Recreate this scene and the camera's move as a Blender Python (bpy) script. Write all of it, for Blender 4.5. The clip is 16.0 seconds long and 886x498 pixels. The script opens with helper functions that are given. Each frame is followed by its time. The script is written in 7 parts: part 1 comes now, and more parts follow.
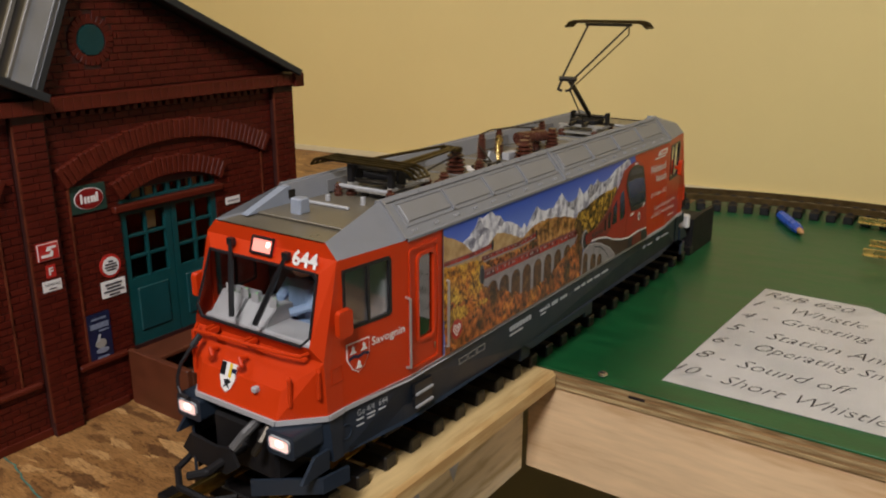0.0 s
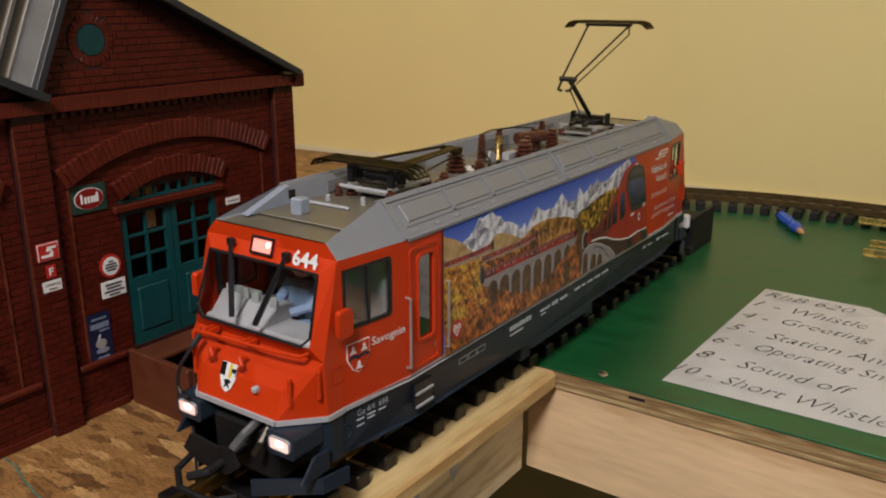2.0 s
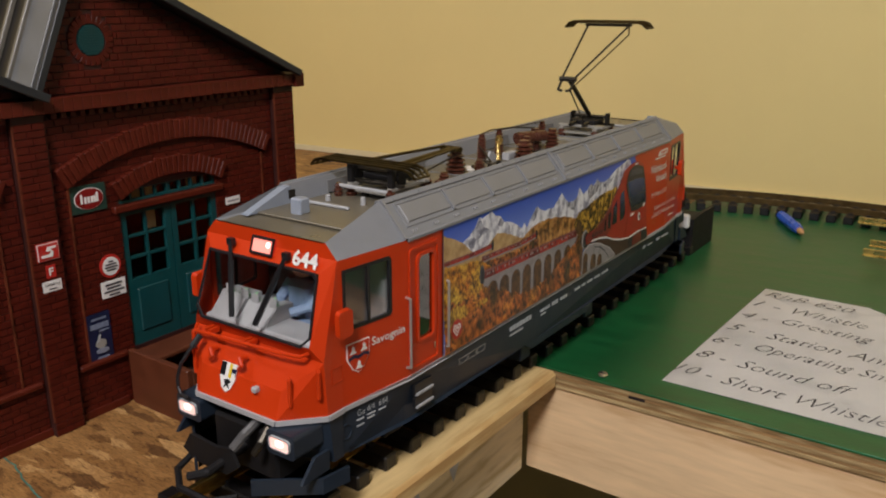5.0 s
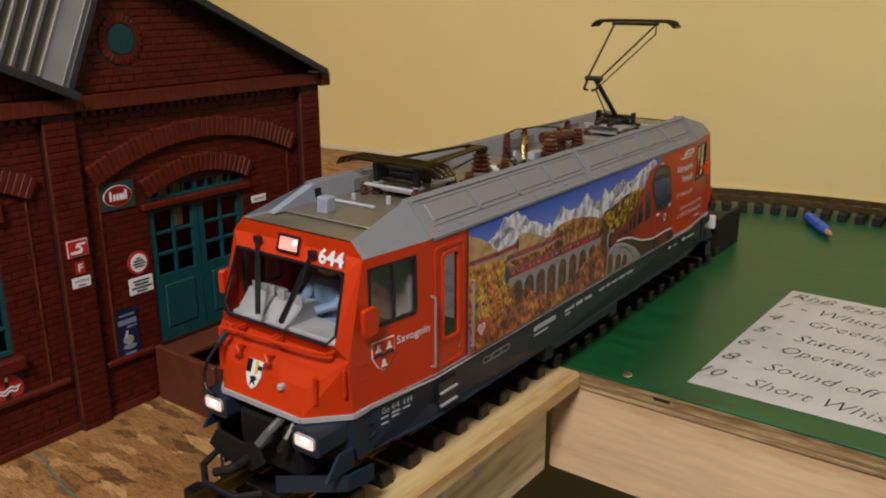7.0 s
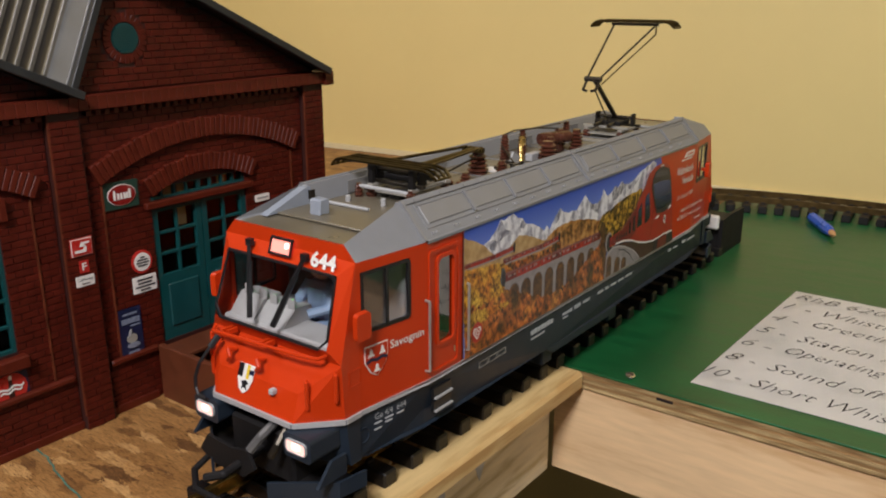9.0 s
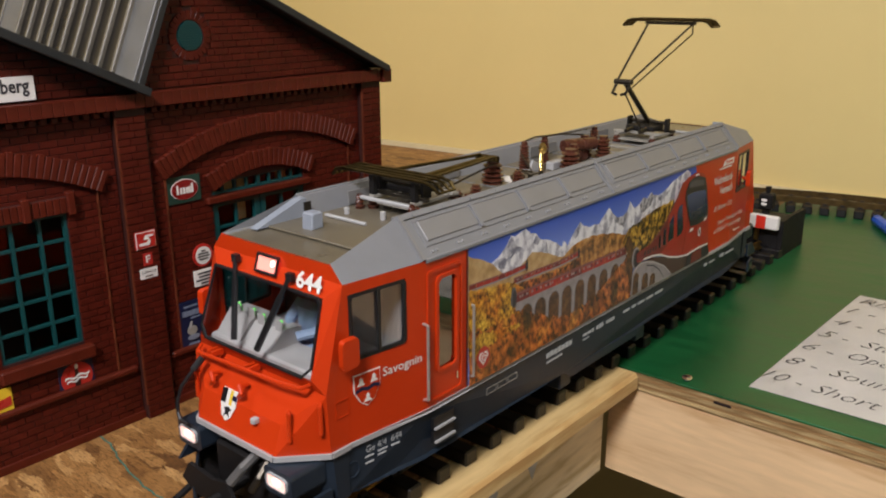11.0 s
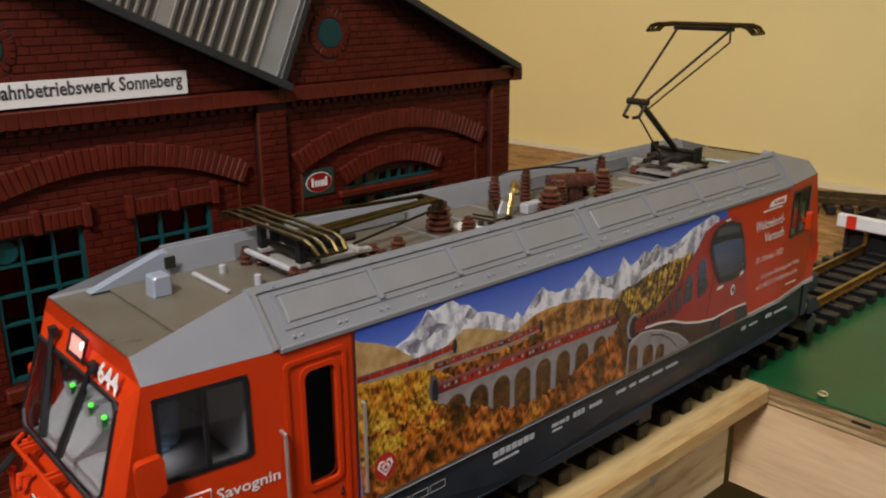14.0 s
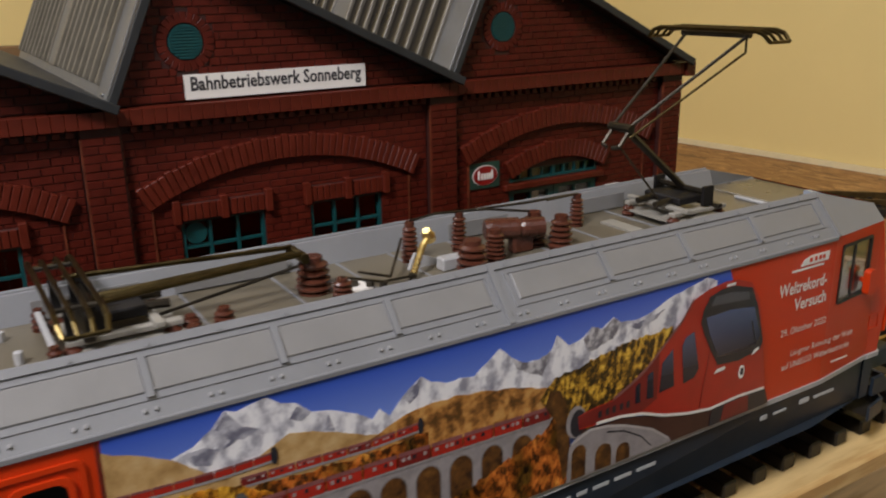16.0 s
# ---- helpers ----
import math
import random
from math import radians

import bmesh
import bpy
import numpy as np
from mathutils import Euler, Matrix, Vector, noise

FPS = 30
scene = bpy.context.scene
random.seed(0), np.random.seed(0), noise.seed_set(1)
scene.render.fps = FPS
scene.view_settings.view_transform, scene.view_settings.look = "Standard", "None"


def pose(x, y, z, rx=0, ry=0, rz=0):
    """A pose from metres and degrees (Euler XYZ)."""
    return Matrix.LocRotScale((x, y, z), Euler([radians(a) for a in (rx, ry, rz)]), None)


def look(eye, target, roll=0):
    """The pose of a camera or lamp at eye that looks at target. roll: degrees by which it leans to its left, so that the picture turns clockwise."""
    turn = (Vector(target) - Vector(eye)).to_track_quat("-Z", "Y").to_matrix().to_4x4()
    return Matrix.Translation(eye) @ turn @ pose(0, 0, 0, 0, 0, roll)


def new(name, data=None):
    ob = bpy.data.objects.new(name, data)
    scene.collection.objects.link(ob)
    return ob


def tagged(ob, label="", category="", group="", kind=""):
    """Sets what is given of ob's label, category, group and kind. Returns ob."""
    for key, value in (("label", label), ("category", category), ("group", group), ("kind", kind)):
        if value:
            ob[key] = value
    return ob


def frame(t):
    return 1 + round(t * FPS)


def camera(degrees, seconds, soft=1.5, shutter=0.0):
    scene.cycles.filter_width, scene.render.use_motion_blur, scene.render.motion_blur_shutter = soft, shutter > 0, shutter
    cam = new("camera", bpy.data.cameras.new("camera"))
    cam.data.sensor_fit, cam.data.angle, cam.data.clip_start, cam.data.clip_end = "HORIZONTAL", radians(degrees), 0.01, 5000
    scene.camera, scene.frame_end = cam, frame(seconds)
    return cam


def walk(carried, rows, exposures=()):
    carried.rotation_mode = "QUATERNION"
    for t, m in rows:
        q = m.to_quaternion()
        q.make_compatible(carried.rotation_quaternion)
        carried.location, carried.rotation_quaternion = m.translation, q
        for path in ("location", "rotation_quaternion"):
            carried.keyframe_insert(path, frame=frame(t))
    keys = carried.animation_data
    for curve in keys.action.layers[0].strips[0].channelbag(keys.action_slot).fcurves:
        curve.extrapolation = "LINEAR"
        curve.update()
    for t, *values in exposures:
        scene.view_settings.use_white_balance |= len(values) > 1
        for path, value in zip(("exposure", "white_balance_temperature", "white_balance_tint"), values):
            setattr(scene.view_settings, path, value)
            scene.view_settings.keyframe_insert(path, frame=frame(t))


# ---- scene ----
cam = camera(55.6, 16.0, soft=2.0, shutter=0.5)
# seconds, eye x y z, yaw, pitch, roll: a tripod that pans
PATH = [
    (0.0, 0.3669, -0.3404, 0.3124, 34.9, -16.86, 0.02),
    (2.0, 0.3669, -0.3404, 0.3124, 34.91, -16.85, 0.01),
    (4.0, 0.3669, -0.3404, 0.3124, 34.89, -16.85, 0.01),
    (6.0, 0.3668, -0.3405, 0.3124, 35.0, -16.86, 0.02),
    (6.5, 0.3662, -0.3409, 0.3124, 35.46, -16.88, 0.05),
    (7.0, 0.365, -0.3418, 0.3124, 36.45, -16.91, -0.05),
    (7.5, 0.3649, -0.3419, 0.3124, 36.52, -16.91, -0.06),
    (8.0, 0.3649, -0.3419, 0.3124, 36.54, -16.92, -0.05),
    (8.5, 0.3649, -0.3419, 0.3124, 36.53, -16.91, -0.03),
    (9.0, 0.3648, -0.342, 0.3124, 36.66, -16.93, 0.04),
    (9.5, 0.3631, -0.3432, 0.3124, 37.99, -16.98, -0.05),
    (12.0, 0.3604, -0.3455, 0.3124, 40.34, -17.11, -0.13),
    (12.5, 0.3599, -0.3459, 0.3124, 40.76, -17.14, -0.08),
    (13.0, 0.3576, -0.3479, 0.3124, 42.75, -17.18, -0.24),
    (13.5, 0.3551, -0.3503, 0.3124, 45.07, -17.16, -0.24),
    (14.0, 0.352, -0.3536, 0.3124, 48.06, -17.19, -0.37),
    (14.5, 0.3502, -0.3556, 0.3124, 49.8, -17.21, -0.27),
    (15.0, 0.346, -0.3611, 0.3124, 54.35, -17.35, -0.33),
    (15.5, 0.3441, -0.3638, 0.3124, 56.5, -17.37, -0.56),
    (16.0, 0.3427, -0.366, 0.3124, 58.22, -17.45, -0.87),
]
# seconds and how far the locomotive has rolled towards the viewer
ROLLED = [
    (0.0, 0.0), (4.0, 0.0), (8.0, 0.0), (8.4, 0.0), (8.7, 0.003), (9.0, 0.0093), (9.5, 0.0208), (12.0, 0.1095), (12.5, 0.1387),
    (13.0, 0.1733), (13.5, 0.2088), (14.0, 0.2443), (14.5, 0.2839), (15.0, 0.3305), (15.5, 0.3794), (16.0, 0.4293),
]
EXPOSURE = [(0.0, 0.0), (8.0, 0.0), (9.0, 0.2), (9.5, 0.28), (12.5, 0.28), (14.0, 0.06), (16.0, 0.0)]
walk(cam, [(t, pose(x, y, z, 90 + p, 0, yaw) @ pose(0, 0, 0, 0, 0, r)) for t, x, y, z, yaw, p, r in PATH], EXPOSURE)

# ---- light: a room's ceiling lamp and two added fills ----
world = bpy.data.worlds.new("room_air")
scene.world = world
world.use_nodes = True
world.node_tree.nodes["Background"].inputs[0].default_value = (1.0, 0.82, 0.6, 1)
world.node_tree.nodes["Background"].inputs[1].default_value = 0.05


def area_lamp(name, eye, target, size, watts, colour):
    data = bpy.data.lights.new(name, "AREA")
    data.shape, data.size, data.energy, data.color = "DISK", size, watts, colour
    ob = new(name, data)
    ob.matrix_world = look(eye, target)
    return ob


area_lamp("ceiling_lamp_light", (0.56, -1.12, 1.42), (-0.03, 0.25, 0.0), 0.42, 37.5, (1.0, 0.965, 1.0))
# two unseen fill lights, added to brighten right-facing sides and the wall
area_lamp("added_fill_side", (1.45, -0.15, 1.42), (0.0, 0.2, 0.0), 0.42, 2.6, (1.0, 0.985, 1.07))
area_lamp("added_fill_far", (-0.80, -0.45, 1.42), (-0.1, 0.3, 0.0), 0.30, 5.0, (1.0, 0.98, 1.04))


# ---- materials ----
def nodes_of(name):
    m = bpy.data.materials.new(name)
    m.use_nodes = True
    t = m.node_tree
    return m, t, t.nodes["Principled BSDF"]


def node(t, kind, **values):
    n = t.nodes.new(kind)
    for k, v in values.items():
        n.inputs[k.replace("_", " ")].default_value = v
    return n


def ramp(t, fac, stops):
    n = t.nodes.new("ShaderNodeValToRGB")
    e = n.color_ramp.elements
    while len(e) < len(stops):
        e.new(0.5)
    for el, (p, c) in zip(e, stops):
        el.position, el.color = p, (*c, 1)
    t.links.new(fac, n.inputs[0])
    return n.outputs[0]


def scaled(c, k):
    return tuple(min(1.0, v * k) for v in c)


def coords(t, scale=(1, 1, 1), turn=(0, 0, 0), source="Object"):
    tc = t.nodes.new("ShaderNodeTexCoord")
    mp = t.nodes.new("ShaderNodeMapping")
    mp.inputs["Scale"].default_value = scale
    mp.inputs["Rotation"].default_value = [radians(a) for a in turn]
    t.links.new(tc.outputs[source], mp.inputs["Vector"])
    return mp.outputs[0]


def relief(t, bsdf, height, strength, distance):
    b = node(t, "ShaderNodeBump", Strength=strength, Distance=distance)
    t.links.new(height, b.inputs["Height"])
    t.links.new(b.outputs[0], bsdf.inputs["Normal"])


def mat(name, base, rough=0.5, metal=0.0, var=0.12, scale=70.0, bump=0.25, fine=900.0, each=0.0, spec=0.5, stretch=(1, 1, 1)):
    """Plain matter: two sizes of variation, a roughness that wanders and a fine relief. each: variation from piece to piece."""
    m, t, b = nodes_of(name)
    v = coords(t, stretch)
    n1 = node(t, "ShaderNodeTexNoise", Scale=scale, Detail=4.0, Roughness=0.6)
    n2 = node(t, "ShaderNodeTexNoise", Scale=fine, Detail=2.0)
    t.links.new(v, n1.inputs["Vector"])
    t.links.new(v, n2.inputs["Vector"])
    colour = ramp(t, n1.outputs["Fac"], [(0.3, scaled(base, 1 - var)), (0.7, scaled(base, 1 + var))])
    if each:
        info = t.nodes.new("ShaderNodeObjectInfo")
        geo = t.nodes.new("ShaderNodeNewGeometry")
        add = t.nodes.new("ShaderNodeMath")
        add.operation = "ADD"
        t.links.new(info.outputs["Random"], add.inputs[0])
        t.links.new(geo.outputs["Random Per Island"], add.inputs[1])
        fr = t.nodes.new("ShaderNodeMath")
        fr.operation = "FRACT"
        t.links.new(add.outputs[0], fr.inputs[0])
        shade = ramp(t, fr.outputs[0], [(0.0, (1 - each,) * 3), (1.0, (1.0,) * 3)])
        mx = t.nodes.new("ShaderNodeMixRGB")
        mx.blend_type = "MULTIPLY"
        mx.inputs[0].default_value = 1.0
        t.links.new(colour, mx.inputs[1])
        t.links.new(shade, mx.inputs[2])
        colour = mx.outputs[0]
    t.links.new(colour, b.inputs["Base Color"])
    r = ramp(t, n1.outputs["Fac"], [(0.2, (max(0.02, rough - 0.08),) * 3), (0.8, (min(1, rough + 0.08),) * 3)])
    t.links.new(r, b.inputs["Roughness"])
    b.inputs["Metallic"].default_value = metal
    b.inputs["Specular IOR Level"].default_value = spec
    if bump:
        relief(t, b, n2.outputs["Fac"], bump, 0.0003)
    return m


def wood(name, dark, light, along="y", rings=55.0, rough=0.6, turn=0.0):
    """Sawn softwood: grain lines that run along one axis, with growth bands and small knots."""
    m, t, b = nodes_of(name)
    k = {"x": (0.12, 1, 1), "y": (1, 0.12, 1), "z": (1, 1, 0.12)}[along]
    v = coords(t, k, (0, 0, turn))
    n1 = node(t, "ShaderNodeTexNoise", Scale=9.0, Detail=3.0, Distortion=0.6)
    t.links.new(v, n1.inputs["Vector"])
    w = node(t, "ShaderNodeMath")
    w.operation = "MULTIPLY"
    w.inputs[1].default_value = rings
    t.links.new(n1.outputs["Fac"], w.inputs[0])
    s = node(t, "ShaderNodeMath")
    s.operation = "SINE"
    t.links.new(w.outputs[0], s.inputs[0])
    n2 = node(t, "ShaderNodeTexNoise", Scale=230.0, Detail=4.0)
    t.links.new(v, n2.inputs["Vector"])
    mixed = t.nodes.new("ShaderNodeMath")
    mixed.operation = "MULTIPLY_ADD"
    mixed.inputs[1].default_value = 0.22
    t.links.new(s.outputs[0], mixed.inputs[0])
    t.links.new(n2.outputs["Fac"], mixed.inputs[2])
    colour = ramp(t, mixed.outputs[0], [(0.2, dark), (0.55, light), (0.9, scaled(light, 1.12))])
    t.links.new(colour, b.inputs["Base Color"])
    b.inputs["Roughness"].default_value = rough
    relief(t, b, mixed.outputs[0], 0.25, 0.0006)
    return m


def flake_board(name):
    """Oriented strand board: large overlapping wood flakes of several tones, fine grain along each, dark specks and gaps."""
    m, t, b = nodes_of(name)
    colour = None
    for i, (turn, size) in enumerate(((12, 1.0), (-38, 1.15), (71, 0.9), (140, 1.3), (25, 1.7))):
        v = coords(t, (25 * size, 74 * size, 25), (0, 0, turn))
        bend = node(t, "ShaderNodeTexNoise", Scale=1.6, Detail=8.0, Roughness=0.85)
        t.links.new(v, bend.inputs["Vector"])
        mv = t.nodes.new("ShaderNodeMixRGB")
        mv.blend_type = "ADD"
        mv.inputs[0].default_value = 2.6
        t.links.new(v, mv.inputs[1])
        t.links.new(bend.outputs["Color"], mv.inputs[2])
        vo = node(t, "ShaderNodeTexVoronoi", Scale=1.0, Randomness=1.0)
        t.links.new(mv.outputs[0], vo.inputs["Vector"])
        sep = t.nodes.new("ShaderNodeSeparateColor")
        t.links.new(vo.outputs["Color"], sep.inputs[0])
        tone = ramp(t, sep.outputs[0], [(0.0, (0.13, 0.058, 0.019)), (0.15, (0.26, 0.124, 0.037)), (0.70, (0.35, 0.178, 0.057)), (1.0, (0.53, 0.305, 0.115))])
        grain = node(t, "ShaderNodeTexNoise", Scale=2.4, Detail=5.0, Roughness=0.7)
        t.links.new(coords(t, (45, 520, 30), (0, 0, turn)), grain.inputs["Vector"])
        streak = ramp(t, grain.outputs["Fac"], [(0.34, (0.36, 0.29, 0.23)), (0.50, (1, 1, 1)), (0.70, (1.35, 1.30, 1.22))])
        mg = t.nodes.new("ShaderNodeMixRGB")
        mg.blend_type = "MULTIPLY"
        mg.inputs[0].default_value = 1.0
        t.links.new(tone, mg.inputs[1])
        t.links.new(streak, mg.inputs[2])
        tone = mg.outputs[0]
        if colour is None:
            colour = tone
        else:
            mask = ramp(t, sep.outputs[1], [(0.52, (0, 0, 0)), (0.60, (1, 1, 1))])
            mx = t.nodes.new("ShaderNodeMixRGB")
            t.links.new(mask, mx.inputs[0])
            t.links.new(colour, mx.inputs[1])
            t.links.new(tone, mx.inputs[2])
            colour = mx.outputs[0]
    fine = node(t, "ShaderNodeTexNoise", Scale=260.0, Detail=5.0, Roughness=0.7)
    t.links.new(coords(t, (0.7, 1.6, 1), (0, 0, 25)), fine.inputs["Vector"])
    specks = ramp(t, fine.outputs["Fac"], [(0.32, (0.14, 0.09, 0.06)), (0.44, (1, 1, 1))])
    mx = t.nodes.new("ShaderNodeMixRGB")
    mx.blend_type = "MULTIPLY"
    mx.inputs[0].default_value = 0.85
    t.links.new(colour, mx.inputs[1])
    t.links.new(specks, mx.inputs[2])
    t.links.new(mx.outputs[0], b.inputs["Base Color"])
    b.inputs["Roughness"].default_value = 0.55
    relief(t, b, fine.outputs["Fac"], 0.4, 0.0008)
    return m


def glow(name, colour, strength):
    m, t, b = nodes_of(name)
    b.inputs["Base Color"].default_value = (*colour, 1)
    b.inputs["Emission Color"].default_value = (*colour, 1)
    b.inputs["Emission Strength"].default_value = strength
    return m


def glass(name, tint, rough=0.02, least=0.04):
    """A thin pane: light passes, tinted, under the gloss of its surface."""
    m, t, b = nodes_of(name)
    t.nodes.remove(b)
    clear = t.nodes.new("ShaderNodeBsdfTransparent")
    clear.inputs[0].default_value = (*tint, 1)
    gloss = node(t, "ShaderNodeBsdfGlossy", Roughness=rough)
    gloss.inputs[0].default_value = (1, 1, 1, 1)
    facing = node(t, "ShaderNodeLayerWeight", Blend=0.5)
    steep = t.nodes.new("ShaderNodeMath")
    steep.operation = "POWER"
    steep.inputs[1].default_value = 4.0
    t.links.new(facing.outputs["Facing"], steep.inputs[0])
    fr = t.nodes.new("ShaderNodeMath")
    fr.operation = "MULTIPLY_ADD"
    fr.inputs[1].default_value, fr.inputs[2].default_value = 1 - least, least
    t.links.new(steep.outputs[0], fr.inputs[0])
    mx = t.nodes.new("ShaderNodeMixShader")
    t.links.new(fr.outputs[0], mx.inputs[0])
    t.links.new(clear.outputs[0], mx.inputs[1])
    t.links.new(gloss.outputs[0], mx.inputs[2])
    t.links.new(mx.outputs[0], t.nodes["Material Output"].inputs[0])
    return m


def lit_relief(name, stops, scale, shift, stretch=(1, 1, 1), gain=2.2, detail=6.0, rough=0.33, fleck=None, broken=0.6):
    """A print of rugged land: the tone follows how the ground or the crowns turn towards the painted light."""
    m, t, b = nodes_of(name)
    v = coords(t, stretch)
    heights = []
    for off in ((0, 0, 0), shift):
        mp = t.nodes.new("ShaderNodeVectorMath")
        mp.inputs[1].default_value = off
        t.links.new(v, mp.inputs[0])
        n = node(t, "ShaderNodeTexNoise", Scale=scale, Detail=detail, Roughness=broken)
        t.links.new(mp.outputs[0], n.inputs["Vector"])
        heights.append(n.outputs["Fac"])
    sub = t.nodes.new("ShaderNodeMath")
    sub.operation = "SUBTRACT"
    t.links.new(heights[0], sub.inputs[0])
    t.links.new(heights[1], sub.inputs[1])
    k = t.nodes.new("ShaderNodeMath")
    k.operation = "MULTIPLY_ADD"
    k.inputs[1].default_value, k.inputs[2].default_value = gain, 0.5
    t.links.new(sub.outputs[0], k.inputs[0])
    colour = ramp(t, k.outputs[0], stops)
    if fleck:
        big = node(t, "ShaderNodeTexNoise", Scale=fleck[0], Detail=3.0)
        t.links.new(v, big.inputs["Vector"])
        hue = ramp(t, big.outputs["Fac"], fleck[1])
        mx = t.nodes.new("ShaderNodeMixRGB")
        mx.blend_type = "MULTIPLY"
        mx.inputs[0].default_value = 1.0
        t.links.new(colour, mx.inputs[1])
        t.links.new(hue, mx.inputs[2])
        colour = mx.outputs[0]
    t.links.new(colour, b.inputs["Base Color"])
    b.inputs["Roughness"].default_value = rough
    return m


def mottle(name, stops, scale, stretch=(1, 1, 1), rough=0.35, detail=5.0, distortion=0.0):
    """A print of many small patches of colour."""
    m, t, b = nodes_of(name)
    v = coords(t, stretch)
    n = node(t, "ShaderNodeTexNoise", Scale=scale, Detail=detail, Roughness=0.65, Distortion=distortion)
    t.links.new(v, n.inputs["Vector"])
    t.links.new(ramp(t, n.outputs["Fac"], stops), b.inputs["Base Color"])
    b.inputs["Roughness"].default_value = rough
    return m


def graded(name, low, high, z0, z1, rough=0.3):
    """A print that shades from one colour to another upwards."""
    m, t, b = nodes_of(name)
    tc = t.nodes.new("ShaderNodeTexCoord")
    sep = t.nodes.new("ShaderNodeSeparateXYZ")
    t.links.new(tc.outputs["Object"], sep.inputs[0])
    mr = t.nodes.new("ShaderNodeMapRange")
    mr.inputs[1].default_value, mr.inputs[2].default_value = z0, z1
    t.links.new(sep.outputs[2], mr.inputs[0])
    t.links.new(ramp(t, mr.outputs[0], [(0, low), (1, high)]), b.inputs["Base Color"])
    b.inputs["Roughness"].default_value = rough
    return m


RED = mat("red_lacquer", (0.52, 0.036, 0.004), 0.33, var=0.04, scale=30, bump=0.06, spec=0.35)
GREY = mat("grey_lacquer", (0.200, 0.205, 0.215), 0.38, var=0.05, scale=40, bump=0.08)
# roof grey made paler and bluer for the parapet's sheen; also the horn box
INNER = mat("sheen_blue_grey", (0.27, 0.30, 0.35), 0.25, var=0.06, scale=40, bump=0.06)
STUDGREY = mat("pale_grey_stud", (0.30, 0.30, 0.30), 0.4, var=0.05, bump=0.05)
PANEL = mat("grey_panel", (0.205, 0.203, 0.200), 0.42, var=0.05, scale=40, bump=0.08)
DECK = mat("olive_grey_roof_paint", (0.160, 0.138, 0.098), 0.32, metal=0.25, var=0.12, scale=25, bump=0.15)
SKIRT = mat("dark_slate_plastic", (0.013, 0.021, 0.033), 0.45, var=0.15, scale=60)
BLACK = mat("black_plastic", (0.010, 0.010, 0.011), 0.38, var=0.2)
SOOT = mat("matt_black_plastic", (0.008, 0.007, 0.007), 0.6, var=0.3, spec=0.3)
TIE = mat("black_brown_sleeper_plastic", (0.0075, 0.0060, 0.0058), 0.46, var=0.35, scale=90, bump=0.5, fine=500, each=0.25)
WHITE = mat("white_print", (0.74, 0.72, 0.68), 0.4, var=0.03)
PALE = mat("pale_grey_plastic", (0.37, 0.37, 0.37), 0.45, var=0.05)
STEEL = mat("bright_steel", (0.72, 0.74, 0.76), 0.22, metal=1.0, var=0.1)
BRASS = mat("tarnished_brass", (0.36, 0.24, 0.07), 0.33, metal=1.0, var=0.35, scale=110)
BRASSBRIGHT = mat("bright_brass", (0.78, 0.58, 0.22), 0.28, metal=1.0, var=0.2)
BACKRAIL = mat("dull_brown_rail", (0.11, 0.07, 0.024), 0.5, metal=0.8, var=0.35, scale=110)
BRONZE = mat("dark_bronze_wire", (0.105, 0.078, 0.032), 0.36, metal=1.0, var=0.3, scale=120)
BEIGE = mat("beige_grey_plastic", (0.27, 0.255, 0.22), 0.45, var=0.1)
GUN = mat("blackened_metal", (0.055, 0.047, 0.036), 0.35, metal=0.8, var=0.3)
INSUL = mat("brown_ceramic", (0.075, 0.023, 0.013), 0.28, var=0.2)
BRICK = mat("red_brown_brick", (0.076, 0.0080, 0.0032), 0.50, var=0.22, scale=130, bump=0.35, fine=1200, each=0.22, spec=0.25)
MORTAR = mat("dark_brick_joint", (0.030, 0.0045, 0.0026), 0.62, var=0.25, scale=120, bump=0.3)
TRIM = mat("smooth_brick_trim", (0.090, 0.0110, 0.0040), 0.46, spec=0.3, var=0.18, scale=110, bump=0.3, each=0.14)
EDGE = mat("orange_brown_edge", (0.100, 0.020, 0.006), 0.5, var=0.45, scale=100)
TEAL = mat("teal_paint", (0.003, 0.054, 0.056), 0.42, var=0.12, scale=80)
TEALDARK = mat("dark_teal_paint", (0.003, 0.050, 0.054), 0.45, var=0.12, scale=80)
# the shade of insides and gaps, put into one dark colour
DUSK = mat("recess_shade", (0.022, 0.012, 0.010), 0.7, var=0.3)
SLATE = mat("dark_grey_roof_edge", (0.018, 0.020, 0.022), 0.5, var=0.15)
ROOFGREY = mat("light_grey_roof_plastic", (0.115, 0.115, 0.112), 0.42, var=0.15, scale=40)
SHEEN = mat("dark_roof_pane", (0.014, 0.012, 0.010), 0.3, var=0.3, scale=25, bump=0, spec=0.35)
CORRU = mat("weathered_glazing_plastic", (0.125, 0.112, 0.086), 0.4, var=0.25, scale=30)
PANE = glass("window_pane", (0.88, 0.88, 0.86), 0.05)
CLEAR = glass("clear_windscreen", (0.93, 0.93, 0.92), 0.02)
SMOKED = glass("glossy_side_glass", (0.74, 0.74, 0.74), 0.03, 0.09)
DARKGLASS = glass("dark_door_glass", (0.15, 0.15, 0.15), 0.04, 0.18)
LAMPWHITE = glow("lit_headlamp", (1.0, 0.60, 0.52), 0.62)
SATIN = mat("satin_steel", (0.60, 0.57, 0.54), 0.34, metal=0.75, var=0.1)
LAMPPINK = glow("lit_top_lamp", (1.0, 0.30, 0.24), 0.75)
LAMPCORE = glow("lit_lamp_core", (1.0, 0.82, 0.74), 1.3)
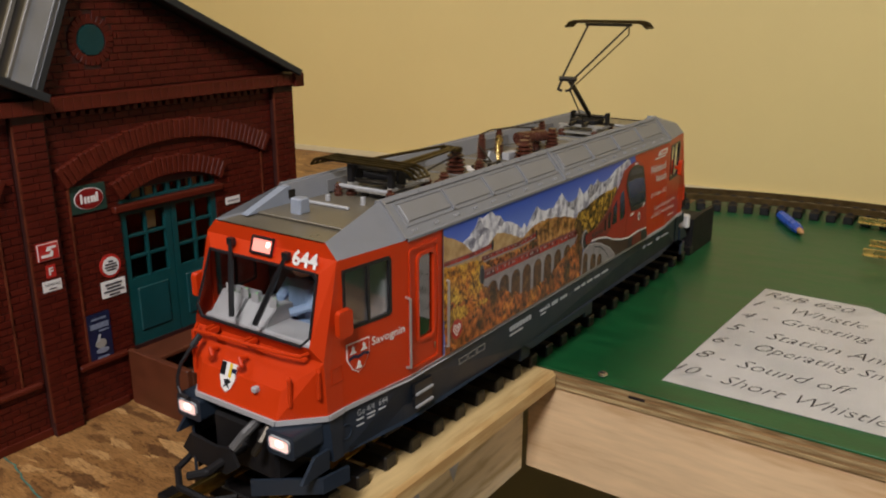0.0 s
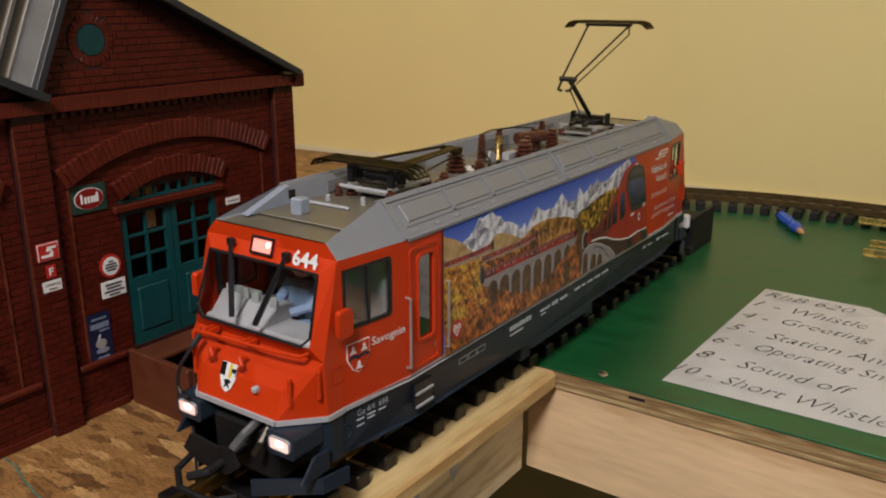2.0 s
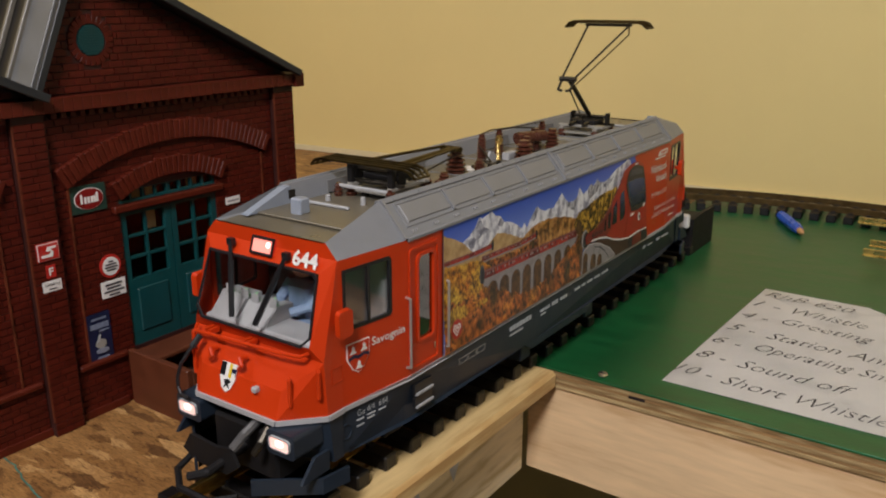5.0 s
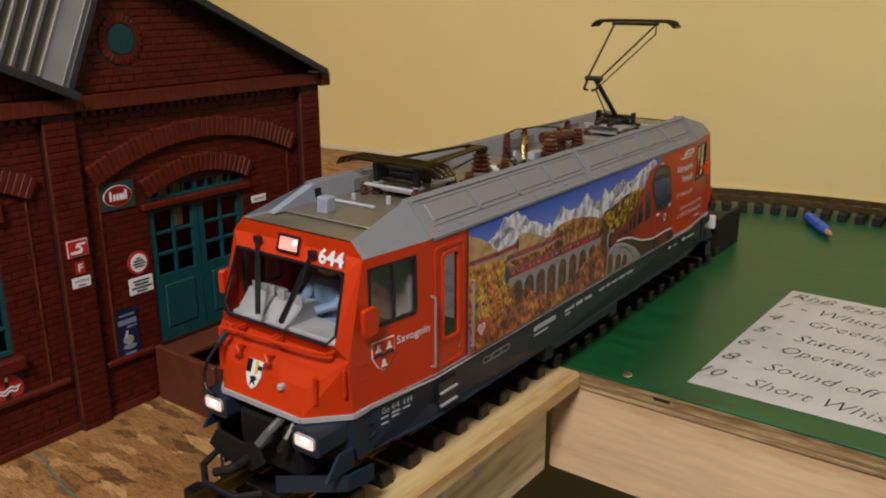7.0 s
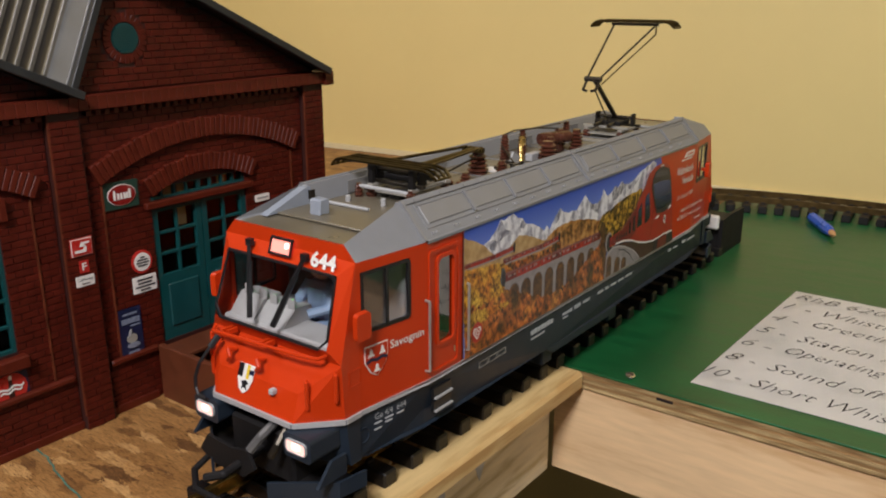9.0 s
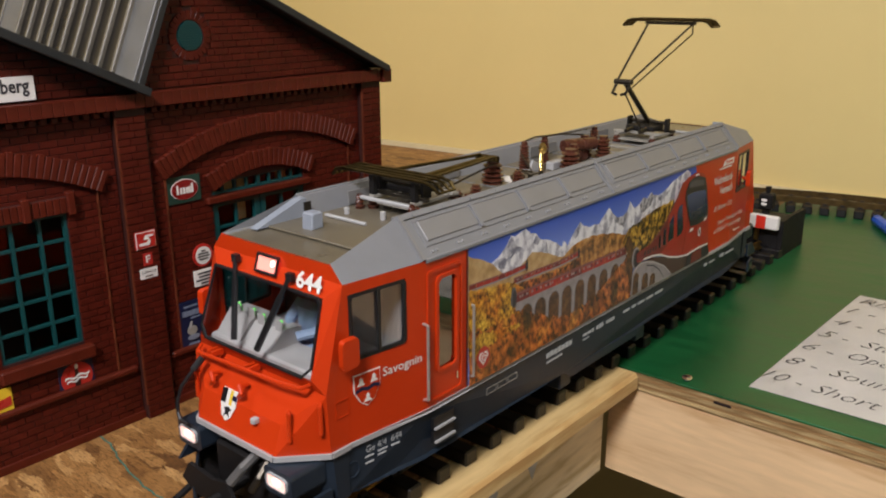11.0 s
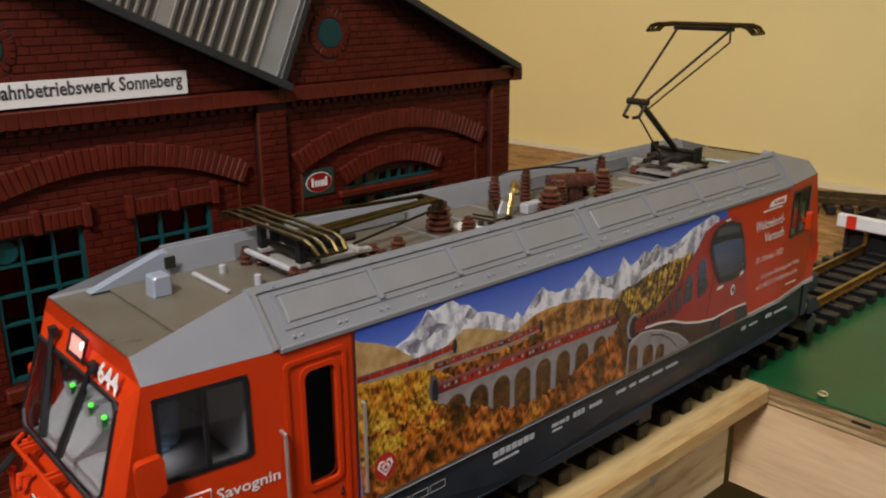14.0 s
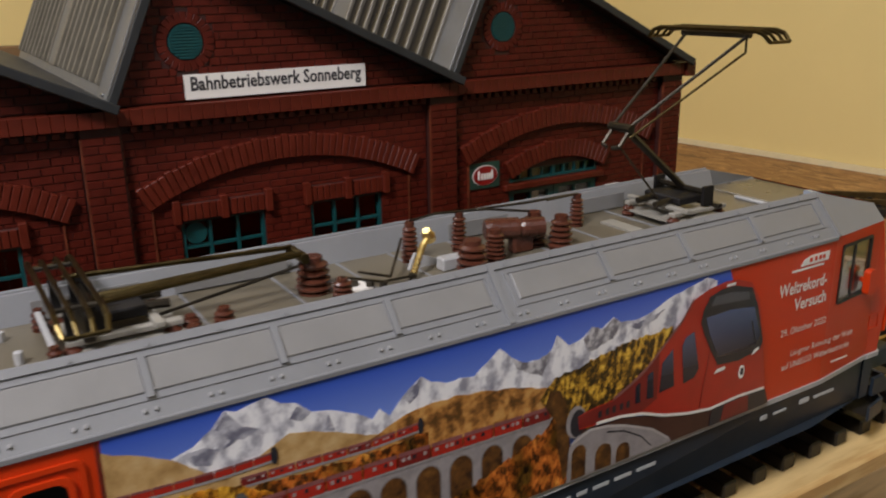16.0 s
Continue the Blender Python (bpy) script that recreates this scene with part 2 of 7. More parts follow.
LEDGREEN = glow("added_green_glow", (0.12, 1.0, 0.08), 1.6)
LEDRED = glow("lit_red_indicator", (1.0, 0.06, 0.05), 1.2)
OSB = flake_board("strand_board")
PINE = wood("sawn_pine", (0.50, 0.30, 0.11), (0.66, 0.47, 0.21), "y", 60)
BEAMWOOD = wood("rough_beam_pine", (0.60, 0.44, 0.20), (0.84, 0.69, 0.42), "y", 90, 0.7)
APRONWOOD = wood("pink_pine", (0.66, 0.41, 0.20), (0.78, 0.54, 0.30), "x", 34)
PLYEDGE = wood("plywood_edge", (0.22, 0.13, 0.05), (0.58, 0.42, 0.20), "x", 25)
GREEN = mat("green_painted_plywood", (0.008, 0.088, 0.026), 0.36, var=0.28, scale=16, bump=0.5, fine=160, stretch=(1, 3, 1))
WALLPAINT = mat("yellow_wall_paint", (0.765, 0.605, 0.250), 0.62, var=0.03, scale=3, bump=0.25, fine=120)
# unseen ceiling, kept grey so that less light bounces into the shadows
CEILPAINT = mat("bounce_ceiling_grey", (0.42, 0.40, 0.36), 0.8, var=0.03, scale=3)
CARPET = mat("dark_floor_covering", (0.006, 0.005, 0.005), 0.9, var=0.3, scale=20)
# unseen walls, neutral to keep reflections on the locomotive from turning yellow
SIDEPAINT = mat("bounce_wall_off_white", (0.42, 0.41, 0.39), 0.65, var=0.03, scale=3, bump=0.2, fine=120)
PAPER = mat("white_paper", (0.88, 0.85, 0.80), 0.65, var=0.02, scale=12, bump=0.05)
INK = mat("black_ink", (0.03, 0.03, 0.035), 0.5, var=0.1)
BLUEPL = mat("blue_plastic", (0.012, 0.09, 0.55), 0.3, var=0.08)
SIGNRED = mat("red_enamel", (0.42, 0.025, 0.018), 0.3, var=0.08)
SIGNDARK = mat("dark_red_enamel", (0.20, 0.012, 0.010), 0.3, var=0.1)
SIGNGREEN = mat("dark_green_enamel", (0.018, 0.048, 0.034), 0.35, var=0.12)
SIGNBLUE = mat("dark_blue_enamel", (0.010, 0.014, 0.046), 0.35, var=0.2)
MISTBLUE = mat("pale_blue_print", (0.16, 0.19, 0.26), 0.4, var=0.3, scale=300)
SIGNYEL = mat("yellow_enamel", (0.72, 0.50, 0.03), 0.35, var=0.08)
CHALK = mat("green_chalk", (0.055, 0.160, 0.120), 0.9, var=0.5, scale=300)
CABGREY = mat("cab_console_grey", (0.42, 0.42, 0.42), 0.5, var=0.06)
CABDARK = mat("cab_lining_brown", (0.07, 0.05, 0.04), 0.6, var=0.15)
DOLLSKIN = mat("figure_skin_paint", (0.42, 0.18, 0.09), 0.5)
DOLL = mat("figure_blue_paint", (0.24, 0.34, 0.50), 0.5, var=0.2, scale=200)
SKY = graded("printed_blue_sky", (0.20, 0.30, 0.72), (0.018, 0.070, 0.46), 0.135, 0.166)
SNOW = lit_relief("printed_snow_peaks", [(0.12, (0.26, 0.26, 0.31)), (0.36, (0.46, 0.46, 0.51)), (0.50, (0.66, 0.66, 0.70)), (0.68, (0.82, 0.82, 0.84))], 95, (0, 0.0040, -0.0026), (1, 1.0, 0.7), 2.3, 8.0)
TANHILL = lit_relief("printed_tan_hill", [(0.2, (0.33, 0.19, 0.065)), (0.5, (0.47, 0.30, 0.12)), (0.8, (0.56, 0.39, 0.19))], 80, (0, 0.003, -0.004), gain=1.6)
BROWNHILL = lit_relief("printed_brown_hill", [(0.15, (0.10, 0.045, 0.012)), (0.42, (0.27, 0.115, 0.03)), (0.6, (0.44, 0.20, 0.05)), (0.85, (0.55, 0.30, 0.09))], 120, (0, 0.0035, -0.004), gain=2.2)
FOREST = lit_relief("printed_autumn_forest", [(0.10, (0.035, 0.020, 0.006)), (0.34, (0.22, 0.10, 0.012)), (0.56, (0.58, 0.33, 0.028)), (0.85, (0.84, 0.58, 0.09))], 210, (0, -0.0005, -0.0017), (1, 1, 0.6), 2.6, 9.0, broken=0.74, fleck=(60, [(0.36, (0.95, 0.50, 0.35)), (0.5, (1, 0.85, 0.7)), (0.62, (1, 1, 1))]))
FORESTRED = lit_relief("printed_russet_forest", [(0.14, (0.022, 0.014, 0.006)), (0.38, (0.17, 0.062, 0.012)), (0.58, (0.56, 0.19, 0.028)), (0.88, (0.80, 0.38, 0.08))], 200, (0, -0.0005, -0.0018), (1, 1, 0.55), 2.6, 9.0, broken=0.74, fleck=(48, [(0.36, (0.16, 0.20, 0.15)), (0.46, (0.62, 0.46, 0.36)), (0.55, (1, 0.74, 0.70)), (0.68, (1.0, 1.10, 0.9))]))
FORESTDARK = lit_relief("printed_shaded_forest", [(0.30, (0.016, 0.012, 0.005)), (0.50, (0.13, 0.065, 0.010)), (0.66, (0.52, 0.28, 0.026)), (0.92, (0.82, 0.56, 0.09))], 180, (0, 0.0010, -0.0022), (1, 1, 0.6), 2.6, 9.0, broken=0.72)
STONEPRINT = mottle("printed_viaduct_stone", [(0.3, (0.22, 0.20, 0.20)), (0.7, (0.33, 0.30, 0.30))], 120)
ARCHPRINT = mottle("printed_arch_view", [(0.35, (0.03, 0.013, 0.006)), (0.6, (0.13, 0.055, 0.014)), (0.75, (0.24, 0.12, 0.025))], 180)
TRAINRED = mat("printed_train_red", (0.36, 0.022, 0.012), 0.33, var=0.12, scale=60, bump=0)
TRAINDARK = mat("printed_train_dark_red", (0.17, 0.015, 0.012), 0.35, var=0.15, bump=0)
WINPRINT = graded("printed_train_windscreen", (0.012, 0.014, 0.025), (0.10, 0.13, 0.24), 0.115, 0.150, 0.2)
DARKPRINT = mat("printed_dark", (0.02, 0.02, 0.025), 0.35, var=0.2, bump=0)


# ---- mesh helpers ----
def mesh_ob(name, bm, material, smooth=False):
    me = bpy.data.meshes.new(name)
    bmesh.ops.recalc_face_normals(bm, faces=bm.faces[:])
    bm.to_mesh(me)
    bm.free()
    for m in material if isinstance(material, (list, tuple)) else (material,):
        me.materials.append(m)
    if smooth:
        for p in me.polygons:
            p.use_smooth = True
    return new(name, me)


def part(name, bm, material, parent, label="", smooth=False):
    ob = mesh_ob(name, bm, material, smooth)
    ob.parent = parent
    if label:
        tagged(ob, label)
    return ob


def thing(name, label, category, group="", kind="", at=(0, 0, 0)):
    ob = new(name)
    ob.empty_display_size = 0.02
    ob.location = at
    return tagged(ob, label, category, group, kind)


def add_box(bm, a, b, bevel=0.0, m=None):
    tmp = bmesh.new()
    bmesh.ops.create_cube(tmp, size=1)
    for v in tmp.verts:
        v.co = [a[i] + (b[i] - a[i]) * (v.co[i] + 0.5) for i in range(3)]
    if bevel:
        bmesh.ops.bevel(tmp, geom=tmp.edges[:], offset=bevel, segments=1, affect="EDGES")
    if m is not None:
        bmesh.ops.transform(tmp, matrix=m, verts=tmp.verts[:])
    me = bpy.data.meshes.new("tmp")
    tmp.to_mesh(me)
    tmp.free()
    bm.from_mesh(me)
    bpy.data.meshes.remove(me)
    return bm


def box(a, b, bevel=0.0, m=None):
    return add_box(bmesh.new(), a, b, bevel, m)


def add_rod(bm, a, b, r, n=8, r2=None):
    a, b = Vector(a), Vector(b)
    d = b - a
    q = d.to_track_quat("Z", "Y").to_matrix().to_4x4()
    bmesh.ops.create_cone(bm, cap_ends=True, segments=n, radius1=r, radius2=r if r2 is None else r2, depth=d.length, matrix=Matrix.Translation((a + b) / 2) @ q)
    return bm


def rods(points, r, n=8):
    bm = bmesh.new()
    for a, b in zip(points, points[1:]):
        add_rod(bm, a, b, r, n)
    for p in points[1:-1]:
        bmesh.ops.create_icosphere(bm, subdivisions=1, radius=r * 1.02, matrix=Matrix.Translation(p))
    return bm


def lathe(profile, n=16, m=None):
    """A turned body from (radius, height) pairs."""
    bm = bmesh.new()
    rings = []
    for r, z in profile:
        rings.append([bm.verts.new((r * math.cos(2 * math.pi * i / n), r * math.sin(2 * math.pi * i / n), z)) for i in range(n)])
    for a, b in zip(rings, rings[1:]):
        for i in range(n):
            bm.faces.new((a[i], a[(i + 1) % n], b[(i + 1) % n], b[i]))
    bm.faces.new(rings[0][::-1])
    bm.faces.new(rings[-1])
    if m is not None:
        bmesh.ops.transform(bm, matrix=m, verts=bm.verts[:])
    return bm


def slab(points, depth, to3d, bevel=0.0):
    """A flat outline (u, v) with a thickness; to3d maps (u, v, height) to space."""
    bm = bmesh.new()
    low = [bm.verts.new(to3d(u, v, 0)) for u, v in points]
    top = [bm.verts.new(to3d(u, v, depth)) for u, v in points]
    n = len(points)
    bm.faces.new(low[::-1])
    bm.faces.new(top)
    for i in range(n):
        bm.faces.new((low[i], low[(i + 1) % n], top[(i + 1) % n], top[i]))
    if bevel:
        bmesh.ops.bevel(bm, geom=[e for e in bm.edges if all(v in top for v in e.verts)], offset=bevel, segments=1, affect="EDGES")
    return bm


def holed(us, vs, holes, to3d, thick):
    """A plate on a grid of us and vs, with rectangular openings (u0, u1, v0, v1), and a thickness."""
    us = sorted(set(us) | {h[0] for h in holes} | {h[1] for h in holes})
    vs = sorted(set(vs) | {h[2] for h in holes} | {h[3] for h in holes})
    bm = bmesh.new()
    keep = set()
    for i in range(len(us) - 1):
        for j in range(len(vs) - 1):
            u, v = (us[i] + us[i + 1]) / 2, (vs[j] + vs[j + 1]) / 2
            if not any(h[0] < u < h[1] and h[2] < v < h[3] for h in holes):
                keep.add((i, j))
    grid = {}

    def vert(i, j, k):
        if (i, j, k) not in grid:
            grid[i, j, k] = bm.verts.new(to3d(us[i], vs[j], thick * k))
        return grid[i, j, k]

    for i, j in keep:
        for k in (0, 1):
            bm.faces.new([vert(i, j, k), vert(i + 1, j, k), vert(i + 1, j + 1, k), vert(i, j + 1, k)])
        for (di, dj), (a, b) in {(-1, 0): ((0, 0), (0, 1)), (1, 0): ((1, 0), (1, 1)), (0, -1): ((0, 0), (1, 0)), (0, 1): ((0, 1), (1, 1))}.items():
            if (i + di, j + dj) not in keep:
                bm.faces.new([vert(i + a[0], j + a[1], 0), vert(i + b[0], j + b[1], 0), vert(i + b[0], j + b[1], 1), vert(i + a[0], j + a[1], 1)])
    return bm


def rounded(u0, u1, v0, v1, r, n=4):
    pts = []
    for cu, cv, a0 in ((u1 - r, v1 - r, 0), (u0 + r, v1 - r, 90), (u0 + r, v0 + r, 180), (u1 - r, v0 + r, 270)):
        for i in range(n + 1):
            a = radians(a0 + 90 * i / n)
            pts.append((cu + r * math.cos(a), cv + r * math.sin(a)))
    return pts


def ellipse(cu, cv, ru, rv, n=24):
    return [(cu + ru * math.cos(2 * math.pi * i / n), cv + rv * math.sin(2 * math.pi * i / n)) for i in range(n)]


def band(outer, inner, depth, to3d):
    """A closed frame between two outlines with the same number of points."""
    bm = bmesh.new()
    n = len(outer)
    rows = [[bm.verts.new(to3d(u, v, h)) for u, v in pts] for pts, h in ((outer, 0), (outer, depth), (inner, depth), (inner, 0))]
    for a, b in zip(rows, rows[1:] + rows[:1]):
        for i in range(n):
            bm.faces.new((a[i], a[(i + 1) % n], b[(i + 1) % n], b[i]))
    return bm


FACING_RIGHT = Matrix(((0, 0, 1, 0), (1, 0, 0, 0), (0, 1, 0, 0), (0, 0, 0, 1)))


def lettering(name, words, width, m, material, parent, label="", height=None, shear=0.0, bold=0.0):
    """Raised letters with the built-in font, scaled to a width, their lower left corner at the pose m."""
    c = bpy.data.curves.new("letters", "FONT")
    c.body, c.size, c.shear, c.offset, c.resolution_u = words, 1.0, shear, bold, 2
    tmp = new("letters", c)
    bpy.context.view_layer.update()
    me = bpy.data.meshes.new_from_object(tmp.evaluated_get(bpy.context.evaluated_depsgraph_get()))
    bpy.data.objects.remove(tmp)
    bpy.data.curves.remove(c)
    xs, ys = [v.co.x for v in me.vertices], [v.co.y for v in me.vertices]
    x0, y0 = min(xs), min(ys)
    k = width / (max(xs) - x0)
    ky = k if height is None else height / (max(ys) - y0)
    for v in me.vertices:
        v.co = m @ Vector(((v.co.x - x0) * k, (v.co.y - y0) * ky, 0))
    me.name = name
    me.materials.clear()
    me.materials.append(material)
    ob = new(name, me)
    ob.parent = parent
    return tagged(ob, label) if label else ob


# ---- the room and the layout boards ----
def structure(name, bm, material, label, category="structure"):
    return tagged(mesh_ob(name, bm, material), label, category, kind="structure")


WN = lambda x: 1.022 + 0.100 * x
structure("wall_north", slab([(-1.45, WN(-1.45)), (2.1, WN(2.1)), (2.1, WN(2.1) + 0.1), (-1.45, WN(-1.45) + 0.1)], 2.4, lambda u, v, h: (u, v, h - 0.9)), WALLPAINT, "plain yellow painted wall behind the layout", "wall")
structure("wall_west", box((-1.45, -2.2, -0.9), (-1.35, WN(-1.45) - 0.001, 1.5)), WALLPAINT, "plain yellow painted side wall of the room", "wall")
structure("wall_east", box((2.0, -2.2, -0.9), (2.1, WN(2.0) - 0.001, 1.5)), SIDEPAINT, "unseen off-white wall closing the room, toned for its bounce light", "wall")
structure("baseboard", slab([(-1.35, WN(-1.35) - 0.001), (2.0, WN(2.0) - 0.001), (2.0, WN(2.0) - 0.007), (-1.35, WN(-1.35) - 0.007)], 0.010, lambda u, v, h: (u, v, h + 0.0002)), mat("cream_strip_paint", (0.72, 0.62, 0.38), 0.5, var=0.05), "narrow cream strip at the foot of the wall", "trim")
structure("wall_south", box((-1.35, -2.3, -0.9), (2.0, -2.2, 1.5)), SIDEPAINT, "unseen off-white wall closing the room, toned for its bounce light", "wall")
structure("ceiling", box((-1.45, -2.3, 1.5), (2.1, 1.33, 1.58)), CEILPAINT, "unseen room ceiling, greyed to dim its bounce light", "ceiling")
structure("floor", box((-1.45, -2.3, -0.98), (2.1, 1.33, -0.9)), CARPET, "dark floor deep under the layout", "floor")

table = thing("strand_board_table", "table of pale brown strand board on a pine frame", "table")
part("top", box((-1.15, -0.95, -0.018), (0.028, 0.2635, 0.0), 0.0008), OSB, table)
part("top", slab([(-1.15, 0.2645), (-0.048, 0.2645), (-0.048, WN(-0.048) - 0.002), (-1.15, WN(-1.15) - 0.002)], 0.0176, lambda u, v, h: (u, v, h - 0.018)), OSB, table)
part("plank", box((0.0285, -0.95, -0.0170), (0.0665, 0.2640, 0.0), 0.0030), PINE, table, "pale pine plank with rounded edges under the track")
part("beam", box((-0.003, -0.95, -0.108), (0.0350, 0.2640, -0.0182), 0.002), BEAMWOOD, table, "rough pine beam with grey paint smears")
# pencil mark of green chalk on the board
mark = bmesh.new()
pts = [(-0.205 + 0.0065 * i + 0.004 * math.sin(i * 0.525) + 0.0006 * math.sin(i * 2.7), -0.0885 - 0.00075 * i + 0.003 * math.sin(i * 0.325) + 0.0006 * math.sin(i * 4.1)) for i in range(33)]
for (x0, y0), (x1, y1) in zip(pts, pts[1:]):
    v = [mark.verts.new(p) for p in ((x0, y0 - 0.0006, 0.0003), (x1, y1 - 0.0006, 0.0003), (x1, y1 + 0.0007, 0.0003), (x0, y0 + 0.0007, 0.0003))]
    mark.faces.new(v)
part("chalk_line", mark, CHALK, table, "wavering green chalk line")
SMEAR = mat("pale_grey_paint_smear", (0.58, 0.56, 0.52), 0.7, var=0.2, scale=60)
for pts in ([(0.060, -0.040), (0.080, -0.030), (0.098, -0.034), (0.104, -0.052), (0.092, -0.070), (0.072, -0.064), (0.064, -0.052)], [(0.140, -0.026), (0.158, -0.024), (0.162, -0.040), (0.150, -0.062), (0.143, -0.046)]):
    part("paint_smear", slab(pts, 0.0003, lambda u, v, h: (0.0350 + h, u, v)), SMEAR, table)
knot = lathe([(0.0, 0.0), (0.0034, 0.0), (0.0030, 0.0004), (0.0, 0.0005)], 12, Matrix.Translation((0.0350, 0.052, -0.048)) @ pose(0, 0, 0, 0, 90, 0))
part("knot", knot, mat("dark_knot", (0.13, 0.05, 0.02), 0.6, var=0.3), table)

board = thing("green_layout_board", "green painted plywood board with a raw layered edge", "table")
part("top", box((-0.0475, 0.2655, -0.0022), (1.3, 1.008, 0.0), 0.0005), GREEN, board)
for i, (c, d) in enumerate(((0.0022, 0.0052), (0.0054, 0.0078), (0.0080, 0.0112), (0.0114, 0.0138), (0.0140, 0.0172))):
    part("ply", box((-0.0475, 0.2655 + 0.0006 * (i % 2), -d), (1.3, 1.008, -c)), PLYEDGE if i % 2 == 0 else mat("darker_ply", (0.33, 0.19, 0.075), 0.65, var=0.3, stretch=(0.2, 1, 3)), board)
part("apron", box((0.036, 0.268, -0.106), (1.3, 0.306, -0.0175), 0.001), APRONWOOD, board, "pinkish pine apron under the plywood")
# a thin dark block on the edge stands in for the shaded gap
gouge = box((0.132, 0.2650, -0.0080), (0.146, 0.2665, -0.0060))
part("edge_gap_shade", gouge, DUSK, board, "dark strip painted as the shaded gap in the plywood edge")
screw = thing("wood_screw", "small shiny screw standing in the green board", "screw")
part("head", lathe([(0.0, 0.0), (0.0016, 0.0), (0.0042, 0.0026), (0.0042, 0.0034), (0.0, 0.0038)], 14, Matrix.Translation((0.104, 0.2745, 0.0)) @ pose(0, 0, 0, 9, 4, 0)), STEEL, screw)
part("cross_slot", box((0.1012, 0.2740, 0.0034), (0.1068, 0.2750, 0.0041)), GUN, screw)


# ---- track ----
def tie_bm(half, w=0.0128, h=0.0112):
    bm = bmesh.new()
    add_box(bm, (-half, -w / 2, 0.0), (half, w / 2, h), 0.0012)
    for s in (-1, 1):
        for o in (-0.0052, 0.0052):
            add_box(bm, (s * 0.0225 + o - 0.0016, -0.0030, h), (s * 0.0225 + o + 0.0016, 0.0030, h + 0.0022))
    return bm


def rail_profile(x, y0, y1, base):
    bm = bmesh.new()
    add_box(bm, (x - 0.0038, y0, base), (x + 0.0038, y1, base + 0.0014))
    add_box(bm, (x - 0.0009, y0, base + 0.0014), (x + 0.0009, y1, base + 0.0062))
    add_box(bm, (x - 0.0019, y0, base + 0.0062), (x + 0.0019, y1, base + 0.0086), 0.0004)
    return bm


track = thing("railway_track", "brass rails on dark brown plastic sleepers", "track")
for x in (-0.0225, 0.0225):
    for y0, y1 in ((-0.95, -0.352), (-0.350, 0.248), (0.250, 0.655)):
        part("rail", rail_profile(x, y0, y1, 0.0112), BRASS, track)
first_tie = None
for i in range(-34, 23):
    if first_tie is None:
        first_tie = part("sleeper", tie_bm(0.0465), TIE, track)
        first_tie.location = (0, 0.0285 + 0.0288 * i, 0)
    else:
        o = new("sleeper", first_tie.data)
        o.parent, o.location = track, (0, 0.0285 + 0.0288 * i, 0)

# a second track along the wall that bends towards the shed
back_track = thing("back_track", "dark model track running along the wall", "track")
tie_mesh = None


def back_line(s):
    """Place and heading after s metres from its right end, heading left."""
    straight, r = 0.30, 0.72
    if s <= straight:
        return Vector((0.50 - s, 0.975, 0)), 180.0
    a = (s - straight) / r
    return Vector((0.50 - straight - r * math.sin(a), 0.975 - r * (1 - math.cos(a)), 0)), 180.0 + math.degrees(a)


for i in range(43):
    p, head = back_line(0.01 + 0.0240 * i)
    if tie_mesh is None:
        o = part("sleeper", tie_bm(0.0465), TIE, back_track)
        tie_mesh = o.data
    else:
        o = new("sleeper", tie_mesh)
        o.parent = back_track
    o.matrix_local = Matrix.Translation(p) @ pose(0, 0, 0, 0, 0, head - 90)
for off in (-0.0225, 0.0225):
    bm = bmesh.new()
    steps = [back_line(s / 60 * 1.03) for s in range(61)]
    for (p, h), (q, _) in zip(steps, steps[1:]):
        n = Vector((-math.sin(radians(h)), math.cos(radians(h)), 0)) * off
        d = q - p
        m = Matrix.Translation((p + q) / 2 + n) @ d.to_track_quat("Y", "Z").to_matrix().to_4x4()
        l = d.length / 2 + 0.0006
        add_box(bm, (-0.0036, -l, 0.0112), (0.0036, l, 0.0126), 0, m)
        add_box(bm, (-0.0018, -l, 0.0126), (0.0018, l, 0.0198), 0, m)
    part("rail", bm, BACKRAIL, back_track)

# brass rail ends of a siding at the right
siding = thing("siding_track", "bright brass rail ends on dark sleepers", "track")
for y in (0.745, 0.790, 0.905):
    bm = rail_profile(0, 0, 0.30, 0.0112)
    bmesh.ops.transform(bm, matrix=Matrix.Translation((0.228 if y < 0.8 else 0.196, y, 0)) @ pose(0, 0, 0, 0, 0, -90), verts=bm.verts[:])
    part("rail", bm, BRASSBRIGHT, siding)
for i in range(9):
    o = new("sleeper", tie_mesh)
    o.parent = siding
    o.matrix_local = Matrix.Translation((0.275 + 0.0288 * i, 0.7675, 0)) @ pose(0, 0, 0, 0, 0, 90)


# ---- buffer stop with its lantern ----
stop = thing("buffer_stop", "black buffer stop with a white and red beam across the track", "buffer stop")
part("beam", box((-0.056, 0.648, 0.0365), (0.044, 0.656, 0.0535), 0.0018), WHITE, stop, "white buffer beam with rounded ends")
for x in (-0.038, 0.0235):
    part("red_mark", box((x - 0.0055, 0.6465, 0.0375), (x + 0.0055, 0.6485, 0.0528)), mat("red_mark_paint", (0.62, 0.03, 0.015), 0.4, var=0.1), stop)
for x in (-0.050, 0.041):
    part("side_wall", slab([(0.662, 0.0), (0.742, 0.0), (0.742, 0.047), (0.690, 0.048), (0.662, 0.046)], 0.005, lambda u, v, h, x=x: (x + h, u, v)), SOOT, stop)
part("fill", box((-0.0448, 0.663, 0.0005), (0.0408, 0.740, 0.0370), 0.001), SOOT, stop)
